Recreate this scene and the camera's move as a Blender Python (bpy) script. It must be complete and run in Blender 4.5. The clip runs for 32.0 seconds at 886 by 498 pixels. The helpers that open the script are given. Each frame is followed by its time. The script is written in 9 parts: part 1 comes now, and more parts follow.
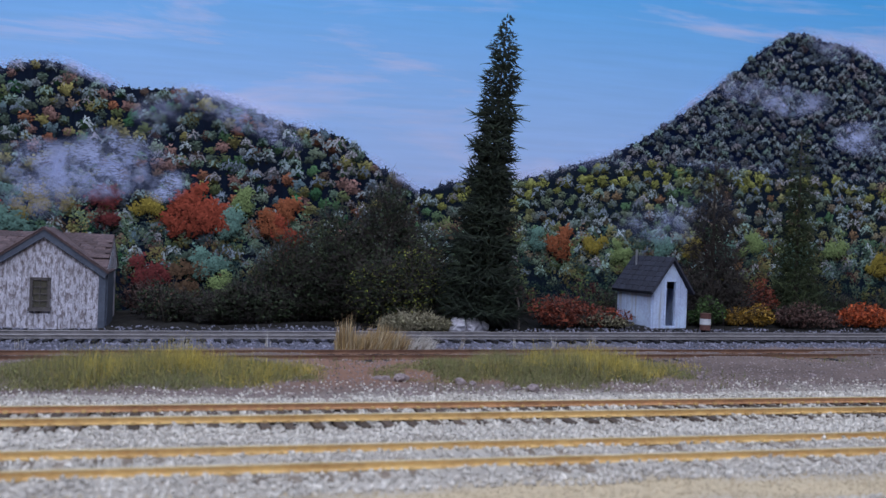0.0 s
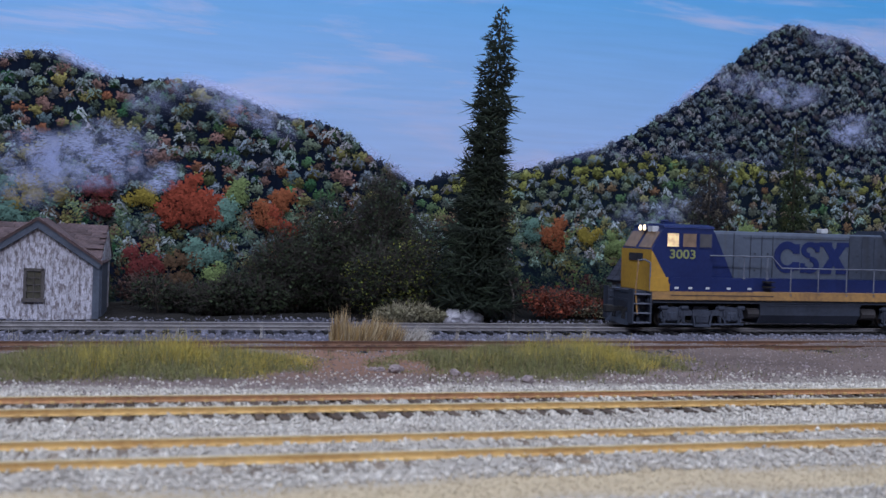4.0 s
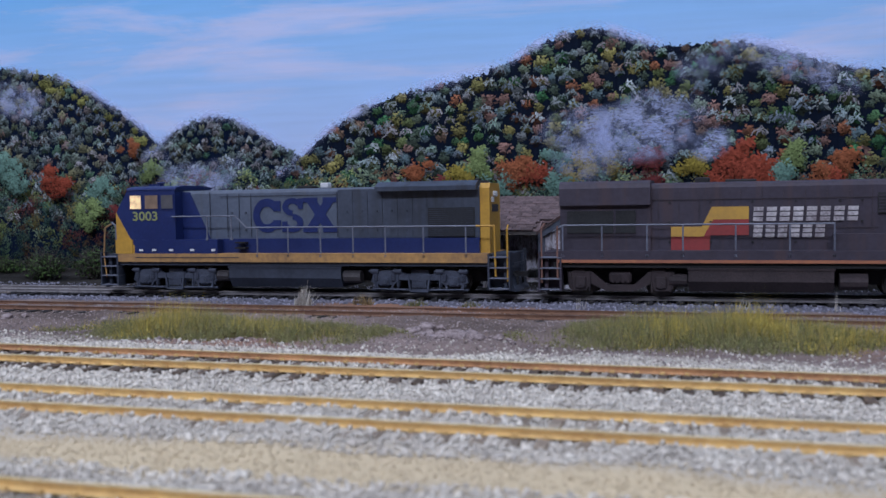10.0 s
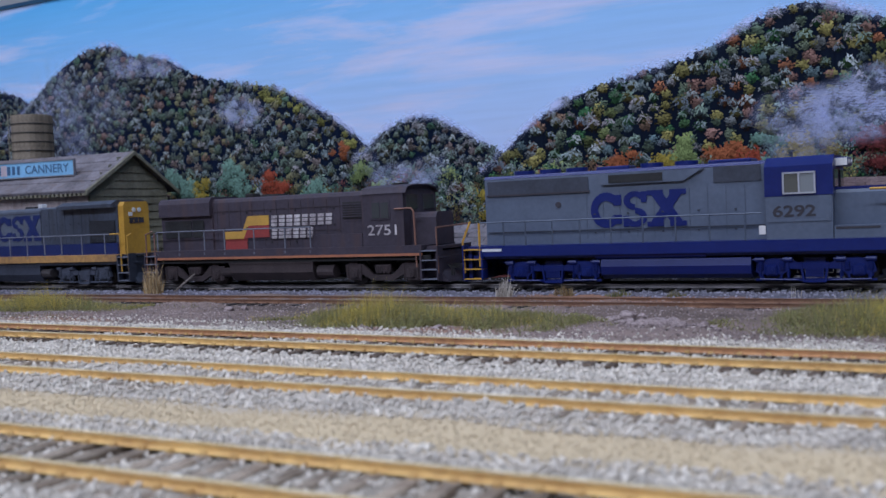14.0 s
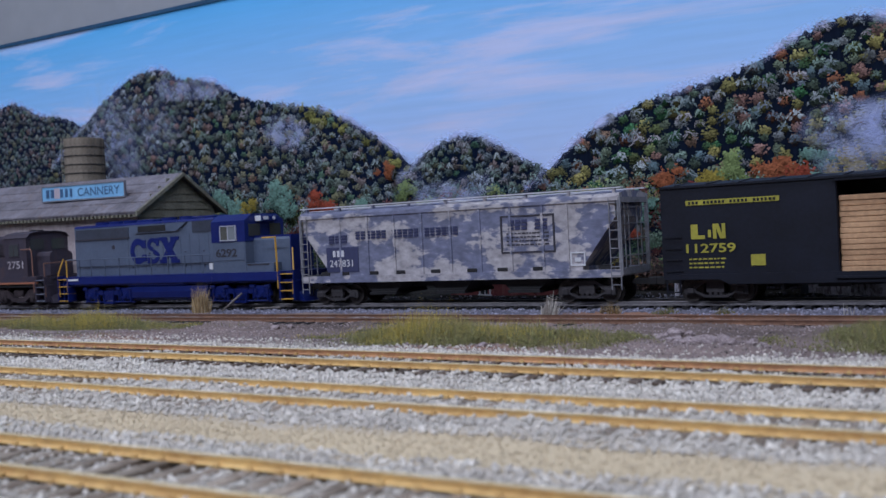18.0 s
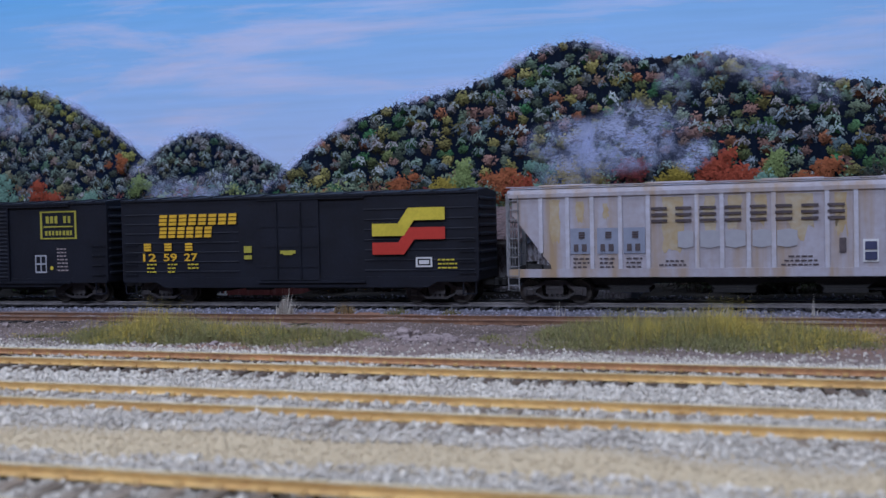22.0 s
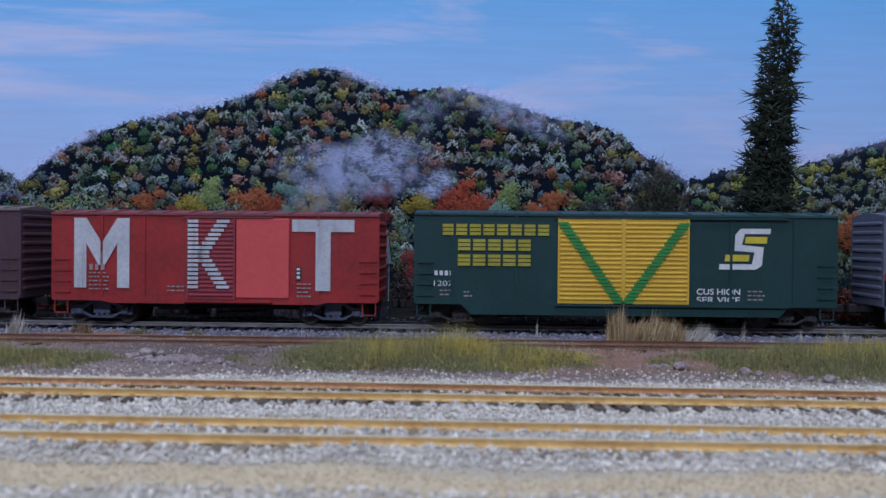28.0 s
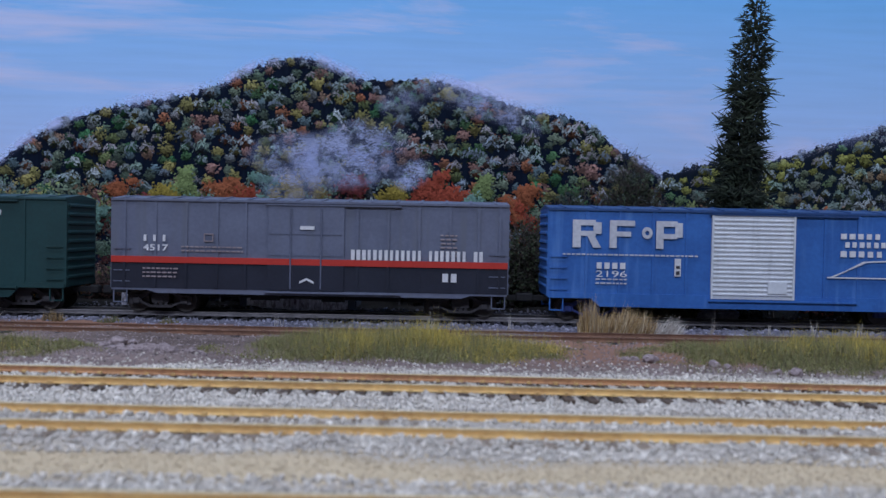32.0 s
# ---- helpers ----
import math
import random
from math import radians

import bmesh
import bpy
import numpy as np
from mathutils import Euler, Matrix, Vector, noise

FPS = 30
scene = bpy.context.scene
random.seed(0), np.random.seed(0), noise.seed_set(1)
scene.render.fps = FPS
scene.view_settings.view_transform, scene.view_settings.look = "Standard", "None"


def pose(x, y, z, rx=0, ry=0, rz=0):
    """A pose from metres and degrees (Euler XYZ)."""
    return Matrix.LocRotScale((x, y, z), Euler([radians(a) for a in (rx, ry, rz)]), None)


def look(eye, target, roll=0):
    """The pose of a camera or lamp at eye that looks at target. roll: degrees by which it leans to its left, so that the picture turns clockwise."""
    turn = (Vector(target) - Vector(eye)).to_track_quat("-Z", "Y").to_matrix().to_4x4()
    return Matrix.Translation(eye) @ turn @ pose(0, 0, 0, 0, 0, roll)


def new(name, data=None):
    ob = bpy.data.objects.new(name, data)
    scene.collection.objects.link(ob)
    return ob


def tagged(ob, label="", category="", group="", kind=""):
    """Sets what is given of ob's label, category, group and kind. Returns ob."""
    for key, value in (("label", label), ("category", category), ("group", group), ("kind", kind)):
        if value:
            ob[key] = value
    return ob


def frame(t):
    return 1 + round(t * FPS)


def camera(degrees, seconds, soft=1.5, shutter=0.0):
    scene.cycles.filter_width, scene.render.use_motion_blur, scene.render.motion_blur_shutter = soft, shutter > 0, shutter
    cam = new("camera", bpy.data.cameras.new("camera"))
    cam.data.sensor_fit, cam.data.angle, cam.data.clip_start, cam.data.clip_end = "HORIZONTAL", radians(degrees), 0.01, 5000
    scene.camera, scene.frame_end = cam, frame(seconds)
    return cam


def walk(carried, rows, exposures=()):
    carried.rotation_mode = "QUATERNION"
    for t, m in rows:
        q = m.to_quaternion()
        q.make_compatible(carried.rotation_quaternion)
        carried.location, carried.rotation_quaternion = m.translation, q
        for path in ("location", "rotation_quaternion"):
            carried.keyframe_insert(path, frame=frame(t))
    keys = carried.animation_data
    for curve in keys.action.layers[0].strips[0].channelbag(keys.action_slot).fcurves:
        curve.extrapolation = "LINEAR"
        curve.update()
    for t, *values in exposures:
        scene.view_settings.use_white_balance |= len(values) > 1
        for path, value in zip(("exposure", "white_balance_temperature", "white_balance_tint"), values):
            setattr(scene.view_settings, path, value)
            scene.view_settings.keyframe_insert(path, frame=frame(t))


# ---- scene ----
cam = camera(49.05, 32.0, soft=1.5)
PATH = [
    (0.0, pose(0.0028, 0.0088, 0.0447, 89.40, -2.15, -16.05)),
    (0.5, pose(0.0028, 0.0090, 0.0447, 89.41, -2.07, -16.06)),
    (1.0, pose(0.0027, 0.0090, 0.0446, 89.32, -2.08, -16.16)),
    (1.5, pose(0.0028, 0.0091, 0.0445, 89.29, -2.08, -16.17)),
    (2.0, pose(0.0029, 0.0088, 0.0446, 89.18, -2.09, -16.19)),
    (2.5, pose(0.0028, 0.0088, 0.0445, 89.11, -2.13, -16.19)),
    (3.0, pose(0.0029, 0.0091, 0.0445, 89.06, -2.14, -16.21)),
    (3.5, pose(0.0028, 0.0089, 0.0446, 88.97, -2.20, -16.31)),
    (5.5, pose(0.0024, 0.0102, 0.0444, 88.77, -2.29, -16.41)),
    (6.0, pose(0.0019, 0.0122, 0.0441, 88.62, -2.23, -16.15)),
    (6.5, pose(0.0019, 0.0134, 0.0454, 88.46, -1.94, -15.04)),
    (7.0, pose(-0.0011, 0.0136, 0.0451, 88.12, -1.41, -11.39)),
    (7.5, pose(-0.0041, 0.0152, 0.0439, 87.66, -0.99, -7.52)),
    (8.0, pose(-0.0029, 0.0216, 0.0428, 87.46, -0.72, -1.41)),
    (8.5, pose(-0.0039, 0.0245, 0.0421, 87.24, -0.58, 2.67)),
    (9.0, pose(-0.0057, 0.0261, 0.0413, 86.98, -0.15, 7.67)),
    (9.5, pose(-0.0118, 0.0261, 0.0413, 86.84, 0.18, 11.63)),
    (10.0, pose(-0.0102, 0.0291, 0.0408, 86.93, 0.31, 13.90)),
    (10.5, pose(-0.0087, 0.0316, 0.0393, 86.91, 0.35, 15.71)),
    (11.0, pose(-0.0073, 0.0335, 0.0390, 87.02, 0.62, 17.50)),
    (11.5, pose(-0.0067, 0.0348, 0.0378, 87.10, 0.92, 19.37)),
    (12.0, pose(-0.0068, 0.0348, 0.0370, 87.20, 1.26, 21.29)),
    (12.5, pose(-0.0067, 0.0347, 0.0361, 87.28, 1.46, 23.14)),
    (13.0, pose(-0.0065, 0.0353, 0.0357, 87.28, 1.72, 24.45)),
    (13.5, pose(-0.0065, 0.0352, 0.0353, 87.34, 1.98, 25.56)),
    (14.0, pose(-0.0064, 0.0337, 0.0357, 87.32, 2.02, 26.32)),
    (14.5, pose(-0.0060, 0.0341, 0.0352, 87.48, 2.15, 27.00)),
    (16.5, pose(-0.0063, 0.0342, 0.0353, 88.36, 2.42, 28.40)),
    (17.0, pose(-0.0065, 0.0339, 0.0352, 88.43, 2.48, 28.66)),
    (17.5, pose(-0.0064, 0.0340, 0.0352, 88.47, 2.53, 28.89)),
    (18.0, pose(-0.0063, 0.0340, 0.0350, 88.58, 2.42, 28.98)),
    (18.5, pose(-0.0059, 0.0350, 0.0344, 88.61, 2.22, 28.89)),
    (19.0, pose(-0.0055, 0.0357, 0.0343, 88.52, 2.00, 28.43)),
    (19.5, pose(-0.0052, 0.0360, 0.0341, 88.41, 1.67, 26.38)),
    (20.0, pose(-0.0052, 0.0367, 0.0341, 88.37, 1.31, 24.04)),
    (20.5, pose(-0.0051, 0.0365, 0.0340, 88.44, 0.93, 21.08)),
    (21.0, pose(-0.0045, 0.0338, 0.0341, 88.48, 0.72, 18.24)),
    (21.5, pose(-0.0033, 0.0318, 0.0342, 88.41, 0.65, 15.80)),
    (22.0, pose(-0.0020, 0.0292, 0.0347, 88.28, 0.60, 13.87)),
    (22.5, pose(-0.0015, 0.0269, 0.0352, 88.13, 0.56, 11.97)),
    (23.0, pose(-0.0012, 0.0246, 0.0358, 88.28, 0.43, 9.52)),
    (23.5, pose(-0.0003, 0.0234, 0.0365, 88.62, 0.23, 7.22)),
    (24.0, pose(-0.0004, 0.0223, 0.0366, 89.12, 0.03, 5.33)),
    (24.5, pose(-0.0006, 0.0218, 0.0365, 89.57, -0.13, 4.04)),
    (25.0, pose(-0.0006, 0.0194, 0.0369, 89.94, -0.17, 3.08)),
    (25.5, pose(-0.0008, 0.0182, 0.0375, 89.81, -0.38, 2.03)),
    (26.0, pose(-0.0008, 0.0177, 0.0374, 89.73, -0.56, 1.21)),
    (26.5, pose(-0.0008, 0.0172, 0.0370, 89.70, -0.71, 0.61)),
    (28.5, pose(-0.0006, 0.0168, 0.0370, 89.35, -1.18, -1.28)),
    (29.0, pose(-0.0005, 0.0168, 0.0371, 89.35, -1.20, -1.47)),
    (29.5, pose(-0.0007, 0.0167, 0.0369, 89.33, -1.30, -1.71)),
    (30.0, pose(-0.0006, 0.0167, 0.0371, 89.24, -1.32, -1.85)),
    (30.5, pose(-0.0007, 0.0164, 0.0371, 89.17, -1.39, -1.89)),
    (31.0, pose(-0.0005, 0.0164, 0.0370, 89.10, -1.40, -1.95)),
    (31.5, pose(-0.0003, 0.0164, 0.0373, 88.97, -1.50, -2.03)),
    (32.0, pose(-0.0000, 0.0154, 0.0372, 88.90, -1.72, -2.39)),
]
# how far the train has come along its track, in metres
RUN = [
    (0.0, 0.4927), (1.0, 0.4105), (2.0, 0.3284), (3.0, 0.2462), (3.5, 0.2047), (5.5, 0.0408), (6.0, -0.0001), (6.5, -0.0417), (7.0, -0.0835), (7.5, -0.1258), (8.0, -0.1684), (8.5, -0.2101), (9.0, -0.2503), (9.5, -0.2904), (10.0, -0.3303), (10.5, -0.3720), (11.0, -0.4151), (11.5, -0.4579), (12.0, -0.4989), (12.5, -0.5382), (13.0, -0.5778), (13.5, -0.6174), (14.0, -0.6569), (14.5, -0.6963), (16.5, -0.8536), (17.0, -0.8927), (17.5, -0.9346), (18.0, -0.9750), (18.5, -1.0138), (19.0, -1.0526), (19.5, -1.0913), (20.0, -1.1319), (20.5, -1.1728), (21.0, -1.2125), (21.5, -1.2509), (22.0, -1.2894), (22.5, -1.3285), (23.0, -1.3673), (23.5, -1.4072), (24.0, -1.4471), (24.5, -1.4867), (25.0, -1.5256), (25.5, -1.5644), (26.0, -1.6028), (26.5, -1.6405), (28.5, -1.7964), (29.0, -1.8356), (29.5, -1.8746), (30.0, -1.9129), (30.5, -1.9520), (31.0, -1.9913), (31.5, -2.0302), (32.0, -2.0683),
]
walk(cam, PATH, [(0.0, 0.0, 6450, 10), (7.0, -0.02, 6450, 10), (13.0, 0.05, 6500, 10), (18.0, -0.03, 6450, 10), (21.0, -0.06, 6350, 10), (25.0, -0.14, 6150, 10), (32.0, -0.14, 6200, 10)])
cam.data.dof.use_dof, cam.data.dof.focus_distance, cam.data.dof.aperture_fstop = True, 0.43, 32.0

# ---- world and lights: a closed room, lit by tubes under its ceiling ----
world = bpy.data.worlds.new("room_air")
world.use_nodes = True
world.node_tree.nodes["Background"].inputs[0].default_value = (0.02, 0.02, 0.025, 1)
scene.world = world


def tube_light(x, y, z, w, d, watts, colour):
    lamp = bpy.data.lights.new("ceiling_tube", "AREA")
    lamp.shape, lamp.size, lamp.size_y, lamp.energy, lamp.color = "RECTANGLE", w, d, watts, colour
    ob = new("ceiling_tube", lamp)
    ob.matrix_world = look((x, y, z), (x, y + 0.12, 0))
    return ob


tube_light(-0.28, 0.10, 1.17, 2.2, 0.25, 11.0, (0.86, 0.96, 1.20))
tube_light(-0.28, -0.9, 1.17, 2.2, 0.25, 27.0, (0.86, 0.96, 1.22))

# ---- materials ----
def mat(name, col, col2=None, rough=0.6, scale=300.0, bump=0.15, metal=0.0, streak=None, amount=0.5, island=0.0, spec=0.4, vary=0.0):
    """Paint, wood, stone and so on: col and col2 mixed by grain, streak a colour that runs down in streaks."""
    m = bpy.data.materials.new(name)
    m.use_nodes = True
    nt = m.node_tree
    n, l = nt.nodes, nt.links
    p = n["Principled BSDF"]
    p.inputs["Roughness"].default_value = rough
    p.inputs["Metallic"].default_value = metal
    p.inputs["Specular IOR Level"].default_value = spec
    co = n.new("ShaderNodeTexCoord")
    big = n.new("ShaderNodeTexNoise")
    big.inputs["Scale"].default_value = scale * 0.22
    big.inputs["Detail"].default_value = 6
    big.inputs["Roughness"].default_value = 0.65
    small = n.new("ShaderNodeTexNoise")
    small.inputs["Scale"].default_value = scale * 2.4
    small.inputs["Detail"].default_value = 4
    l.new(co.outputs["Object"], big.inputs["Vector"])
    l.new(co.outputs["Object"], small.inputs["Vector"])
    col2 = col2 or tuple(c * 0.75 for c in col)
    ramp = n.new("ShaderNodeValToRGB")
    ramp.color_ramp.elements[0].position, ramp.color_ramp.elements[1].position = 0.36, 0.66
    ramp.color_ramp.elements[0].color, ramp.color_ramp.elements[1].color = (*col2, 1), (*col, 1)
    mixf = n.new("ShaderNodeMath")
    mixf.operation = "MULTIPLY_ADD"
    l.new(small.outputs[0], mixf.inputs[0])
    mixf.inputs[1].default_value = 0.5
    half = n.new("ShaderNodeMath")
    half.operation = "MULTIPLY_ADD"
    l.new(big.outputs[0], half.inputs[0])
    half.inputs[1].default_value, half.inputs[2].default_value = 0.9, -0.2
    l.new(half.outputs[0], mixf.inputs[2])
    l.new(mixf.outputs[0], ramp.inputs[0])
    out = ramp.outputs[0]
    if vary:
        oi = n.new("ShaderNodeObjectInfo")
        hv = n.new("ShaderNodeHueSaturation")
        mv = n.new("ShaderNodeMapRange")
        mv.inputs["To Min"].default_value, mv.inputs["To Max"].default_value = 1 - vary, 1 + vary
        l.new(oi.outputs["Random"], mv.inputs["Value"])
        l.new(mv.outputs[0], hv.inputs["Value"])
        l.new(out, hv.inputs["Color"])
        out = hv.outputs[0]
    if island:
        g = n.new("ShaderNodeNewGeometry")
        hsv = n.new("ShaderNodeHueSaturation")
        mr = n.new("ShaderNodeMapRange")
        mr.inputs["To Min"].default_value, mr.inputs["To Max"].default_value = 1 - island, 1 + island
        l.new(g.outputs["Random Per Island"], mr.inputs["Value"])
        l.new(mr.outputs[0], hsv.inputs["Value"])
        l.new(out, hsv.inputs["Color"])
        out = hsv.outputs[0]
    if streak:
        mp = n.new("ShaderNodeMapping")
        mp.inputs["Scale"].default_value = (1, 1, 0.09)
        st = n.new("ShaderNodeTexNoise")
        st.inputs["Scale"].default_value, st.inputs["Detail"].default_value = scale * 0.9, 5
        l.new(co.outputs["Object"], mp.inputs[0])
        l.new(mp.outputs[0], st.inputs["Vector"])
        sr = n.new("ShaderNodeValToRGB")
        sr.color_ramp.elements[0].position, sr.color_ramp.elements[1].position = 0.62 - amount * 0.25, 0.78 - amount * 0.15
        l.new(st.outputs[0], sr.inputs[0])
        mx = n.new("ShaderNodeMix")
        mx.data_type = "RGBA"
        l.new(sr.outputs[0], mx.inputs[0])
        l.new(out, mx.inputs[6])
        mx.inputs[7].default_value = (*streak, 1)
        out = mx.outputs[2]
    l.new(out, p.inputs["Base Color"])
    if bump:
        b = n.new("ShaderNodeBump")
        b.inputs["Strength"].default_value, b.inputs["Distance"].default_value = bump, 0.0006
        l.new(small.outputs[0], b.inputs["Height"])
        l.new(b.outputs[0], p.inputs["Normal"])
    rr = n.new("ShaderNodeMapRange")
    rr.inputs["To Min"].default_value, rr.inputs["To Max"].default_value = max(0.05, rough - 0.12), min(1, rough + 0.12)
    l.new(big.outputs[0], rr.inputs["Value"])
    l.new(rr.outputs[0], p.inputs["Roughness"])
    return m


def flaking(name, coat, bare, stretch, scale, level, bump=0.25, soft=0.04):
    """Old paint that has come off in ragged patches, stretched along or down the wall, with thin dirt in both coats."""
    m = mat(name, coat, tuple(c * 0.80 for c in coat), 0.8, 300, 0)
    n, l = m.node_tree.nodes, m.node_tree.links
    p = n["Principled BSDF"]
    over = p.inputs["Base Color"].links[0].from_socket
    co, mp, t, edge, mix = n.new("ShaderNodeTexCoord"), n.new("ShaderNodeMapping"), n.new("ShaderNodeTexNoise"), n.new("ShaderNodeMapRange"), n.new("ShaderNodeMix")
    mp.inputs["Scale"].default_value = stretch
    t.inputs["Scale"].default_value, t.inputs["Detail"].default_value, t.inputs["Roughness"].default_value = scale, 11, 0.62
    edge.inputs["From Min"].default_value, edge.inputs["From Max"].default_value = level - soft, level + soft
    mix.data_type = "RGBA"
    mix.inputs[6].default_value = (*bare, 1)
    grime = n.new("ShaderNodeTexNoise")
    grime.inputs["Scale"].default_value, grime.inputs["Detail"].default_value = scale * 4, 6
    tone, hsv = n.new("ShaderNodeMapRange"), n.new("ShaderNodeHueSaturation")
    tone.inputs["From Min"].default_value, tone.inputs["From Max"].default_value = 0.3, 0.7
    tone.inputs["To Min"].default_value, tone.inputs["To Max"].default_value = 0.68, 1.2
    l.new(co.outputs["Object"], mp.inputs[0])
    l.new(mp.outputs[0], t.inputs["Vector"])
    l.new(mp.outputs[0], grime.inputs["Vector"])
    l.new(t.outputs[0], edge.inputs["Value"])
    l.new(edge.outputs[0], mix.inputs[0])
    l.new(over, mix.inputs[7])
    l.new(grime.outputs[0], tone.inputs["Value"])
    l.new(tone.outputs[0], hsv.inputs["Value"])
    l.new(mix.outputs[2], hsv.inputs["Color"])
    l.new(hsv.outputs[0], p.inputs["Base Color"])
    b = n.new("ShaderNodeBump")
    b.inputs["Strength"].default_value, b.inputs["Distance"].default_value = bump, 0.0004
    l.new(edge.outputs[0], b.inputs["Height"])
    l.new(b.outputs[0], p.inputs["Normal"])
    return m


def painted(name, rough=0.75, attribute="Col", bump=0.2):
    """Colours that lie on the mesh, with brush grain."""
    m = bpy.data.materials.new(name)
    m.use_nodes = True
    n, l = m.node_tree.nodes, m.node_tree.links
    p = n["Principled BSDF"]
    a = n.new("ShaderNodeVertexColor")
    a.layer_name = attribute
    co = n.new("ShaderNodeTexCoord")
    t = n.new("ShaderNodeTexNoise")
    t.inputs["Scale"].default_value, t.inputs["Detail"].default_value = 900, 4
    l.new(co.outputs["Object"], t.inputs["Vector"])
    mr = n.new("ShaderNodeMapRange")
    mr.inputs["To Min"].default_value, mr.inputs["To Max"].default_value = 0.7, 1.25
    l.new(t.outputs[0], mr.inputs["Value"])
    hsv = n.new("ShaderNodeHueSaturation")
    l.new(mr.outputs[0], hsv.inputs["Value"])
    l.new(a.outputs[0], hsv.inputs["Color"])
    l.new(hsv.outputs[0], p.inputs["Base Color"])
    p.inputs["Roughness"].default_value = rough
    p.inputs["Specular IOR Level"].default_value = 0.2
    b = n.new("ShaderNodeBump")
    b.inputs["Strength"].default_value, b.inputs["Distance"].default_value = bump, 0.0005
    l.new(t.outputs[0], b.inputs["Height"])
    l.new(b.outputs[0], p.inputs["Normal"])
    return m


def glow(name, col, strength):
    """A lamp lens or a pane lit from behind, a little uneven."""
    m = bpy.data.materials.new(name)
    m.use_nodes = True
    n, l = m.node_tree.nodes, m.node_tree.links
    p = n["Principled BSDF"]
    p.inputs["Base Color"].default_value = (*(c * 0.4 for c in col), 1)
    p.inputs["Emission Color"].default_value = (*col, 1)
    co, t, mr = n.new("ShaderNodeTexCoord"), n.new("ShaderNodeTexNoise"), n.new("ShaderNodeMapRange")
    t.inputs["Scale"].default_value, t.inputs["Detail"].default_value = 330, 3
    mr.inputs["From Min"].default_value, mr.inputs["From Max"].default_value = 0.3, 0.7
    mr.inputs["To Min"].default_value, mr.inputs["To Max"].default_value = strength * 0.45, strength * 1.45
    l.new(co.outputs["Object"], t.inputs["Vector"])
    l.new(t.outputs[0], mr.inputs["Value"])
    l.new(mr.outputs[0], p.inputs["Emission Strength"])
    return m


def glass(name, tint=(0.05, 0.055, 0.06)):
    m = bpy.data.materials.new(name)
    m.use_nodes = True
    p = m.node_tree.nodes["Principled BSDF"]
    p.inputs["Base Color"].default_value = (*tint, 1)
    p.inputs["Roughness"].default_value = 0.12
    p.inputs["Specular IOR Level"].default_value = 0.6
    return m


RUST_RAIL = mat("rusty_rail_side", (0.56, 0.30, 0.14), (0.32, 0.16, 0.08), 0.75, 260, 0.2)
OCHRE_RAIL = mat("ochre_rail_side", (0.74, 0.50, 0.20), (0.52, 0.31, 0.12), 0.65, 260, 0.2)
BROWN_RAIL = mat("brown_rail_side", (0.25, 0.135, 0.085), (0.15, 0.08, 0.055), 0.75, 500, 0.2)
GREY_RAIL = mat("grey_rail_side", (0.24, 0.22, 0.23), (0.13, 0.12, 0.125), 0.65, 500, 0.2)
RAIL_TOP = mat("worn_rail_head", (0.78, 0.66, 0.44), (0.62, 0.46, 0.22), 0.4, 500, 0.05, metal=0.3)
RAIL_TOP_DULL = mat("dull_rail_head", (0.46, 0.43, 0.44), (0.34, 0.30, 0.30), 0.45, 500, 0.05, metal=0.3)
TIE_BROWN = mat("weathered_tie", (0.16, 0.115, 0.085), (0.07, 0.05, 0.04), 0.85, 600, 0.4, vary=0.3)
TIE_DARK = mat("creosote_tie", (0.024, 0.021, 0.024), (0.011, 0.010, 0.012), 0.8, 600, 0.3)
STONE_WHITE = mat("pale_ballast", (0.66, 0.61, 0.54), (0.47, 0.42, 0.37), 0.9, 500, 0.4, island=0.30)
STONE_REAR_DARK = mat("dark_rear_gravel", (0.045, 0.04, 0.036), (0.02, 0.018, 0.016), 0.9, 500, 0.3, island=0.5)
STONE_GREY = mat("blue_grey_ballast", (0.28, 0.27, 0.34), (0.13, 0.13, 0.17), 0.85, 500, 0.3, island=0.5)
STONE_DIRT = mat("mixed_pebbles", (0.38, 0.315, 0.31), (0.16, 0.122, 0.116), 0.9, 500, 0.3, island=0.5)
STONE_TAN = mat("tan_sand_grains", (0.56, 0.455, 0.315), (0.44, 0.355, 0.24), 0.95, 500, 0.3, island=0.12)
ROCK = mat("pink_grey_rock", (0.38, 0.31, 0.31), (0.20, 0.155, 0.155), 0.9, 400, 0.5)
ROCK_WHITE = mat("white_plaster_rock", (0.75, 0.72, 0.78), (0.5, 0.47, 0.53), 0.9, 400, 0.5)
GROUND = painted("layout_ground", 0.95, bump=0.6)

# ---- building tools (millimetres in, metres out) ----
STRETCH = [1.0]


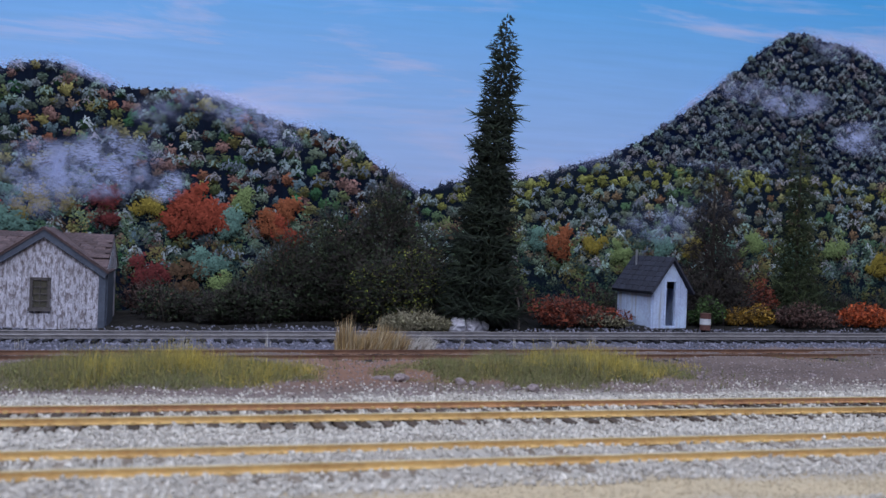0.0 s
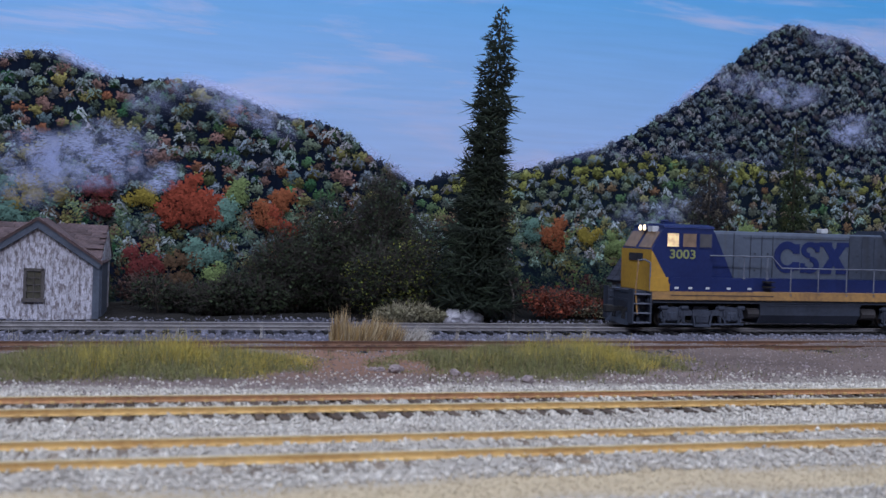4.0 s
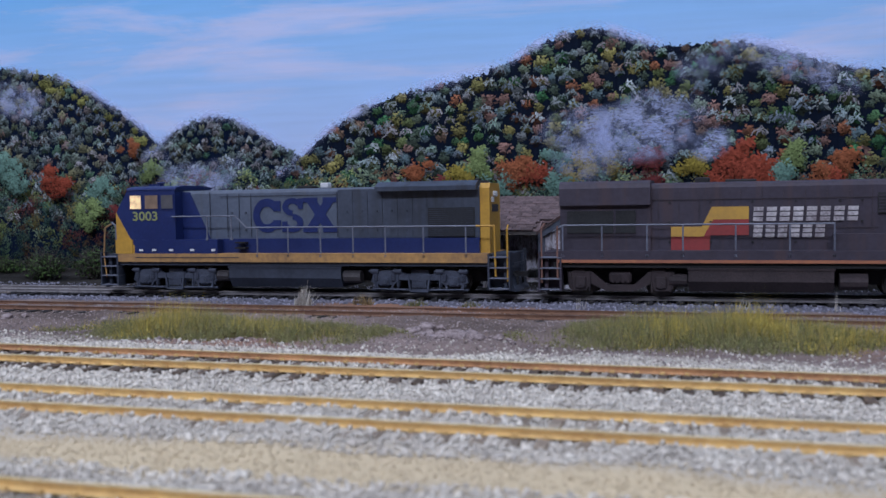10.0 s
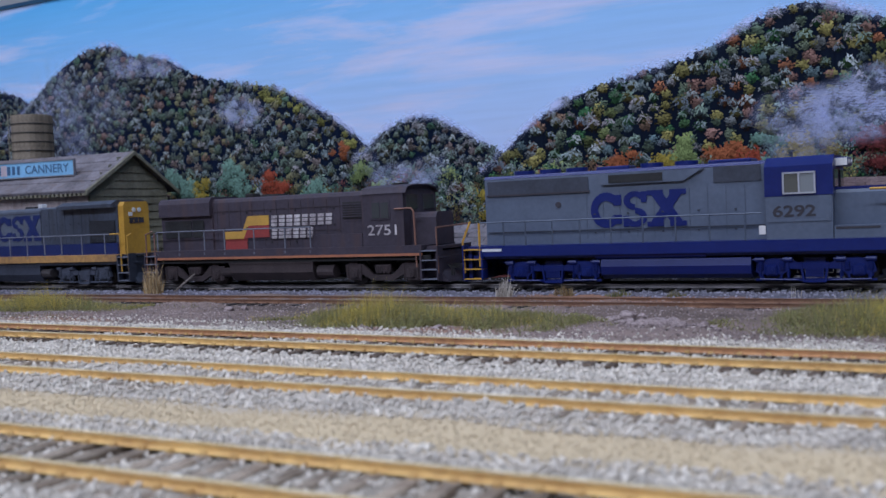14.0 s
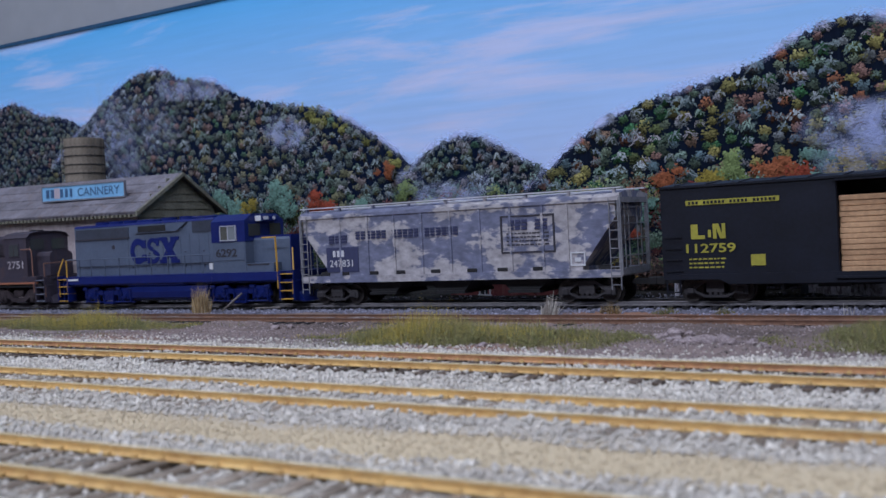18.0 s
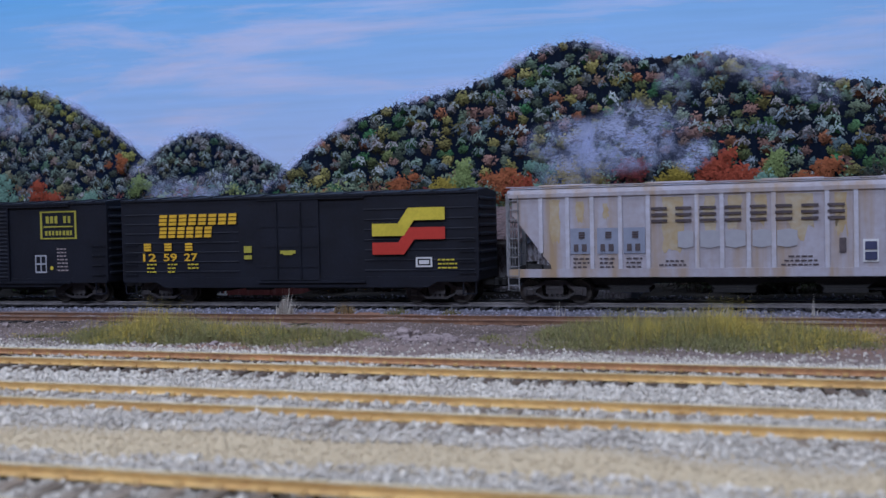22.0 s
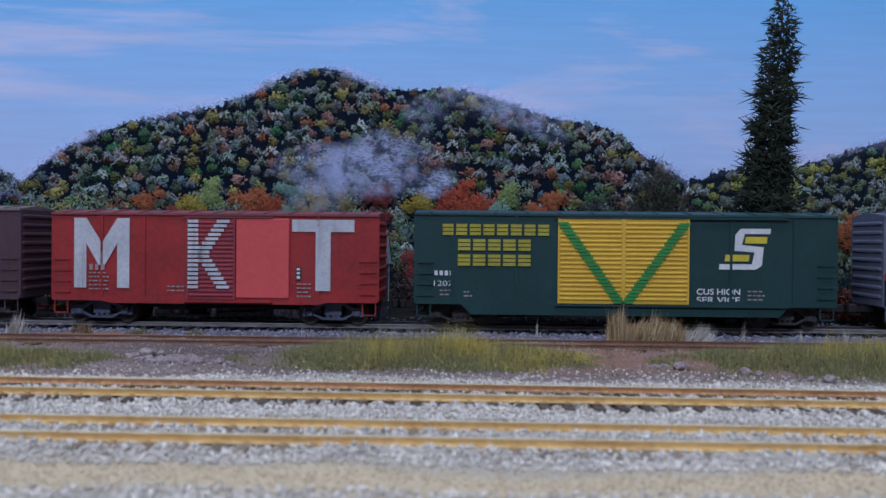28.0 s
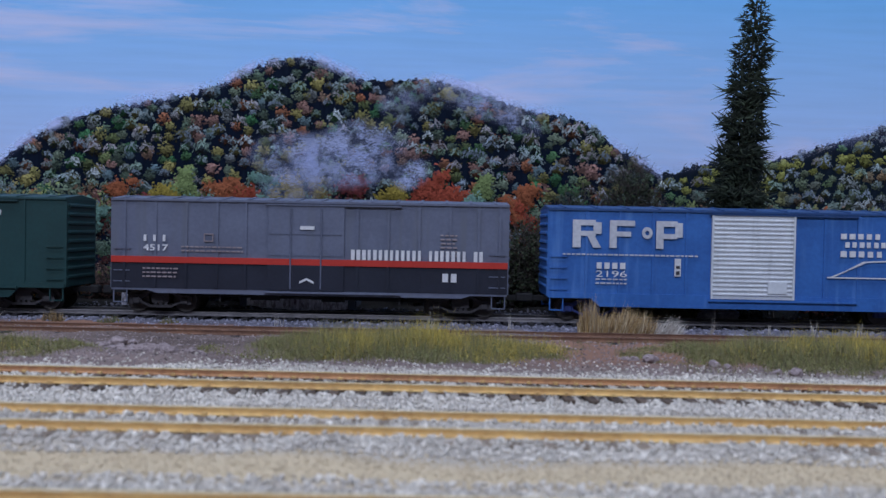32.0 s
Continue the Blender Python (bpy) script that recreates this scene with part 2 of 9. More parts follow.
class Shape:
    def __init__(self):
        self.v, self.f, self.runs = [], [], []

    def add(self, verts, faces):
        k = len(self.v)
        self.runs.append((k, len(verts), len(self.f), len(faces)))
        self.v += verts
        self.f += [tuple(i + k for i in f) for f in faces]
        return self

    def box(self, x0, x1, y0, y1, z0, z1):
        v = [(x, y, z) for z in (z0, z1) for y in (y0, y1) for x in (x0, x1)]
        return self.add(v, [(0, 2, 3, 1), (4, 5, 7, 6), (0, 1, 5, 4), (2, 6, 7, 3), (0, 4, 6, 2), (1, 3, 7, 5)])

    def cham(self, x0, x1, y0, y1, z0, z1, c):
        """A box whose edges along x are chamfered by c, and whose ends are too."""
        prof = [(y0 + c, z0), (y1 - c, z0), (y1, z0 + c), (y1, z1 - c), (y1 - c, z1), (y0 + c, z1), (y0, z1 - c), (y0, z0 + c)]
        ym, zm = (y0 + y1) / 2, (z0 + z1) / 2
        sy, sz = (y1 - y0 - 2 * c) / (y1 - y0), (z1 - z0 - 2 * c) / (z1 - z0)
        small = [(ym + (y - ym) * sy, zm + (z - zm) * sz) for y, z in prof]
        v = []
        for x, pr in ((x0, small), (x0 + c, prof), (x1 - c, prof), (x1, small)):
            v += [(x, y, z) for y, z in pr]
        f = [tuple(range(7, -1, -1)), tuple(range(24, 32))]
        for r in range(3):
            f += [(r * 8 + i, r * 8 + (i + 1) % 8, r * 8 + 8 + (i + 1) % 8, r * 8 + 8 + i) for i in range(8)]
        return self.add(v, f)

    def prism(self, axis, prof, a, b):
        """prof extruded from a to b along axis x (prof y,z), y (prof x,z) or z (prof x,y)."""
        n = len(prof)
        put = {"x": lambda q, t: (t, q[0], q[1]), "y": lambda q, t: (q[0], t, q[1]), "z": lambda q, t: (q[0], q[1], t)}[axis]
        v = [put(q, a) for q in prof] + [put(q, b) for q in prof]
        f = [tuple(range(n - 1, -1, -1)), tuple(range(n, 2 * n))] + [(i, (i + 1) % n, n + (i + 1) % n, n + i) for i in range(n)]
        return self.add(v, f)

    def cyl(self, axis, c, r, h, n=12, r2=None):
        r2 = r if r2 is None else r2
        v = []
        for t, rr in ((-h / 2, r), (h / 2, r2)):
            for i in range(n):
                a = 2 * math.pi * i / n
                p, q = rr * math.cos(a), rr * math.sin(a)
                v.append({"x": (c[0] + t, c[1] + p, c[2] + q), "y": (c[0] + p, c[1] + t, c[2] + q), "z": (c[0] + p, c[1] + q, c[2] + t)}[axis])
        f = [tuple(range(n - 1, -1, -1)), tuple(range(n, 2 * n))] + [(i, (i + 1) % n, n + (i + 1) % n, n + i) for i in range(n)]
        return self.add(v, f)

    def rod(self, pts, r=0.3, n=5):
        for a, b in zip(pts, pts[1:]):
            a, b = Vector(a), Vector(b)
            d = (b - a).normalized()
            s = d.orthogonal().normalized()
            t = d.cross(s)
            v = []
            for p in (a - d * r * 0.5, b + d * r * 0.5):
                v += [tuple(p + (s * math.cos(2 * math.pi * i / n) + t * math.sin(2 * math.pi * i / n)) * r) for i in range(n)]
            self.add(v, [tuple(range(n - 1, -1, -1)), tuple(range(n, 2 * n))] + [(i, (i + 1) % n, n + (i + 1) % n, n + i) for i in range(n)])
        return self

    def mesh(self, name):
        me = bpy.data.meshes.new(name)
        me.from_pydata([(x * 0.001 * STRETCH[0], y * 0.001, z * 0.001) for x, y, z in self.v], [], self.f)
        me.update()
        return me


def outward(me):
    bm = bmesh.new()
    bm.from_mesh(me)
    bmesh.ops.recalc_face_normals(bm, faces=bm.faces)
    bm.to_mesh(me)
    bm.free()
    return me


def part(name, shape, material, parent=None, label="", at=None, fix=True):
    """Links a Shape, or a mesh that is already made, as one object under a thing or a part."""
    me = shape if isinstance(shape, bpy.types.Mesh) else shape.mesh(name)
    if fix and not isinstance(shape, bpy.types.Mesh):
        outward(me)
    if material and not me.materials:
        me.materials.append(material)
    ob = new(name, me)
    if parent:
        ob.parent = parent
    if at:
        ob.matrix_basis = pose(*(c * 0.001 for c in at[:3]), *at[3:])
    return tagged(ob, label)


def pieces(name, shape, material, parent, label=""):
    """Every solid of a Shape as a part of its own."""
    for v0, nv, f0, nf in shape.runs:
        one = Shape()
        one.add(shape.v[v0:v0 + nv], [tuple(i - v0 for i in f) for f in shape.f[f0:f0 + nf]])
        part(name, one, material, parent, label)


def thing(name, label, category, at=(0, 0, 0), group="", kind=""):
    ob = new(name)
    ob.empty_display_size = 0.01
    ob.matrix_basis = pose(*(c * 0.001 for c in at[:3]), *at[3:])
    return tagged(ob, label, category, group, kind)


def raw_mesh(name, verts, faces, colours=None, smooth=False):
    """A mesh from number arrays; faces all have one size; colours are one per vertex."""
    me = bpy.data.meshes.new(name)
    verts, faces = np.asarray(verts, np.float32), np.asarray(faces, np.int32)
    k = faces.shape[1]
    me.vertices.add(len(verts))
    me.vertices.foreach_set("co", verts.ravel())
    me.loops.add(faces.size)
    me.loops.foreach_set("vertex_index", faces.ravel())
    me.polygons.add(len(faces))
    me.polygons.foreach_set("loop_start", np.arange(len(faces), dtype=np.int32) * k)
    if smooth:
        me.polygons.foreach_set("use_smooth", np.ones(len(faces), bool))
    if colours is not None:
        at = me.color_attributes.new("Col", "FLOAT_COLOR", "POINT")
        at.data.foreach_set("color", np.c_[np.asarray(colours, np.float32), np.ones(len(verts), np.float32)].ravel())
    me.update(calc_edges=True)
    me.validate()
    return me


rng = np.random.default_rng(7)


def spin(n, tilt=math.pi):
    """n random turning matrices."""
    a, b, c = rng.uniform(0, 2 * math.pi, n), rng.uniform(-tilt, tilt, n), rng.uniform(0, 2 * math.pi, n)
    ca, sa, cb, sb, cc, sc = np.cos(a), np.sin(a), np.cos(b), np.sin(b), np.cos(c), np.sin(c)
    m = np.empty((n, 3, 3))
    m[:, 0, 0], m[:, 0, 1], m[:, 0, 2] = ca * cc - sa * cb * sc, -ca * sc - sa * cb * cc, sa * sb
    m[:, 1, 0], m[:, 1, 1], m[:, 1, 2] = sa * cc + ca * cb * sc, -sa * sc + ca * cb * cc, -ca * sb
    m[:, 2, 0], m[:, 2, 1], m[:, 2, 2] = sb * sc, sb * cc, cb
    return m


OCTA = np.array([(1, 0, 0), (-1, 0, 0), (0, 1, 0), (0, -1, 0), (0, 0, 1), (0, 0, -1)], float)
OCTF = np.array([(0, 2, 4), (2, 1, 4), (1, 3, 4), (3, 0, 4), (2, 0, 5), (1, 2, 5), (3, 1, 5), (0, 3, 5)])


def grains(name, places, sizes, material, parent=None):
    """Loose stones, one joined mesh."""
    n = len(places)
    v = OCTA[None] * rng.uniform(0.6, 1.25, (n, 6, 3)) * np.asarray(sizes)[:, None, None]
    v = np.einsum("nij,nkj->nki", spin(n), v) + np.asarray(places)[:, None]
    f = OCTF[None] + (np.arange(n) * 6)[:, None, None]
    me = raw_mesh(name, v.reshape(-1, 3), f.reshape(-1, 3))
    return part(name, me, material, parent)


def lettering(name, words, height, material, parent, at, width=None, squeeze=1.0, bold=0.0):
    """Flat raised lettering in the built-in font, standing in the x-z plane and facing -y; at is its left foot."""
    cu = bpy.data.curves.new(name, "FONT")
    cu.body, cu.size, cu.extrude, cu.offset = words, 1.0, 0.0, bold
    tmp = bpy.data.objects.new(name, cu)
    me = bpy.data.meshes.new_from_object(tmp)
    bpy.data.objects.remove(tmp)
    co = np.empty(len(me.vertices) * 3, np.float32)
    me.vertices.foreach_get("co", co)
    co = co.reshape(-1, 3)
    lo, hi = co.min(0), co.max(0)
    k = height * 0.001 / (hi[1] - lo[1])
    kx = width * 0.001 / (hi[0] - lo[0]) if width else k * squeeze
    new_co = np.zeros_like(co)
    new_co[:, 0], new_co[:, 2] = (co[:, 0] - lo[0]) * kx, (co[:, 1] - lo[1]) * k
    me.vertices.foreach_set("co", new_co.ravel())
    me.update()
    me.materials.clear()
    return part(name, me, material, parent, at=at)

# ---- the two ways in which the place runs: the yard along x, the main line a little turned and on a grade ----
TURN, GRADE = -2.651, -0.63
TRACK = pose(0, 0.4410, 0.0, 0, GRADE, TURN)


def main_y(x, back):
    """The y of a line that runs `back` behind the main track's middle."""
    return 0.4410 + back - 0.0463 * x


# room
WALLPAINT = mat("room_wall_paint", (0.42, 0.43, 0.46), (0.38, 0.39, 0.42), 0.9, 20, 0.02)
CEIL = mat("ceiling_paint", (0.7, 0.7, 0.72), (0.64, 0.64, 0.67), 0.9, 20, 0.02)
FLOORM = mat("grey_floor", (0.2, 0.19, 0.18), (0.14, 0.135, 0.13), 0.7, 20, 0.05)
for nm, b in (("wall_north", (-3600, 4600, 950, 1050, -1100, 1250)), ("wall_south", (-3600, 4600, -2700, -2600, -1100, 1250)),
              ("wall_west", (-3700, -3600, -2700, 1050, -1100, 1250)), ("wall_east", (4600, 4700, -2700, 1050, -1100, 1250))):
    tagged(part(nm, Shape().box(*b), WALLPAINT), "plain pale grey painted room wall", "wall", kind="structure")
tagged(part("ceiling", Shape().box(-3700, 4700, -2700, 1050, 1250, 1300), CEIL), "plain white painted ceiling over the layout", "ceiling", kind="structure")
tagged(part("floor", Shape().box(-3700, 4700, -2700, 1050, -1150, -1100), FLOORM), "plain grey room floor under the layout", "floor", kind="structure")

# layout ground: one sheet


def smooth(a, b, x):
    t = np.clip((x - a) / (b - a), 0, 1)
    return t * t * (3 - 2 * t)


def waves(x, y, k, seed):
    """Cheap smooth noise, about -1 to 1."""
    r = np.random.default_rng(seed)
    out = 0
    for _ in range(7):
        a, f, p = r.uniform(0, 6.3), k * r.uniform(0.5, 1.8), r.uniform(0, 6.3)
        out = out + np.sin((x * np.cos(a) + y * np.sin(a)) * f + p)
    return out / 3.2


def lie(x, y):
    """The ground's height."""
    back = y - 0.4410 + 0.0463 * x
    yard = -0.00245 + 0.0004 * waves(x, y, 120, 1)
    dirt = 0.011 * x - 0.0035 + 0.0008 * waves(x, y, 70, 2) + 0.0003 * waves(x, y, 420, 3)
    yard = yard + 0.0007 * smooth(0.184, 0.194, y) * (1 - smooth(0.222, 0.236, y)) * smooth(-0.30, -0.18, x)
    z = yard + (dirt - yard) * smooth(-0.175, -0.10, back)
    bed = 0.011 * x - 0.0029 + 0.0003 * waves(x, y, 300, 4)
    w = smooth(-0.032, -0.019, back) * (1 - smooth(0.019, 0.030, back))
    rear = 0.011 * x - 0.0002 + 0.0010 * waves(x, y, 60, 5) + 0.0004 * waves(x, y, 300, 6)
    z = z * (1 - w) + bed * w
    r = smooth(0.019, 0.034, back)
    return z * (1 - r) + rear * r


def tint(x, y):
    """The ground's paint and grit, zone by zone."""
    back = y - 0.4410 + 0.0463 * x
    n1, n2 = waves(x, y, 60, 11), waves(x, y, 240, 12)
    c = lambda *v: np.array(v, float)[None]
    white, tan, dirt, red = c(0.43, 0.385, 0.335), c(0.56, 0.45, 0.30), c(0.185, 0.138, 0.125), c(0.29, 0.15, 0.097)
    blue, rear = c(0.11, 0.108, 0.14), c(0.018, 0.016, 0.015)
    col = np.repeat(white, x.size, 0) * (1 + 0.10 * n2[:, None])
    ed = 0.0035 * n1 + 0.002 * n2
    for tc in (0.2569, 0.2059, 0.1422):
        bare = 1 - smooth(-0.30, -0.20, x + 0.3 * n1 * 0.1) if tc > 0.15 else np.full(x.shape, 0.7)
        bed = bare * (1 - smooth(0.0140, 0.0165, np.abs(y - tc)))
        col = col + (c(0.30, 0.265, 0.225) * (1 + 0.2 * n2[:, None]) - col) * bed[:, None]
    t = smooth(0.163, 0.170, y + ed) * (1 - smooth(0.179, 0.187, y + ed))
    t = np.maximum(t, 1 - smooth(0.098, 0.108, y + ed))
    col = col + (tan - col) * t[:, None]
    t = smooth(0.284, 0.298, y + ed * 2.4)
    d = dirt * (1 + 0.22 * n1[:, None] + 0.12 * n2[:, None])
    d = d + (red - d) * (smooth(0.3, 0.9, waves(x, y, 38, 21)) * 0.75)[:, None]
    col = col + (d - col) * t[:, None]
    t = smooth(-0.031, -0.026, back + ed * 0.5)
    col = col + (blue * (1 + 0.2 * n2[:, None]) - col) * t[:, None]
    # behind the main line the ground turns near black
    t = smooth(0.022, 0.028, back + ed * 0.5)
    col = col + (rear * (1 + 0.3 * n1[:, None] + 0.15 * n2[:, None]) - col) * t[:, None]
    return np.clip(col, 0.01, 0.9)


gx = np.r_[-2.4:-0.95:0.04, -0.95:0.62:0.0025, 0.62:3.2:0.04, 3.2]
gy = np.r_[-0.30:0.09:0.02, 0.09:0.62:0.0025, 0.62:0.80:0.02]
GX, GY = np.meshgrid(gx, gy)
fx, fy = GX.ravel(), GY.ravel()
idx = np.arange(fx.size).reshape(GX.shape)
quads = np.stack([idx[:-1, :-1], idx[:-1, 1:], idx[1:, 1:], idx[1:, :-1]], -1).reshape(-1, 4)
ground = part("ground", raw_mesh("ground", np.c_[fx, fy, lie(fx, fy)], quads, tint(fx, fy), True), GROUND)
tagged(ground, "layout ground of pale ballast, tan sand and brown dirt", "ground", kind="structure")
BENCH = mat("bench_plywood", (0.35, 0.25, 0.15), (0.28, 0.19, 0.11), 0.7, 60, 0.1)
bench = thing("bench", "plain plywood bench that carries the model railway layout", "table")
part("tabletop", Shape().box(-2400, 3200, -300, 780, -75, -45), BENCH, bench)
part("fascia", Shape().box(-2400, 3200, -312, -300, -140, -30), BENCH, bench)
for lx in (-2300, -500, 1300, 3100):
    for ly in (-260, 740):
        part("leg", Shape().box(lx - 30, lx + 30, ly - 30, ly + 30, -1100, -75), BENCH, bench)

# painted backdrop board, parallel to the main line
BACK = pose(0, 0.570, 0, 0, 0, TURN)
SKY = bpy.data.materials.new("painted_sky")
SKY.use_nodes = True
n, l = SKY.node_tree.nodes, SKY.node_tree.links
p = n["Principled BSDF"]
p.inputs["Roughness"].default_value, p.inputs["Specular IOR Level"].default_value = 0.6, 0.25
co, sep = n.new("ShaderNodeTexCoord"), n.new("ShaderNodeSeparateXYZ")
l.new(co.outputs["Object"], sep.inputs[0])
mr = n.new("ShaderNodeMapRange")
mr.inputs["From Min"].default_value, mr.inputs["From Max"].default_value = 0.05, 0.21
l.new(sep.outputs["Z"], mr.inputs["Value"])
ramp = n.new("ShaderNodeValToRGB")
els = ramp.color_ramp.elements
els[0].position, els[0].color = 0.05, (0.54, 0.64, 0.92, 1)
els[1].position, els[1].color = 1.0, (0.10, 0.45, 0.86, 1)
e = els.new(0.45)
e.color = (0.36, 0.58, 0.92, 1)
l.new(mr.outputs[0], ramp.inputs[0])
mp = n.new("ShaderNodeMapping")
mp.inputs["Scale"].default_value, mp.inputs["Rotation"].default_value = (4.2, 4.2, 30), (0, math.radians(-5), 0)
l.new(co.outputs["Object"], mp.inputs[0])
cl = n.new("ShaderNodeTexNoise")
cl.inputs["Scale"].default_value, cl.inputs["Detail"].default_value, cl.inputs["Roughness"].default_value = 1.0, 9, 0.62
cl.inputs["Distortion"].default_value = 0.35
l.new(mp.outputs[0], cl.inputs["Vector"])
cr = n.new("ShaderNodeValToRGB")
cr.color_ramp.elements[0].position, cr.color_ramp.elements[1].position = 0.51, 0.63
l.new(cl.outputs[0], cr.inputs[0])
mx = n.new("ShaderNodeMix")
mx.data_type = "RGBA"
sm = n.new("ShaderNodeMath")
sm.operation = "MULTIPLY"
sm.inputs[1].default_value = 0.62
l.new(cr.outputs[0], sm.inputs[0])
l.new(sm.outputs[0], mx.inputs[0])
l.new(ramp.outputs[0], mx.inputs[6])
mx.inputs[7].default_value = (0.72, 0.68, 0.88, 1)
mp2 = n.new("ShaderNodeMapping")
mp2.inputs["Scale"].default_value = (14, 14, 260)
l.new(co.outputs["Object"], mp2.inputs[0])
br = n.new("ShaderNodeTexNoise")
br.inputs["Scale"].default_value, br.inputs["Detail"].default_value = 1.0, 4
l.new(mp2.outputs[0], br.inputs["Vector"])
hs = n.new("ShaderNodeHueSaturation")
mr2 = n.new("ShaderNodeMapRange")
mr2.inputs["To Min"].default_value, mr2.inputs["To Max"].default_value = 0.9, 1.1
l.new(br.outputs[0], mr2.inputs["Value"])
l.new(mr2.outputs[0], hs.inputs["Value"])
l.new(mx.outputs[2], hs.inputs["Color"])
l.new(hs.outputs[0], p.inputs["Base Color"])
DAB = painted("hill_paint", 0.9, bump=0.1)
DAB.node_tree.nodes["Principled BSDF"].inputs["Specular IOR Level"].default_value = 0.06
EDGE = mat("dark_blue_edge", (0.02, 0.09, 0.18), (0.015, 0.06, 0.13), 0.5, 200, 0.05)
backdrop = thing("backdrop", "painted backdrop board of autumn hills under a blue sky", "backdrop", kind="structure")
backdrop.matrix_basis = BACK
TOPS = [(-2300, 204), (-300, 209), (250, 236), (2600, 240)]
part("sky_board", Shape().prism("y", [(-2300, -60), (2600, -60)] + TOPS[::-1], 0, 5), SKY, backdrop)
part("top_edge", Shape().prism("y", TOPS + [(x, z + 3) for x, z in TOPS[::-1]], -1.2, 6.2), EDGE, backdrop, "dark blue top edge")


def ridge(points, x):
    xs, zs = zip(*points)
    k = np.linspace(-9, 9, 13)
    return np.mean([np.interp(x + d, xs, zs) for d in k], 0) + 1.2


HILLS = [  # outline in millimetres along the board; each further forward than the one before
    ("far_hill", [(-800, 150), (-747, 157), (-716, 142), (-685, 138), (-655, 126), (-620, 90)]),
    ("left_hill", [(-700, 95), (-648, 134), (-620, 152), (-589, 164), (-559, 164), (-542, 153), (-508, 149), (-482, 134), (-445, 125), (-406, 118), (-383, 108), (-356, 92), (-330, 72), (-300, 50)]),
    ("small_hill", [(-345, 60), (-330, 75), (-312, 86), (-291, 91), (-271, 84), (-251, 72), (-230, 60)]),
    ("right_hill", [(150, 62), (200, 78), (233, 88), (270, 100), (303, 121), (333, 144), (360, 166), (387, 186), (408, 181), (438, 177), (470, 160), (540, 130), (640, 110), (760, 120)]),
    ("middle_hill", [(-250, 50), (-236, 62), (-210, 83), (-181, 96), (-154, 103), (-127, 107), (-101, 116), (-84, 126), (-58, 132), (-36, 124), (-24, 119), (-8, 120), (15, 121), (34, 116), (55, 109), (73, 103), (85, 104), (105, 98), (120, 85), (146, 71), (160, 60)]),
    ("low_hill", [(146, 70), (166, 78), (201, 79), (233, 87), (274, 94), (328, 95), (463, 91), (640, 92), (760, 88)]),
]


def dabs(sx, sz, w, h, turn, y, cols):
    """Short brush dabs as thin quads on the board, in millimetres."""
    k = len(sx)
    v = np.zeros((k, 4, 3))
    for i, (a, b) in enumerate(((-1, -0.7), (0.8, -1), (1, 0.6), (-0.5, 1))):
        v[:, i, 0] = sx + a * np.cos(turn) * w - b * np.sin(turn) * h
        v[:, i, 2] = sz + a * np.sin(turn) * w + b * np.cos(turn) * h
    v[..., 1] = y[:, None]
    c = np.repeat(np.clip(cols, 0.008, 0.85)[:, None], 4, 1)
    return v.reshape(k * 4, 3) * 0.001, np.arange(k * 4).reshape(k, 4), c.reshape(k * 4, 3)


def crowns(cx, cz, r, cols, layer, strokes=48):
    """Painted tree crowns: rounded stippled clumps over a dark patch, brighter on top."""
    n = len(cx)
    lump = rng.uniform(0.75, 1.15, (n, 1)) + 0.22 * np.sin(rng.integers(2, 5, (n, 1)) * rng.uniform(0, 6.3, (n, strokes)))
    ang = rng.uniform(0, 2 * math.pi, (n, strokes))
    q = np.sqrt(rng.uniform(0, 1, (n, strokes))) * lump
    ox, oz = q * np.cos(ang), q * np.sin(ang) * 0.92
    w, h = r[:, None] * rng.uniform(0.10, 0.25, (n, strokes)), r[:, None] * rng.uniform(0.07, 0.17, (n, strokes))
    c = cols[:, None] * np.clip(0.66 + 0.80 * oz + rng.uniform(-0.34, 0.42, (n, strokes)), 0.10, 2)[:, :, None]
    y = -0.3 - 0.9 * layer - 0.25 * rng.uniform(0, 1, (n, strokes))
    m = 5
    bq, ba = rng.uniform(0, 0.6, (n, m)) * r[:, None], rng.uniform(0, 2 * math.pi, (n, m))
    under = dabs((cx[:, None] + bq * np.cos(ba)).ravel(), (cz[:, None] + bq * np.sin(ba)).ravel(), np.repeat(r, m) * rng.uniform(0.3, 0.6, n * m), np.repeat(r, m) * rng.uniform(0.25, 0.5, n * m), rng.uniform(0, 3, n * m), np.full(n * m, -0.25 - 0.9 * layer) - rng.uniform(0, 0.04, n * m), np.repeat(cols, m, 0) * rng.uniform(0.25, 0.5, (n * m, 1)))
    return join(under, dabs((cx[:, None] + ox * r[:, None]).ravel(), (cz[:, None] + oz * r[:, None]).ravel(), w.ravel(), h.ravel(), rng.uniform(-0.9, 0.9, n * strokes), y.ravel(), c.reshape(-1, 3)))


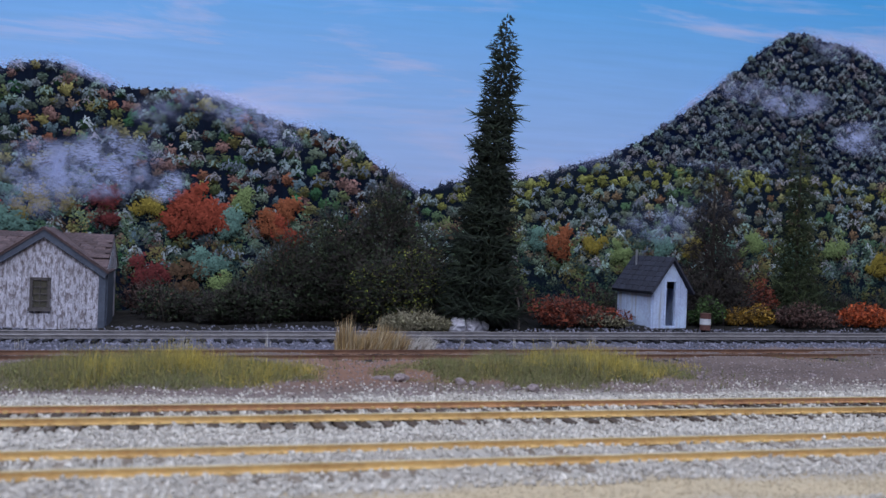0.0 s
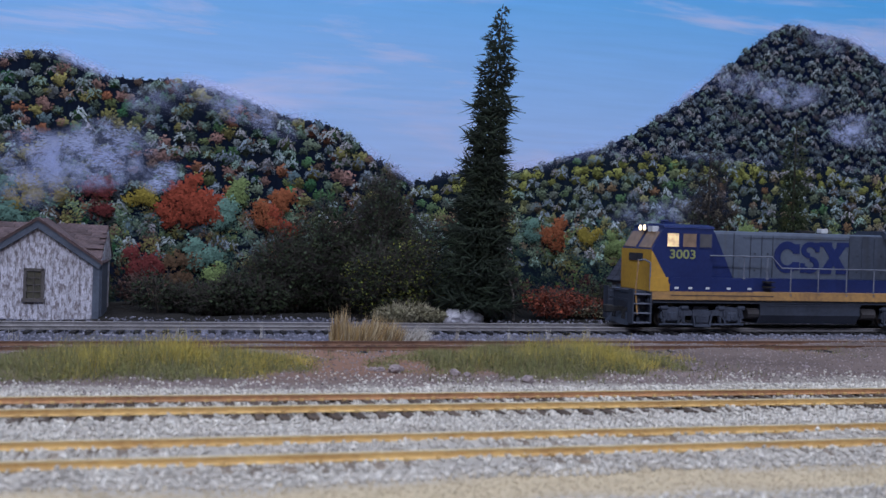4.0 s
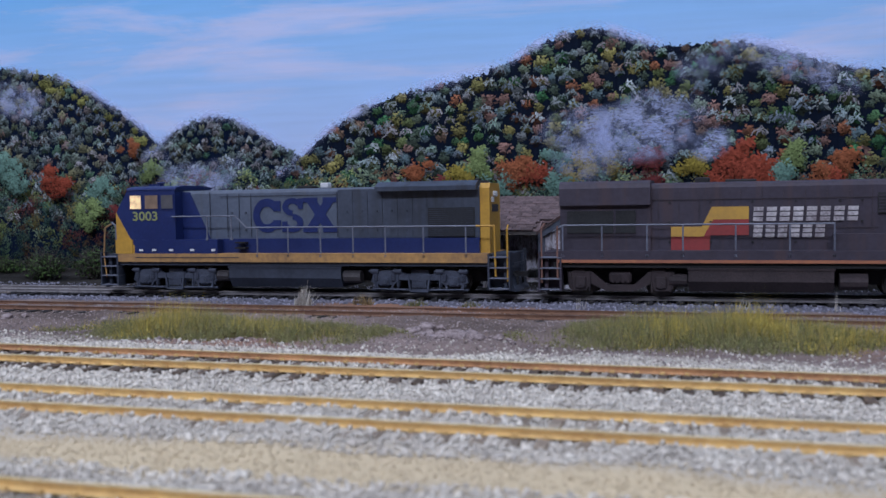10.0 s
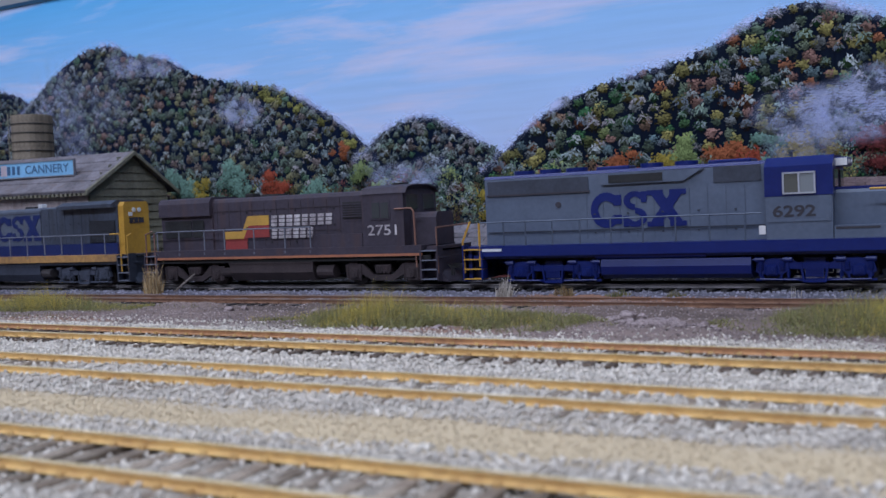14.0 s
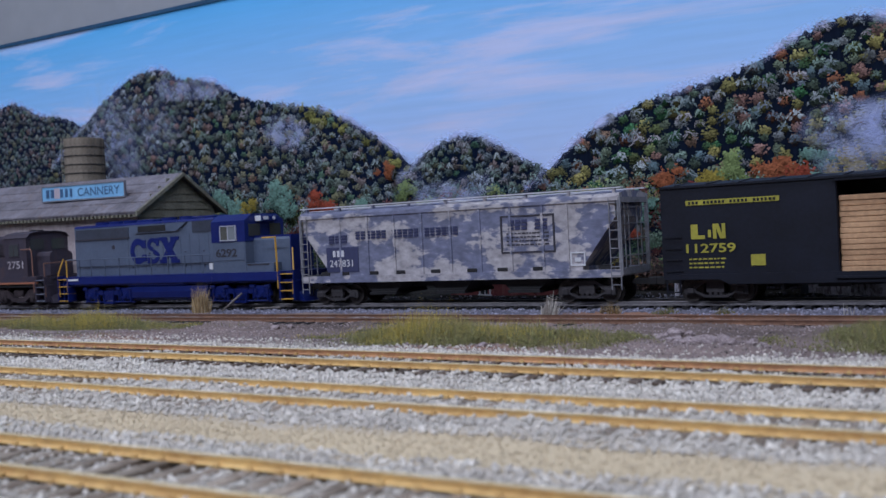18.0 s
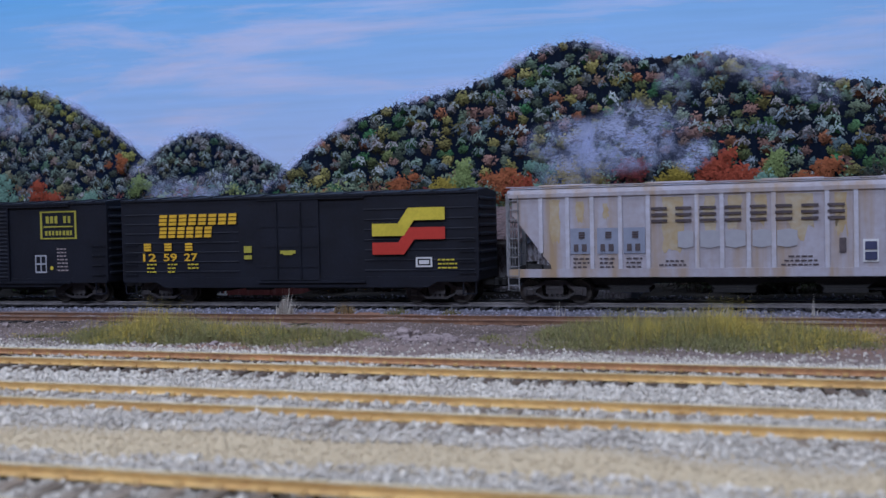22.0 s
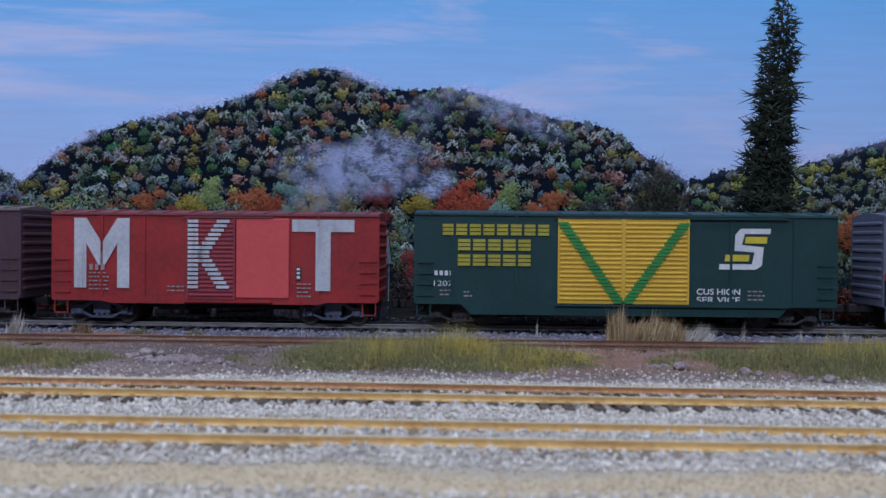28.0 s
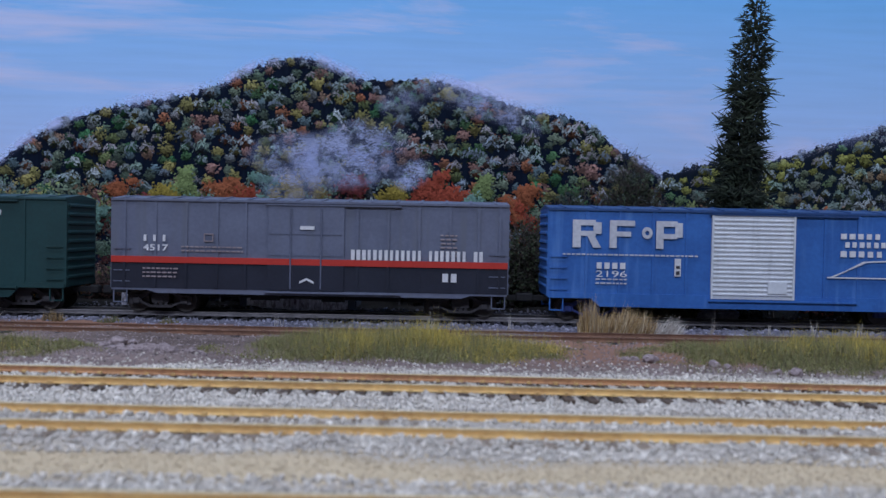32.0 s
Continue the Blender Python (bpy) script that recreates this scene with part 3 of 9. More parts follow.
def sprays(cx, cz, r, cols, layer, strokes=26):
    """Drooping leafy sprays of thin pale strokes that fan out from the crown's top."""
    n = len(cx)
    ang = rng.uniform(-0.5, math.pi + 0.5, (n, strokes))
    q = rng.uniform(0.25, 1.05, (n, strokes))
    ox, oz = q * np.cos(ang), q * np.sin(ang) * 0.9 - 0.3 * q * q * np.abs(np.cos(ang))
    w, h = r[:, None] * rng.uniform(0.12, 0.30, (n, strokes)), r[:, None] * rng.uniform(0.045, 0.11, (n, strokes))
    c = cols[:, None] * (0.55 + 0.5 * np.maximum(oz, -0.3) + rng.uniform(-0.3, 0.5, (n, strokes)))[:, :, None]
    lie_ = np.where(np.cos(ang) > 0, -0.9, 0.9) * np.abs(np.cos(ang)) + np.where(np.abs(np.cos(ang)) < 0.35, 1.4, 0) + rng.normal(0, 0.35, (n, strokes))
    y = -0.3 - 0.9 * layer - 0.25 - 0.2 * rng.uniform(0, 1, (n, strokes))
    return dabs((cx[:, None] + ox * r[:, None]).ravel(), (cz[:, None] + oz * r[:, None]).ravel(), w.ravel(), h.ravel(), lie_.ravel(), y.ravel(), c.reshape(-1, 3))


def foliage(cx, cz, r, cols, layer, strokes=150):
    """Soft ragged trees of many fine dabs, in a few lumps, lit from above."""
    n, lumps = len(cx), 8
    la = rng.uniform(0, 2 * math.pi, (n, lumps))
    lq = rng.uniform(0.15, 1.2, (n, lumps))
    k = rng.integers(0, lumps, (n, strokes))
    i = np.arange(n)[:, None]
    ox, oz = (lq * np.cos(la))[i, k], (lq * np.sin(la) * 0.9)[i, k]
    gx_, gz_ = rng.normal(0, 0.25, (n, strokes)), rng.normal(0, 0.22, (n, strokes))
    sx, sz = cx[:, None] + (ox + gx_) * r[:, None], cz[:, None] + (oz + gz_) * r[:, None]
    w, h = r[:, None] * rng.uniform(0.05, 0.15, (n, strokes)), r[:, None] * rng.uniform(0.035, 0.09, (n, strokes))
    c = cols[:, None] * (0.66 + 0.9 * gz_ + 0.25 * oz + rng.uniform(-0.3, 0.4, (n, strokes)))[:, :, None]
    y = -0.3 - 0.9 * layer - 0.3 * rng.uniform(0, 1, (n, strokes))
    return dabs(sx.ravel(), sz.ravel(), w.ravel(), h.ravel(), rng.uniform(-1.2, 1.2, n * strokes), y.ravel(), c.reshape(-1, 3))


def join(*meshes):
    """Several vertex, face and colour lists as one."""
    out, k = ([], [], []), 0
    for v, f, c in meshes:
        out[0].append(v), out[1].append(f + k), out[2].append(c)
        k += len(v)
    return tuple(np.concatenate(o) for o in out)


LOWPAL = np.array([(0.10, 0.17, 0.11), (0.13, 0.20, 0.15), (0.20, 0.24, 0.10), (0.20, 0.17, 0.07), (0.13, 0.05, 0.05), (0.06, 0.11, 0.10), (0.05, 0.08, 0.08), (0.20, 0.26, 0.18), (0.14, 0.09, 0.06)])
SPRAYPAL = np.array([(0.46, 0.52, 0.55), (0.36, 0.45, 0.48), (0.30, 0.42, 0.36), (0.42, 0.40, 0.44), (0.26, 0.32, 0.40)])
WAY = {  # crown size, share of pale sprays, paint base, tone that all crowns lean to, and how far
    "far_hill": (2.5, 0.35, (0.008, 0.012, 0.032), (0.15, 0.18, 0.23), 0.6),
    "left_hill": (3.1, 0.36, (0.006, 0.011, 0.030), (0.165, 0.185, 0.195), 0.48),
    "small_hill": (2.6, 0.6, (0.004, 0.009, 0.027), (0.12, 0.155, 0.18), 0.6),
    "right_hill": (2.5, 0.72, (0.003, 0.007, 0.026), (0.085, 0.105, 0.15), 0.85),
    "middle_hill": (3.5, 0.42, (0.006, 0.010, 0.022), (0.17, 0.19, 0.15), 0.10),
    "low_hill": (3.2, 0.46, (0.009, 0.015, 0.026), (0.26, 0.30, 0.18), 0.35),
}
PAL = np.array([(0.055, 0.20, 0.085), (0.07, 0.16, 0.07), (0.16, 0.20, 0.08), (0.33, 0.29, 0.10), (0.27, 0.25, 0.09), (0.31, 0.17, 0.15), (0.34, 0.13, 0.07), (0.13, 0.20, 0.24), (0.20, 0.22, 0.24), (0.09, 0.13, 0.10), (0.12, 0.18, 0.13), (0.24, 0.15, 0.11), (0.22, 0.28, 0.20)])
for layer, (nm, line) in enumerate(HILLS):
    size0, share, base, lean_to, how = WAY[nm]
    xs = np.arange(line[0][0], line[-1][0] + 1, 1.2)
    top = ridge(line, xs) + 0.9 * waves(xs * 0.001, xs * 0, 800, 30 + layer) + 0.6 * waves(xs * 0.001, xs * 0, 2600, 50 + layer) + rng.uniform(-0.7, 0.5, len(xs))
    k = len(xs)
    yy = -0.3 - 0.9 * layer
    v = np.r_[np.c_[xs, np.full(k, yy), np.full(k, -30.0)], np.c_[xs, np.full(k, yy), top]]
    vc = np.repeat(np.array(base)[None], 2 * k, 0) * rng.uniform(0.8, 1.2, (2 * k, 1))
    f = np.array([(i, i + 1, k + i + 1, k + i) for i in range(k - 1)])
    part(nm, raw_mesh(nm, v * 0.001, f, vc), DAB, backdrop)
    # staggered rows of crowns, larger towards the foot
    cx, cz, r = [], [], []
    z, row = 190.0, 0
    while z > 24:
        size = size0 + 0.8 * min(1, max(0, (100 - z) / 70))
        gap = size * 2.1
        x = xs[0] + (row % 2) * gap / 2
        while x < xs[-1]:
            px, pz = x + rng.normal(0, size * 0.40), z + rng.normal(0, size * 0.40)
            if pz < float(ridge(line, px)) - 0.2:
                cx.append(px), cz.append(pz), r.append(size * rng.uniform(0.68, 1.25))
            x += gap
        z -= size * 1.5
        row += 1
    cx, cz, r = np.array(cx), np.array(cz), np.array(r)
    n = len(cx)
    cols = PAL[rng.integers(0, len(PAL), n)] * rng.uniform(0.55, 1.2, (n, 1))
    cols = cols * (1 - how) + np.array(lean_to) * rng.uniform(0.55, 1.35, (n, 1)) * how
    under_top = np.array([float(ridge(line, a)) for a in cx]) - cz
    if nm == "low_hill":  # a lime-yellow crest
        crest = (under_top < 13) & (rng.uniform(0, 1, n) < 0.75)
        cols[crest] = np.array((0.33, 0.34, 0.10)) * rng.uniform(0.6, 1.15, (crest.sum(), 1))
    if nm == "left_hill":  # warmer down its far slope
        warm = (cx > -430) & (under_top < 16) & (rng.uniform(0, 1, n) < 0.6)
        cols[warm] = np.array((0.27, 0.27, 0.09)) * rng.uniform(0.5, 1.2, (warm.sum(), 1))
    pale = rng.uniform(0, 1, n) < share
    pc = SPRAYPAL[rng.integers(0, len(SPRAYPAL), pale.sum())] * rng.uniform(0.45, 1.0, (pale.sum(), 1)) * {"left_hill": 1.05, "far_hill": 0.8, "right_hill": 1.0, "low_hill": 1.3}.get(nm, 1.1)
    ragged = rng.uniform(0, 1, k) < 0.8
    rim = dabs(xs[ragged] + rng.normal(0, 0.5, ragged.sum()), top[ragged] + rng.uniform(-0.8, 0.9, ragged.sum()), rng.uniform(0.3, 1.1, ragged.sum()), rng.uniform(0.2, 0.5, ragged.sum()), rng.normal(0, 0.7, ragged.sum()), np.full(ragged.sum(), yy - 0.1), np.repeat(np.array(base)[None] * 1.3, ragged.sum(), 0))
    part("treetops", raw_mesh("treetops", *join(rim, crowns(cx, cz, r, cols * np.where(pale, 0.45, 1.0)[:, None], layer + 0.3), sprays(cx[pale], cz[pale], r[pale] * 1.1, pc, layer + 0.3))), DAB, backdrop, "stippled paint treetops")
    # the foot of the hill: soft, darker foliage
    lx, lz = [], []
    for z in (50, 44, 38, 30, 22, 14, 6, -2):
        x = xs[0] + rng.uniform(0, 9)
        while x < xs[-1]:
            if z < float(ridge(line, x)) - 9:
                lx.append(x + rng.normal(0, 2)), lz.append(z + rng.normal(0, 2))
            x += rng.uniform(6, 11)
    lx, lz = np.array(lx), np.array(lz)
    n = len(lx)
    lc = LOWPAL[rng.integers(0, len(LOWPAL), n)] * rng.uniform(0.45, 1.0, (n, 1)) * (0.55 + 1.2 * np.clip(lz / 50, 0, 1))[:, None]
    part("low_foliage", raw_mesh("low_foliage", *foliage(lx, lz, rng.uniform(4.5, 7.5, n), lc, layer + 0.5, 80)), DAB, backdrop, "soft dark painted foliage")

# larger painted trees low on the board: along, up, size and colour
RED, ORANGE, LIME, TEAL, GOLD, WINE, BROWN = (0.34, 0.075, 0.045), (0.37, 0.125, 0.06), (0.25, 0.33, 0.13), (0.17, 0.30, 0.25), (0.36, 0.28, 0.06), (0.20, 0.05, 0.05), (0.13, 0.08, 0.05)
BIG = [(15, 59, 10, RED), (27, 48, 9, RED), (7, 48, 7, RED), (20, 53, 9, RED), (-57, 58, 8, GOLD), (-66, 54, 7, GOLD), (-6, 57, 7, GOLD), (45, 62, 7, LIME), (42, 48, 8, TEAL), (65, 57, 8, ORANGE), (69, 46, 8, RED), (62, 48, 6, ORANGE), (-25, 56, 8, WINE), (-78, 62, 6, TEAL), (27, 27, 9, TEAL), (34, 15, 6, LIME), (-3, 22, 9, WINE), (73, 29, 5, RED), (17, 14, 10, BROWN),
       (233, 45, 8, ORANGE), (220, 46, 6, TEAL), (255, 44, 6, GOLD), (275, 40, 7, LIME), (300, 42, 7, TEAL), (320, 44, 7, GOLD), (345, 42, 7, TEAL), (362, 46, 7, LIME), (395, 40, 8, TEAL), (420, 48, 8, LIME), (455, 40, 8, GOLD),
       (-99, 59, 10, ORANGE), (-90, 54, 8, RED), (-106, 53, 7, ORANGE), (-124, 58, 8, LIME), (-112, 48, 7, TEAL), (-136, 53, 8, GOLD), (-160, 55, 7, ORANGE), (-72, 48, 8, TEAL), (-150, 46, 7, WINE), (-178, 40, 8, TEAL), (-190, 30, 8, RED),
       (-447, 58, 10, TEAL), (-437, 50, 8, TEAL), (-473, 55, 5, GOLD), (-476, 46, 6, GOLD), (-410, 53, 8, RED), (-402, 48, 7, RED), (-499, 60, 8, TEAL), (-490, 50, 8, TEAL), (-520, 54, 8, BROWN), (-372, 44, 9, TEAL), (-380, 30, 9, LIME), (-351, 72, 5, ORANGE), (-336, 60, 7, LIME), (-355, 30, 8, WINE), (-325, 42, 8, LIME), (-290, 30, 8, TEAL), (-240, 34, 8, GOLD), (-215, 28, 8, WINE)]
bx_, bz_, br_, bc_ = (np.array(v, float) for v in zip(*BIG))
part("painted_trees", raw_mesh("painted_trees", *foliage(bx_, bz_, br_, bc_ * 0.85, len(HILLS) + 0.6, 620)), DAB, backdrop, "large dabbed autumn trees")

# mist: thin glazes of pale blue paint, brushed dry so that the board shows through
GLAZE = bpy.data.materials.new("pale_blue_glaze")
GLAZE.use_nodes = True
n, l = GLAZE.node_tree.nodes, GLAZE.node_tree.links
p = n["Principled BSDF"]
p.inputs["Base Color"].default_value, p.inputs["Roughness"].default_value, p.inputs["Specular IOR Level"].default_value = (0.50, 0.56, 0.84, 1), 0.85, 0.1
co, mp, fib, dry = n.new("ShaderNodeTexCoord"), n.new("ShaderNodeMapping"), n.new("ShaderNodeTexNoise"), n.new("ShaderNodeTexNoise")
mp.inputs["Scale"].default_value = (0.55, 1, 1.5)
l.new(co.outputs["Object"], mp.inputs[0])
l.new(mp.outputs[0], fib.inputs["Vector"])
l.new(co.outputs["Object"], dry.inputs["Vector"])
fib.inputs["Scale"].default_value, fib.inputs["Detail"].default_value, fib.inputs["Roughness"].default_value = 900, 6, 0.7
dry.inputs["Scale"].default_value, dry.inputs["Detail"].default_value = 110, 4
at, add, ramp = n.new("ShaderNodeVertexColor"), n.new("ShaderNodeMath"), n.new("ShaderNodeMapRange")
at.layer_name = "Col"
add.operation = "ADD"
l.new(fib.outputs[0], add.inputs[0])
l.new(dry.outputs[0], add.inputs[1])
ramp.inputs["From Min"].default_value, ramp.inputs["From Max"].default_value = 0.87, 1.15
l.new(add.outputs[0], ramp.inputs["Value"])
mul, mix, clear = n.new("ShaderNodeMath"), n.new("ShaderNodeMixShader"), n.new("ShaderNodeBsdfTransparent")
mul.operation, mul.use_clamp = "MULTIPLY", True
l.new(at.outputs[0], mul.inputs[0])
lift_ = n.new("ShaderNodeMath")
lift_.operation = "MULTIPLY_ADD"
lift_.inputs[1].default_value, lift_.inputs[2].default_value = 0.85, 0.10
l.new(ramp.outputs[0], lift_.inputs[0])
l.new(lift_.outputs[0], mul.inputs[1])
l.new(mul.outputs[0], mix.inputs[0])
l.new(clear.outputs[0], mix.inputs[1])
l.new(p.outputs[0], mix.inputs[2])
l.new(mix.outputs[0], n["Material Output"].inputs[0])


def glaze(cx, cz, w, h, strength, y, turn=0.0):
    """A soft oval of glaze on the board; its first colour is how thick the paint lies."""
    u, v = np.meshgrid(np.linspace(-1, 1, 25), np.linspace(-1, 1, 15))
    u, v = u.ravel(), v.ravel()
    d = np.clip(1 - (u * u + v * v), 0, 1)
    a = strength * d * (0.75 + 0.35 * waves(u * w * 0.001, v * h * 0.001, 160, int(abs(cx)) + 3))
    px, pz = u * w, v * h
    pts = np.c_[cx + px * math.cos(turn) - pz * math.sin(turn), np.full(u.size, y), cz + px * math.sin(turn) + pz * math.cos(turn)] * 0.001
    i = np.arange(25 * 15).reshape(15, 25)
    f = np.stack([i[:-1, :-1], i[:-1, 1:], i[1:, 1:], i[1:, :-1]], -1).reshape(-1, 4)
    return pts, f, np.repeat(np.clip(a, 0, 1)[:, None], 3, 1)


FRONT = -0.3 - 0.9 * (len(HILLS) + 1.4)
PUFFS = [(-50, 74, 40, 17, 0.95, -0.1), (-28, 80, 34, 19, 0.95, 0.2), (-24, 72, 46, 12, 0.7, 0), (5, 68, 12, 9, 1.25, 0.5), (-62, 62, 22, 16, 0.5, 0), (32, 111, 34, 9, 0.8, -0.35), (58, 102, 24, 8, 0.7, -0.4), (-2, 108, 16, 10, 0.4, 0), (371, 143, 40, 11, 0.75, -0.1), (392, 139, 28, 9, 0.6, 0.2), (447, 120, 34, 13, 0.9, 0), (410, 178, 22, 8, 0.45, -0.5), (-542, 147, 24, 10, 0.75, -0.3), (-620, 120, 40, 46, 0.45, 0), (-570, 120, 40, 30, 0.25, 0), (-640, 60, 40, 30, 0.5, 0), (-515, 143, 26, 8, 0.55, -0.2), (-432, 104, 26, 14, 0.75, -0.3), (-304, 50, 28, 14, 1.1, 0), (-285, 58, 18, 9, 0.7, 0.2), (-600, 80, 26, 34, 0.7, 0), (300, 58, 36, 13, 0.4, 0), (330, 70, 30, 10, 0.3, 0), (-330, 66, 12, 10, 0.4, 0)]
part("painted_mist", raw_mesh("painted_mist", *join(*[glaze(*q[:5], FRONT - 0.05 * i, q[5]) for i, q in enumerate(PUFFS)])), GLAZE, backdrop, "thin pale blue painted mist")
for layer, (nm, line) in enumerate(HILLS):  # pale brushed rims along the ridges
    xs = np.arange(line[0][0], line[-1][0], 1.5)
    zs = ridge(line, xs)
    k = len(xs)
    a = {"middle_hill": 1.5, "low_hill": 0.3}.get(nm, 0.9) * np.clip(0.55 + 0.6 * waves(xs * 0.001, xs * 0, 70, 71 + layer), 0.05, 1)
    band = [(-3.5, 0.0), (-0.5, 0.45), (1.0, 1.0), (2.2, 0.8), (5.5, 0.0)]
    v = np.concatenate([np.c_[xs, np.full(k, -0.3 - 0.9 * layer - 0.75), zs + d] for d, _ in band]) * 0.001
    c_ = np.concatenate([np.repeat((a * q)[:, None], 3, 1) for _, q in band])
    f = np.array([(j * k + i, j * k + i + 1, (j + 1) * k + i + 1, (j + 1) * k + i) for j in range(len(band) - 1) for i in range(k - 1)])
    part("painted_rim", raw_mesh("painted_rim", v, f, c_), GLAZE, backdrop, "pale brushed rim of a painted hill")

# ---- tracks ----
TIE = Shape().cham(-1.25, 1.25, -14.8, 14.8, -3.5, -1.7, 0.25).mesh("tie")
TIE.materials.append(TIE_BROWN)
TIE_PALE = Shape().cham(-1.25, 1.25, -14.8, 14.8, -3.5, -1.7, 0.25).mesh("tie")
TIE_PALE.materials.append(mat("sun_bleached_tie", (0.34, 0.28, 0.22), (0.17, 0.13, 0.10), 0.85, 600, 0.4, vary=0.25))
TIE_D = Shape().cham(-1.25, 1.25, -14.8, 14.8, -3.5, -1.7, 0.25).mesh("tie")
TIE_D.materials.append(TIE_DARK)


def rail_shape(x0, x1, y):
    h = -0.28
    return (Shape().prism("x", [(y - 1.1, -1.7), (y + 1.1, -1.7), (y + 1.1, -1.5), (y + 0.25, -1.3), (y + 0.25, -0.6), (y + 0.45, h), (y - 0.45, h), (y - 0.25, -0.6), (y - 0.25, -1.3), (y - 1.1, -1.5)], x0, x1),
            Shape().prism("x", [(y - 0.45, h), (y + 0.45, h), (y + 0.45, -0.08), (y + 0.3, 0), (y - 0.3, 0), (y - 0.45, -0.08)], x0, x1))


def track(label, m, x0, x1, near, side, head, tie, step=6.1, front=None):
    ob = thing("track", label, "railway track", kind="structure")
    ob.matrix_basis = m
    for i, y in enumerate((-8.25, 8.25)):
        a, b = rail_shape(x0, x1, y)
        r = part("rail", a, side[i], ob)
        part("rail_head", b, head, r)
    xs = np.arange(x0 + 3, x1, step)
    far, spikes = Shape(), Shape()
    for x in xs:
        j = rng.uniform(-0.5, 0.5)
        if near[0] <= x <= near[1]:
            t = part("tie", tie, None, ob)
            t.matrix_basis = pose((x + j) * 0.001, rng.uniform(-0.6, 0.6) * 0.001, rng.uniform(-0.15, 0.1) * 0.001, 0, 0, rng.uniform(-2, 2))
            for y in (-8.25, 8.25):
                for s in (-1.3, 1.3):
                    spikes.box(x + j - 0.5, x + j + 0.5, y + s - 0.35, y + s + 0.35, -1.7, -1.1)
        else:
            far.box(x - 1.2, x + 1.2, -14.8, 14.8, -3.5, -1.7)
    if far.v:
        tagged(part("far_ties", far, tie.materials[0], ob, fix=False), kind="stuff")
    tagged(part("spikes", spikes, side[0], ob, fix=False), kind="stuff")
    return ob


track("yard track with ochre rails in pale ballast", pose(0, 0.2569, 0), -1500, 1300, (-620, 420), (OCHRE_RAIL, RUST_RAIL), RAIL_TOP, TIE)
track("yard track with ochre rails nearly buried in pale ballast", pose(0, 0.2059, 0), -1500, 1300, (-480, 360), (OCHRE_RAIL, OCHRE_RAIL), RAIL_TOP, TIE_PALE)
track("yard track with rust-brown rails and ballasted ties", pose(0, 0.1422, 0), -1500, 1300, (-380, 250), (OCHRE_RAIL, OCHRE_RAIL), RAIL_TOP, TIE_PALE)
track("siding with brown rails sunk in the dirt", TRACK @ pose(0, -0.0535, -0.002), -1500, 1400, (-560, 520), (BROWN_RAIL, BROWN_RAIL), mat("brown_rail_head", (0.22, 0.13, 0.09), (0.15, 0.08, 0.06), 0.45, 500, 0.05, metal=0.4), TIE_D)
track("main line with grey rails on dark ties in blue-grey ballast", TRACK, -2380, 3180, (-900, 560), (GREY_RAIL, GREY_RAIL), RAIL_TOP_DULL, TIE_D)

# ---- loose stones ----
def strew(name, n, x0, x1, y0, y1, lo, hi, material, keep=None, lift=0.0, label="", turned=False):
    x, y = rng.uniform(x0, x1, n), rng.uniform(y0, y1, n)
    if turned:
        y = y - 0.0463 * x
    if keep is not None:
        k = keep(x, y)
        x, y = x[k], y[k]
    s = rng.uniform(lo, hi, len(x)) * rng.uniform(0.6, 1.0, len(x))
    z = lie(x, y) + lift + s * 0.2
    return tagged(grains(name, np.c_[x, y, z], s, material), label, "gravel", kind="stuff")


def off_rails(*ys):
    """Clear of the rails; the ties stay bare where the ballast was brushed off them."""
    def keep(x, y):
        k = np.ones(len(x), bool)
        along = np.abs((x * 1000 + 1497 + 3.05) % 6.1 - 3.05)
        for c in ys:
            for r in (-0.00825, 0.00825):
                k &= np.abs(y - c - r) > 0.0010
            far = smooth(0.05, -0.06, x + 0.24 + 0.03 * waves(x, y, 40, 83))
            on_tie = (np.abs(y - c) < 0.0152) & (along < 1.7)
            gap = (np.abs(y - c) < 0.0152) & ~on_tie
            # brushed clean: how much of the tie tops and of the gaps between them
            tops, gaps = {0.2569: (0.45 + 0.5 * far, 0.75 * far), 0.2059: (0.78 + 0.15 * far, 0.10 + 0.7 * far), 0.1422: (0.80, 0.40)}[c]
            tops = np.where((c > 0.25) & (y < c - 0.009), np.maximum(tops, 0.8), tops)
            p = rng.uniform(0, 1, len(x))
            k &= ~(on_tie & (p < tops)) & ~(gap & (p < gaps))
        return k
    return keep


def between_ties(x, y):
    """Clear of the main line's rails and of its ties."""
    back = y - 0.4410 + 0.0463 * x
    along = (x * 0.99893 - (y - 0.4410) * 0.04625) * 1000
    off = np.abs((along + 2377 + 3.05) % 6.1 - 3.05)
    return (np.abs(np.abs(back) - 0.00825) > 0.0014) & ((np.abs(back) > 0.0152) | (off > 1.75))


yard = off_rails(0.2569, 0.2059, 0.1422)
strew("pale_ballast", 110000, -0.60, 0.42, 0.183, 0.285, 0.0003, 0.00085, STONE_WHITE, yard, 0.0002, "loose pale grey ballast stones round the yard tracks")
strew("pale_ballast", 40000, -0.40, 0.28, 0.108, 0.167, 0.0003, 0.00085, STONE_WHITE, yard, 0.0002, "loose pale grey ballast stones round the yard track")
strew("tan_sand", 22000, -0.45, 0.32, 0.163, 0.186, 0.0002, 0.0005, STONE_TAN, None, 0, "tan sand strip between the yard tracks")
strew("pebbles", 44000, -0.75, 0.50, 0.284, 0.405, 0.0002, 0.0006, STONE_DIRT, None, 0, "small grey and pink pebbles on brown dirt")
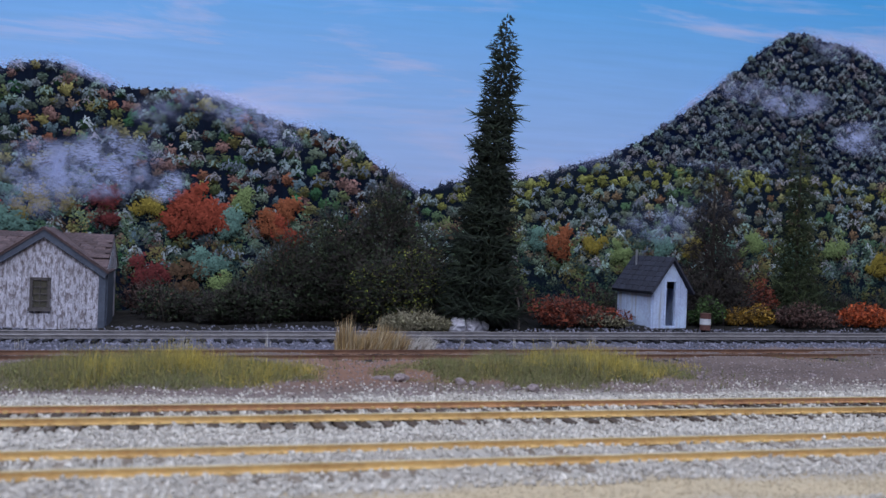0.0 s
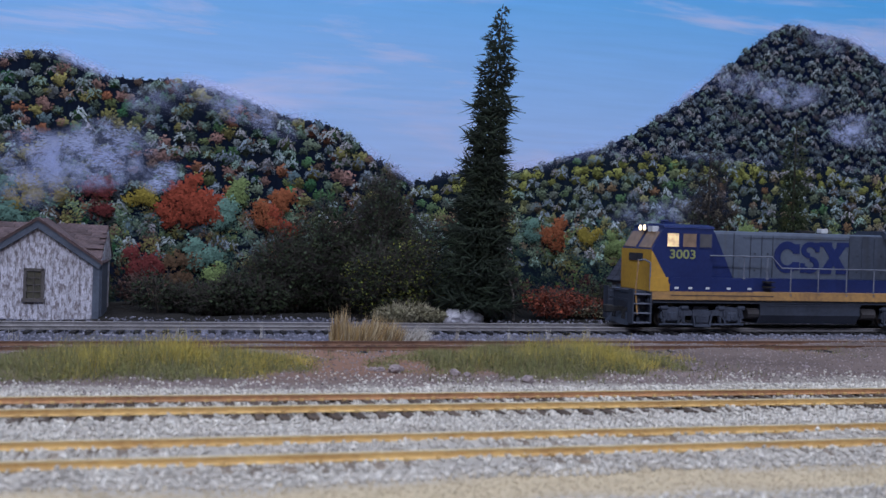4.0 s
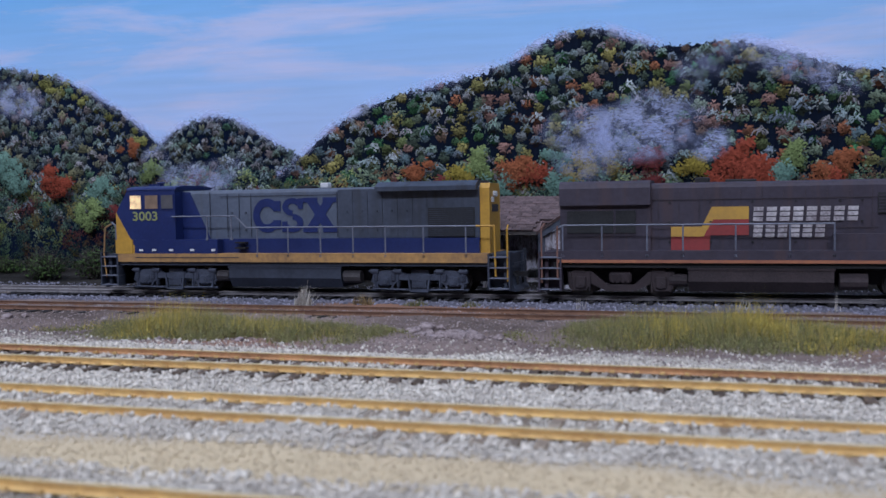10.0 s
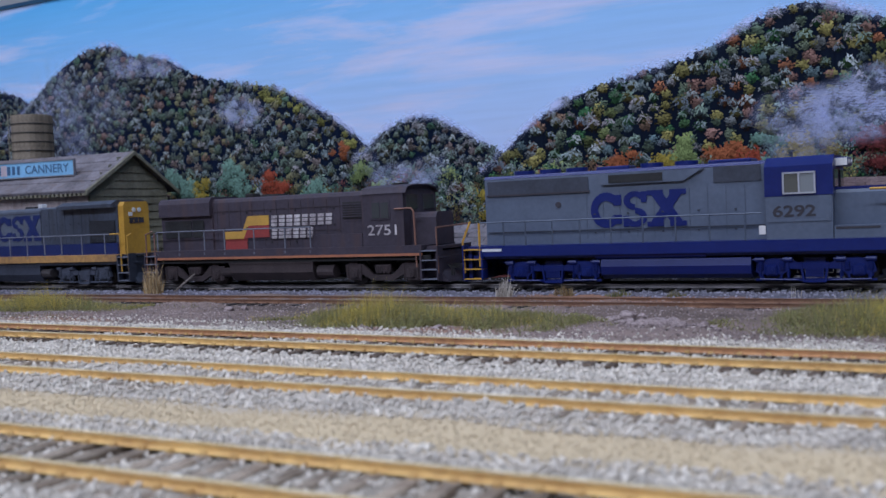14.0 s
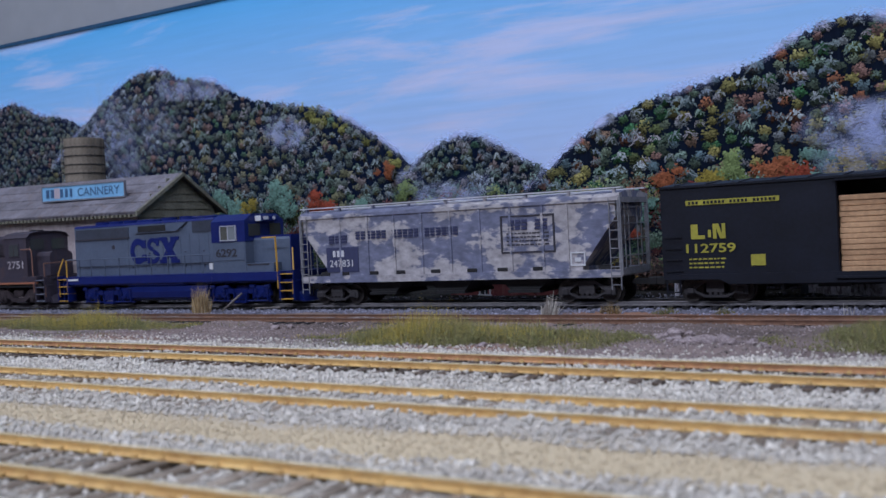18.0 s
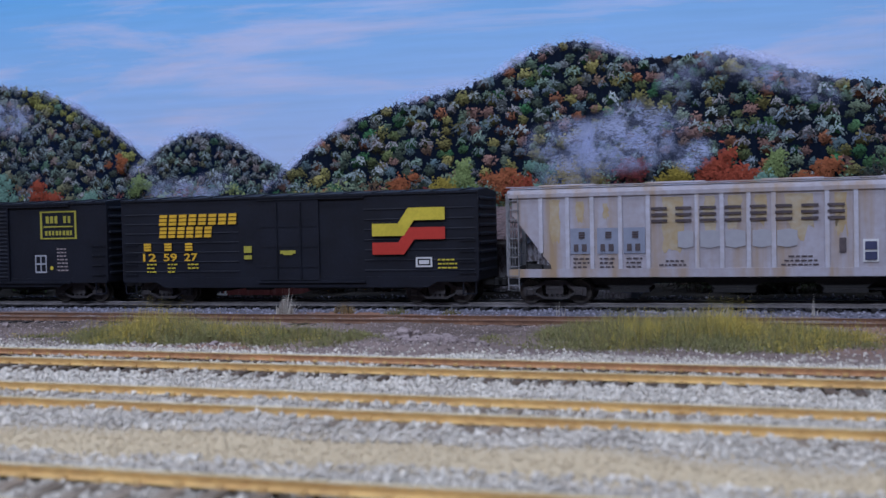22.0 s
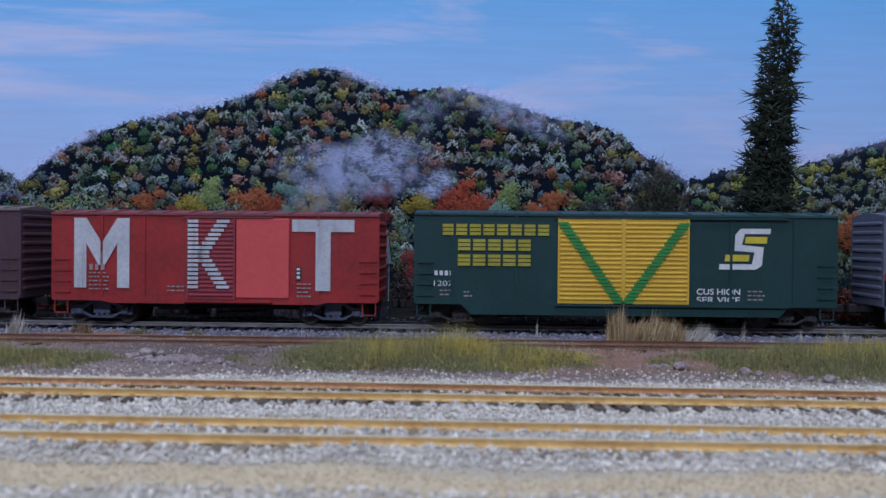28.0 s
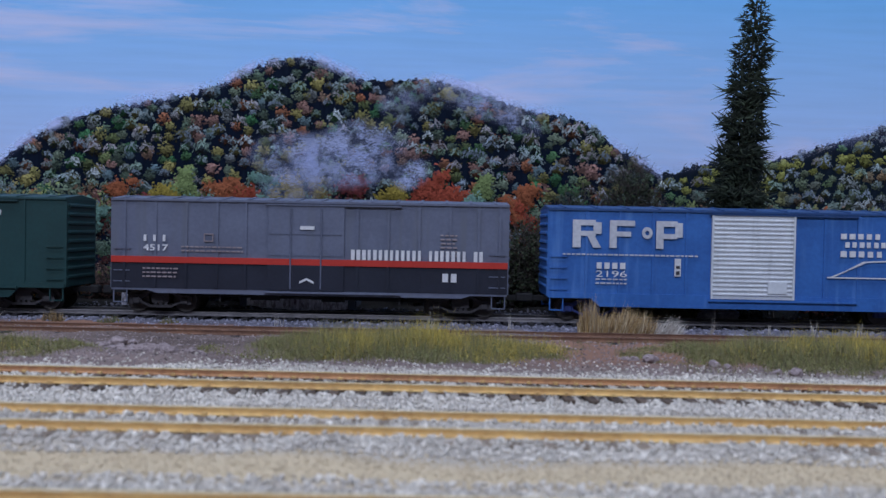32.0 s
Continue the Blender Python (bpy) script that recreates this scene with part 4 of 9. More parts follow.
strew("dark_ballast", 30000, -0.95, 0.56, 0.409, 0.472, 0.0004, 0.0010, STONE_GREY, between_ties, 0.0, "blue-grey ballast stones along the main line", True)
strew("rear_gravel", 5000, -0.95, 0.56, 0.468, 0.53, 0.0002, 0.0006, STONE_REAR_DARK, None, 0, "near-black gravel behind the main line", True)
strew("pale_grit", 13000, -0.62, 0.44, 0.284, 0.345, 0.0002, 0.0008, STONE_WHITE, lambda x, y: rng.uniform(0, 1, len(x)) > smooth(0.286, 0.325, y) + 0.25 * waves(x, y, 60, 80), 0, "pale grit spilled over the brown dirt")

# ---- rolling stock: local x along the train, y away from the aisle, z up from the rail head, in millimetres ----
WHEEL = mat("dark_wheel_steel", (0.085, 0.075, 0.07), (0.05, 0.042, 0.04), 0.5, 500, 0.1, metal=0.4)
UNDER = mat("dusty_black_underframe", (0.024, 0.023, 0.025), (0.013, 0.012, 0.014), 0.75, 400, 0.2)
GRIME = mat("grimy_truck_grey", (0.058, 0.052, 0.056), (0.032, 0.028, 0.031), 0.7, 400, 0.25)
TRUCK_BROWN = mat("rust_brown_truck", (0.058, 0.042, 0.046), (0.032, 0.024, 0.027), 0.75, 400, 0.25)
TRUCK_BLUE = mat("blue_truck_paint", (0.035, 0.055, 0.20), (0.022, 0.035, 0.13), 0.5, 400, 0.1)
TRUCK_SLATE = mat("slate_blue_truck", (0.10, 0.115, 0.17), (0.06, 0.07, 0.11), 0.6, 400, 0.2)
BLACKISH = mat("dark_grille", (0.022, 0.023, 0.027), (0.012, 0.013, 0.016), 0.6, 400, 0.2)
PANE = glass("dark_window_pane")
AMBER = mat("amber_lettering_paint", (0.72, 0.42, 0.03), (0.62, 0.36, 0.03), 0.55, 400, 0.05)
YEL = mat("yellow_lettering_paint", (0.62, 0.50, 0.05), (0.5, 0.4, 0.04), 0.55, 400, 0.05)
WHT = mat("white_lettering_paint", (0.68, 0.68, 0.70), (0.55, 0.55, 0.58), 0.55, 400, 0.05)
MOVERS, AXLES = [], []
# darker brown for the door's gaps and edges between its corrugations
BACKING = {"rusted_orange_door": mat("dark_brown_door", (0.075, 0.035, 0.03), (0.045, 0.022, 0.022), 0.75, 300, 0.1)}


def wheelset_mesh(r, gauge=8.25):
    s = Shape()
    for y in (-gauge, gauge):
        q = 1 if y > 0 else -1
        s.cyl("y", (0, y + q * 0.4, 0), r, 2.4, 20)
        s.cyl("y", (0, y - q * 1.1, 0), r + 0.7, 0.6, 20)
        s.cyl("y", (0, y + q * 1.7, 0), r * 0.35, 0.5, 10)
        for i in range(6):
            a = math.pi * i / 3
            s.cyl("y", (0.62 * r * math.cos(a), y + q * 1.65, 0.62 * r * math.sin(a)), 0.35, 0.4, 5)
    s.cyl("y", (0, 0, 0), 1.0, 2 * gauge, 8)
    me = outward(s.mesh("wheelset"))
    me.materials.append(WHEEL)
    return me


def freight_frame():
    """Cast side frames with a spring nest, journals and a bolster."""
    s = Shape()
    for y in (-11.6, 11.6):
        a, b = (y - 0.9, y + 0.9)
        s.prism("y", [(-13.2, 3.4), (-13.2, 6.6), (-11.5, 7.2), (-8.5, 7.2), (-4.2, 9.6), (4.2, 9.6), (8.5, 7.2), (11.5, 7.2), (13.2, 6.6), (13.2, 3.4), (11.6, 3.2), (8.2, 3.8), (8.0, 5.6), (4.0, 8.0), (3.6, 8.0), (3.6, 4.0), (-3.6, 4.0), (-3.6, 8.0), (-4.0, 8.0), (-8.0, 5.6), (-8.2, 3.8), (-11.6, 3.2)], a, b)
        s.prism("y", [(-8.2, 3.8), (-4.6, 1.9), (4.6, 1.9), (8.2, 3.8), (8.2, 4.6), (4.2, 2.9), (-4.2, 2.9), (-8.2, 4.6)], a, b)
        for x in (-10.2, 10.2):
            s.cham(x - 1.7, x + 1.7, y - 1.5, y + 1.5, 3.3, 6.3, 0.5)
        for x in (-2.2, 0, 2.2):
            s.cyl("z", (x, y, 4.4), 0.9, 3.2, 8)
        s.box(-3.4, 3.4, y - 1.1, y + 1.1, 6.0, 7.8)
    s.box(-3, 3, -11, 11, 6.2, 9.0)
    return outward(s.mesh("truck"))


def loco_frame(kind):
    s = Shape()
    for y in (-12.6, 12.6):
        a, b = (y - 0.9, y + 0.9)
        if kind == "a":  # cast frame with a hanging brake rigging and a swing link basket
            s.prism("y", [(-22, 5.2), (-21, 9.2), (-15, 10.6), (-9, 10.2), (-6, 8.6), (6, 8.6), (9, 10.2), (15, 10.6), (21, 9.2), (22, 5.2), (19.5, 4.2), (11.5, 4.2), (9, 6.2), (-9, 6.2), (-11.5, 4.2), (-19.5, 4.2)], a, b)
            s.box(-22, 22, y - 0.5, y + 0.5, 1.6, 2.5)
            s.prism("y", [(-5.4, 8.8), (-4.2, 1.0), (4.2, 1.0), (5.4, 8.8), (4.6, 8.8), (3.5, 1.8), (-3.5, 1.8), (-4.6, 8.8)], y - 1.3, y + 1.3)
            s.box(-3.3, 3.3, y - 1.0, y + 1.0, 3.0, 6.4)
            o = -1 if y < 0 else 1
            for x in (-15.8, 15.8):
                s.cham(x - 2.5, x + 2.5, y - 1.5, y + 1.5, 3.4, 8.0, 0.6)
                s.cyl("y", (x, y + o * 1.4, 5.8), 1.5, 1.2, 12)
                s.cyl("y", (x, y + o * 2.0, 5.8), 0.6, 0.8, 8)
                for q in (-4.1, 4.1):  # coil springs and pedestal legs
                    s.cyl("z", (x + q, y + o * 0.7, 7.4), 1.0, 3.2, 8)
                    for z in (6.3, 7.2, 8.1):
                        s.cyl("z", (x + q, y + o * 0.7, z), 1.25, 0.3, 8)
                    s.prism("y", [(x + q - 0.5, 5.6), (x + q + 0.5, 5.6), (x + q * 0.8 + 0.4, 2.2), (x + q * 0.8 - 0.4, 2.2)], y - 0.8, y + 0.8)
            for x in (-20.2, -9.6, 9.6, 20.2):  # brake cylinders, hangers and shoes
                s.cyl("x", (x, y + o * 0.9, 10.0), 1.15, 3.6, 10)
                s.cyl("x", (x - 2.1, y + o * 0.9, 10.0), 0.4, 1.4, 6)
                s.rod([(x, y + o * 1.0, 9.4), (x * 0.985, y + o * 1.0, 2.4)], 0.38, 5)
                s.cham(x - 0.7, x + 0.7, y - 0.6, y + 0.6, 3.2, 5.6, 0.2)
            s.rod([(-20, y + o * 1.2, 2.3), (-6, y + o * 1.2, 2.0)], 0.35, 5)
            s.rod([(6, y + o * 1.2, 2.0), (20, y + o * 1.2, 2.3)], 0.35, 5)
            for k in range(3):
                s.box(-2.6, 2.6, y + o * 1.0, y + o * 1.25, 3.5 + k * 1.1, 4.0 + k * 1.1)
        else:  # dropped equaliser frame
            s.prism("y", [(-21, 3.6), (-21.5, 10.2), (-11.5, 10.6), (-9.5, 8.6), (-5.5, 5.2), (5.5, 5.2), (9.5, 8.6), (11.5, 10.6), (21.5, 10.2), (21, 3.6), (18.5, 2.6), (14.0, 2.6), (12.2, 5.6), (7.0, 3.0), (5.5, 2.4), (-5.5, 2.4), (-7.0, 3.0), (-12.2, 5.6), (-14.0, 2.6), (-18.5, 2.6)], a, b)
            for x in (-16.2, 16.2):
                s.cham(x - 2.6, x + 2.6, y - 1.5, y + 1.5, 3.2, 8.6, 0.7)
                s.cyl("y", (x, y, 5.6), 1.9, 4.2, 12)
                s.cyl("x", (x - 0.8, y, 10.4), 1.2, 5.0, 8)
            s.cham(-4.5, 4.5, y - 1.2, y + 1.2, 6.0, 10.0, 0.6)
            o = -1 if y < 0 else 1
            for x in (-16.2, 16.2):
                s.cyl("y", (x, y + o * 2.2, 5.6), 0.8, 0.8, 8)
                for q in (-4.0, 4.0):
                    s.rod([(x + q, y + o * 1.0, 9.6), (x + q * 0.9, y + o * 1.0, 2.6)], 0.4, 5)
            for x in (-3, -1, 1, 3):
                s.cyl("z", (x, y + o * 0.9, 7.6), 0.75, 3.4, 7)
    s.box(-4, 4, -12, 12, 6.0, 10.5)
    return outward(s.mesh("truck"))


WS33, WS40 = wheelset_mesh(4.8), wheelset_mesh(5.8)
FRAMES = {}


def trucks(car, centres, frame_kind, material):
    key = (frame_kind, material.name)
    if key not in FRAMES:
        me = freight_frame() if frame_kind == "freight" else loco_frame(frame_kind)
        me.materials.append(material)
        FRAMES[key] = me
    half, r, ws = (10.2, 4.8, WS33) if frame_kind == "freight" else (15.8, 5.8, WS40)
    for c in centres:
        t = part("truck", FRAMES[key], None, car, at=(c, 0, 0))
        for x in (-half, half):
            AXLES.append((part("wheelset", ws, None, t, at=(x, 0, r)), x, r))


COUPLER = Shape().box(-4, 4, -1.0, 1.0, 7.2, 9.4).cham(-7.5, -3.2, -1.9, 1.9, 6.6, 10.2, 0.5).mesh("coupler")
COUPLER.materials.append(UNDER)


def couplers(car, half):
    part("coupler", COUPLER, None, car, at=(-half - 1.5, 0, 0))
    part("coupler", COUPLER, None, car, at=(half + 1.5, 0, 0, 0, 0, 180))


def plate(name, rings, at, w, h, material, car, label="", thick=0.25, lean=0.0):
    """Flat painted shapes on the aisle side: rings in a unit square, at (x, y of the wall, z)."""
    s = Shape()
    for i, ring in enumerate(rings):
        s.prism("y", [(at[0] + (u + lean * v) * w, at[2] + v * h) for u, v in ring], at[1] - thick - 0.02 * i, at[1] + 0.1)
    return part(name, s, material, car, label)


def rect(x0, x1, z0, z1):
    return [(x0, z0), (x1, z0), (x1, z1), (x0, z1)]


def blocks(name, counts, x0, x1, z0, z1, y, material, car, label="", lean=0.0, fill=0.8, bar=0.28):
    """A name that stands as plain bars, three short ones above one another for each letter."""
    step = (x1 - x0) / (sum(counts) + len(counts) - 1)
    k = 0
    for c in counts:
        for _ in range(c):
            plate(name, [rect(0.0, 1.0, 1.0 - bar, 1.0), rect(0.0, 1.0, 0.5 - bar / 2, 0.5 + bar / 2), rect(0.0, 1.0, 0.0, bar)], (x0 + k * step, y, z0), step * fill, z1 - z0, material, car, label, lean=lean)
            k += 1
        k += 1


def bars(name, counts, x0, x1, z0, z1, y, material, car, label="", seed=1):
    """A word that stands as one bar a letter, in as many groups as words."""
    r = random.Random(seed + sum(counts))
    total = sum(counts) + len(counts) - 1
    step = (x1 - x0) / total
    s, k = Shape(), 0
    for c in counts:
        for _ in range(c):
            a = x0 + k * step
            s.box(a + 0.1 * step, a + step * r.uniform(0.62, 0.8), y - 0.22, y + 0.1, z0, z1)
            k += 1
        k += 1
    if z1 - z0 > 3.5:
        pieces(name, s, material, car, label)
    else:
        part(name, s, material, car, label)


def arc(cx, cz, r0, r1, a0, a1, n=14):
    t = [math.radians(a0 + (a1 - a0) * i / n) for i in range(n + 1)]
    return [(cx + r1[0] * math.cos(a), cz + r1[1] * math.sin(a)) for a in t] + [(cx + r0[0] * math.cos(a), cz + r0[1] * math.sin(a)) for a in reversed(t)]


RING_MARK = [arc(0.5, 0.5, (0.26, 0.26), (0.5, 0.5), 42, 318, 20), rect(0.72, 0.98, 0.62, 0.92), rect(0.72, 0.98, 0.1, 0.36)]
WAVE_MARK = [arc(0.5, 0.74, (0.2, 0.1), (0.46, 0.26), 20, 270, 14), arc(0.5, 0.27, (0.2, 0.11), (0.48, 0.27), 90, -160, 14), rect(0.75, 0.98, 0.68, 0.98), rect(0.02, 0.25, 0.02, 0.32)]
CROSS_MARK = [[(0.05, 0.98), (0.36, 0.98), (0.98, 0.02), (0.66, 0.02)], [(0.66, 0.98), (0.96, 0.98), (0.33, 0.02), (0.02, 0.02)], rect(0.0, 0.42, 0.86, 1), rect(0.58, 1, 0.86, 1), rect(0.0, 0.42, 0, 0.14), rect(0.58, 1, 0, 0.14)]
STEP_BAND = [(0.0, 0.0), (0.44, 0.0), (0.58, 0.55), (1.0, 0.55), (1.0, 1.0), (0.5, 1.0), (0.36, 0.45), (0.0, 0.45)]


def big_mark(car, x0, x1, z0, z1, y, material):
    w = x1 - x0
    for rings, a, b in ((RING_MARK, 0.0, 0.34), (WAVE_MARK, 0.345, 0.605), (CROSS_MARK, 0.6, 1.0)):
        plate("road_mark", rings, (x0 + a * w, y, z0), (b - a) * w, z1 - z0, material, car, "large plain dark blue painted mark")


def ladder(s, x, w, z0, z1, y, n=6, r=0.28):
    s.rod([(x - w / 2, y, z0), (x - w / 2, y, z1)], r, 4)
    s.rod([(x + w / 2, y, z0), (x + w / 2, y, z1)], r, 4)
    for i in range(n):
        z = z0 + (z1 - z0) * (i + 0.5) / n
        s.rod([(x - w / 2, y, z), (x + w / 2, y, z)], r, 4)


def grabs(car, half, y, zs, material, w=6.5):
    for sx in (-1, 1):
        for z in zs:
            s = Shape()
            xa, xb = sx * (half - 1.2), sx * (half - 1.2 - w)
            s.rod([(xa, y + 0.9, z), (xa, y - 0.5, z), (xb, y - 0.5, z), (xb, y + 0.9, z)], 0.28, 4)
            part("grab_iron", s, material, car)


def boxcar(name, label, span, paint, roof_paint, doors, sill=6.8, bellied=64, posts=(), truck=GRIME, end_ribs=9, roof_ribs=13, rail=True, height=49.6, group="freight cars of the train", floor=10.2):
    """doors: (x0, x1, style, paint, label). Returns the car; its aisle side lies at y = -16.9."""
    half = (span[1] - span[0]) / 2
    car = thing(name, label, "boxcar", group=group)
    MOVERS.append((car, (span[0] + span[1]) / 2))
    eave = height - 2.0
    openings = sorted((d[0], d[1]) for d in doors if d[2] == "open")
    body = Shape()
    if openings:
        a, b = openings[0]
        body.cham(-half, a, -16.9, 16.9, floor, eave, 0.35).cham(b, half, -16.9, 16.9, floor, eave, 0.35)
        body.box(a - 0.5, b + 0.5, -16.7, 16.9, eave - 1.6, eave - 0.2).box(a - 0.5, b + 0.5, -16.7, 16.9, floor, floor + 1.2).box(a - 0.5, b + 0.5, 14, 16.7, floor + 1, eave - 1)
    else:
        body.cham(-half, half, -16.9, 16.9, floor, eave, 0.35)
    part("body", body, paint, car)
    for x in posts:
        for y0, y1 in ((-17.35, -16.8), (16.8, 17.35)):
            part("side_post", Shape().box(x - 0.55, x + 0.55, y0, y1, floor + 0.6, eave - 0.4), paint, car)
    for y in (-17.3, 16.5):
        part("side_sill", Shape().prism("y", [(-half + 0.2, floor + 1.6), (-half + 0.2, floor - 0.6), (-bellied - 4, floor - 0.6), (-bellied, sill), (bellied, sill), (bellied + 4, floor - 0.6), (half - 0.2, floor - 0.6), (half - 0.2, floor + 1.6)], y, y + 0.8), paint, car)
    top, ribs = Shape(), Shape()
    top.prism("x", [(-17.6, eave - 0.5), (17.6, eave - 0.5), (17.6, eave + 0.4), (0, height), (-17.6, eave + 0.4)], -half - 0.3, half + 0.3)
    for i in range(roof_ribs):
        x = -half + (i + 0.5) * 2 * half / roof_ribs
        ribs.prism("x", [(-17.5, eave + 0.3), (17.5, eave + 0.3), (17.5, eave + 0.8), (0, height + 0.35), (-17.5, eave + 0.8)], x - 0.6, x + 0.6)
    pieces("roof_rib", ribs, roof_paint, part("roof", top, roof_paint, car))
    for sx in (-1, 1):
        e = Shape().box(sx * half - 0.4, sx * half + 0.4, -16.9, 16.9, floor, eave)
        end = part("end_wall", e, paint, car)
        for i in range(end_ribs):
            z = floor + 2 + (eave - floor - 3) * (i + 0.5) / end_ribs
            part("end_rib", Shape().cham(sx * half - 1.0, sx * half + 1.0, -15.5, 15.5, z - 1.0, z + 1.0, 0.6), paint, end)
        xa, xb = sx * (half - 1), sx * (half - 6.5)
        for y in (-16.6, 16.6):
            part("stirrup_step", Shape().rod([(xa, y, floor), (xa, y, 4.4), (xb, y, 4.4), (xb, y, floor)], 0.35, 4), paint, car)
    grabs(car, half, -17.0, [floor + 3 + 4.6 * i for i in range(4)], paint)
    for x0, x1, style, dp, dl in doors:
        if style == "open":
            continue
        d = Shape()
        z0, z1 = floor + 0.2, eave - 1.6
        d.box(x0, x1, -17.7, -16.8, z0, z1)
        dr = part("door", d, BACKING.get(dp.name, dp), car, dl)
        if style == "corrugated":
            n = 18
            for i in range(n):
                z = z0 + 1 + (z1 - z0 - 2) * (i + 0.5) / n
                if dp.name in BACKING and i in (0, 5, 11):
                    continue
                part("corrugation", Shape().prism("x", [(-17.6, z - 0.75), (-17.6, z + 0.75), (-18.15, z + 0.25), (-18.15, z - 0.25)], x0 + 1.0, x1 - 1.0), dp, dr)
            pieces("door_edge", Shape().box(x0, x0 + 0.9, -18.1, -17.6, z0, z1).box(x1 - 0.9, x1, -18.1, -17.6, z0, z1), BACKING.get(dp.name, dp), dr)
        elif style == "plug":
            for z in (z0 + 6, z0 + 15, z0 + 24):
                part("door_seam", Shape().box(x0 + 0.6, x1 - 0.6, -17.9, -17.6, z - 0.25, z + 0.25), dp, dr)
            pieces("locking_bar", Shape().rod([(x0 + (x1 - x0) * 0.3, -18.1, z0 + 1), (x0 + (x1 - x0) * 0.3, -18.1, z1 - 1)], 0.35, 5).rod([(x0 + (x1 - x0) * 0.7, -18.1, z0 + 1), (x0 + (x1 - x0) * 0.7, -18.1, z1 - 1)], 0.35, 5), dp, dr)
    if doors and rail:
        xa, xb = min(d[0] for d in doors), max(d[1] for d in doors)
        w = xb - xa
        part("door_track", Shape().box(xa - 1, min(half - 2, xb + w * 0.75), -18.2, -16.8, eave - 1.5, eave - 0.9), roof_paint, car)
        part("door_rail", Shape().box(xa - 1, min(half - 2, xb + w * 0.75), -18.3, -16.8, floor - 0.9, floor - 0.1), paint, car)
    u = Shape().box(-half + 3, half - 3, -4, 4, 6.2, 10.4).box(-half + 3, half - 3, -14, 14, 9.2, 10.4)
    u.cyl("x", (9, -6, 7.2), 2.2, 10, 10).box(-26, -14, -10, -5, 5.6, 9.4).rod([(-50, -9, 7), (50, -9, 6.2)], 0.35, 5)
    for x in (-38, 38):
        u.box(x - 0.4, x + 0.4, -15, 15, 5.0, 9.4)
    part("underframe", u, UNDER, car)
    trucks(car, (-half + 19.5, half - 19.5), "freight", truck)
    couplers(car, half)
    return car


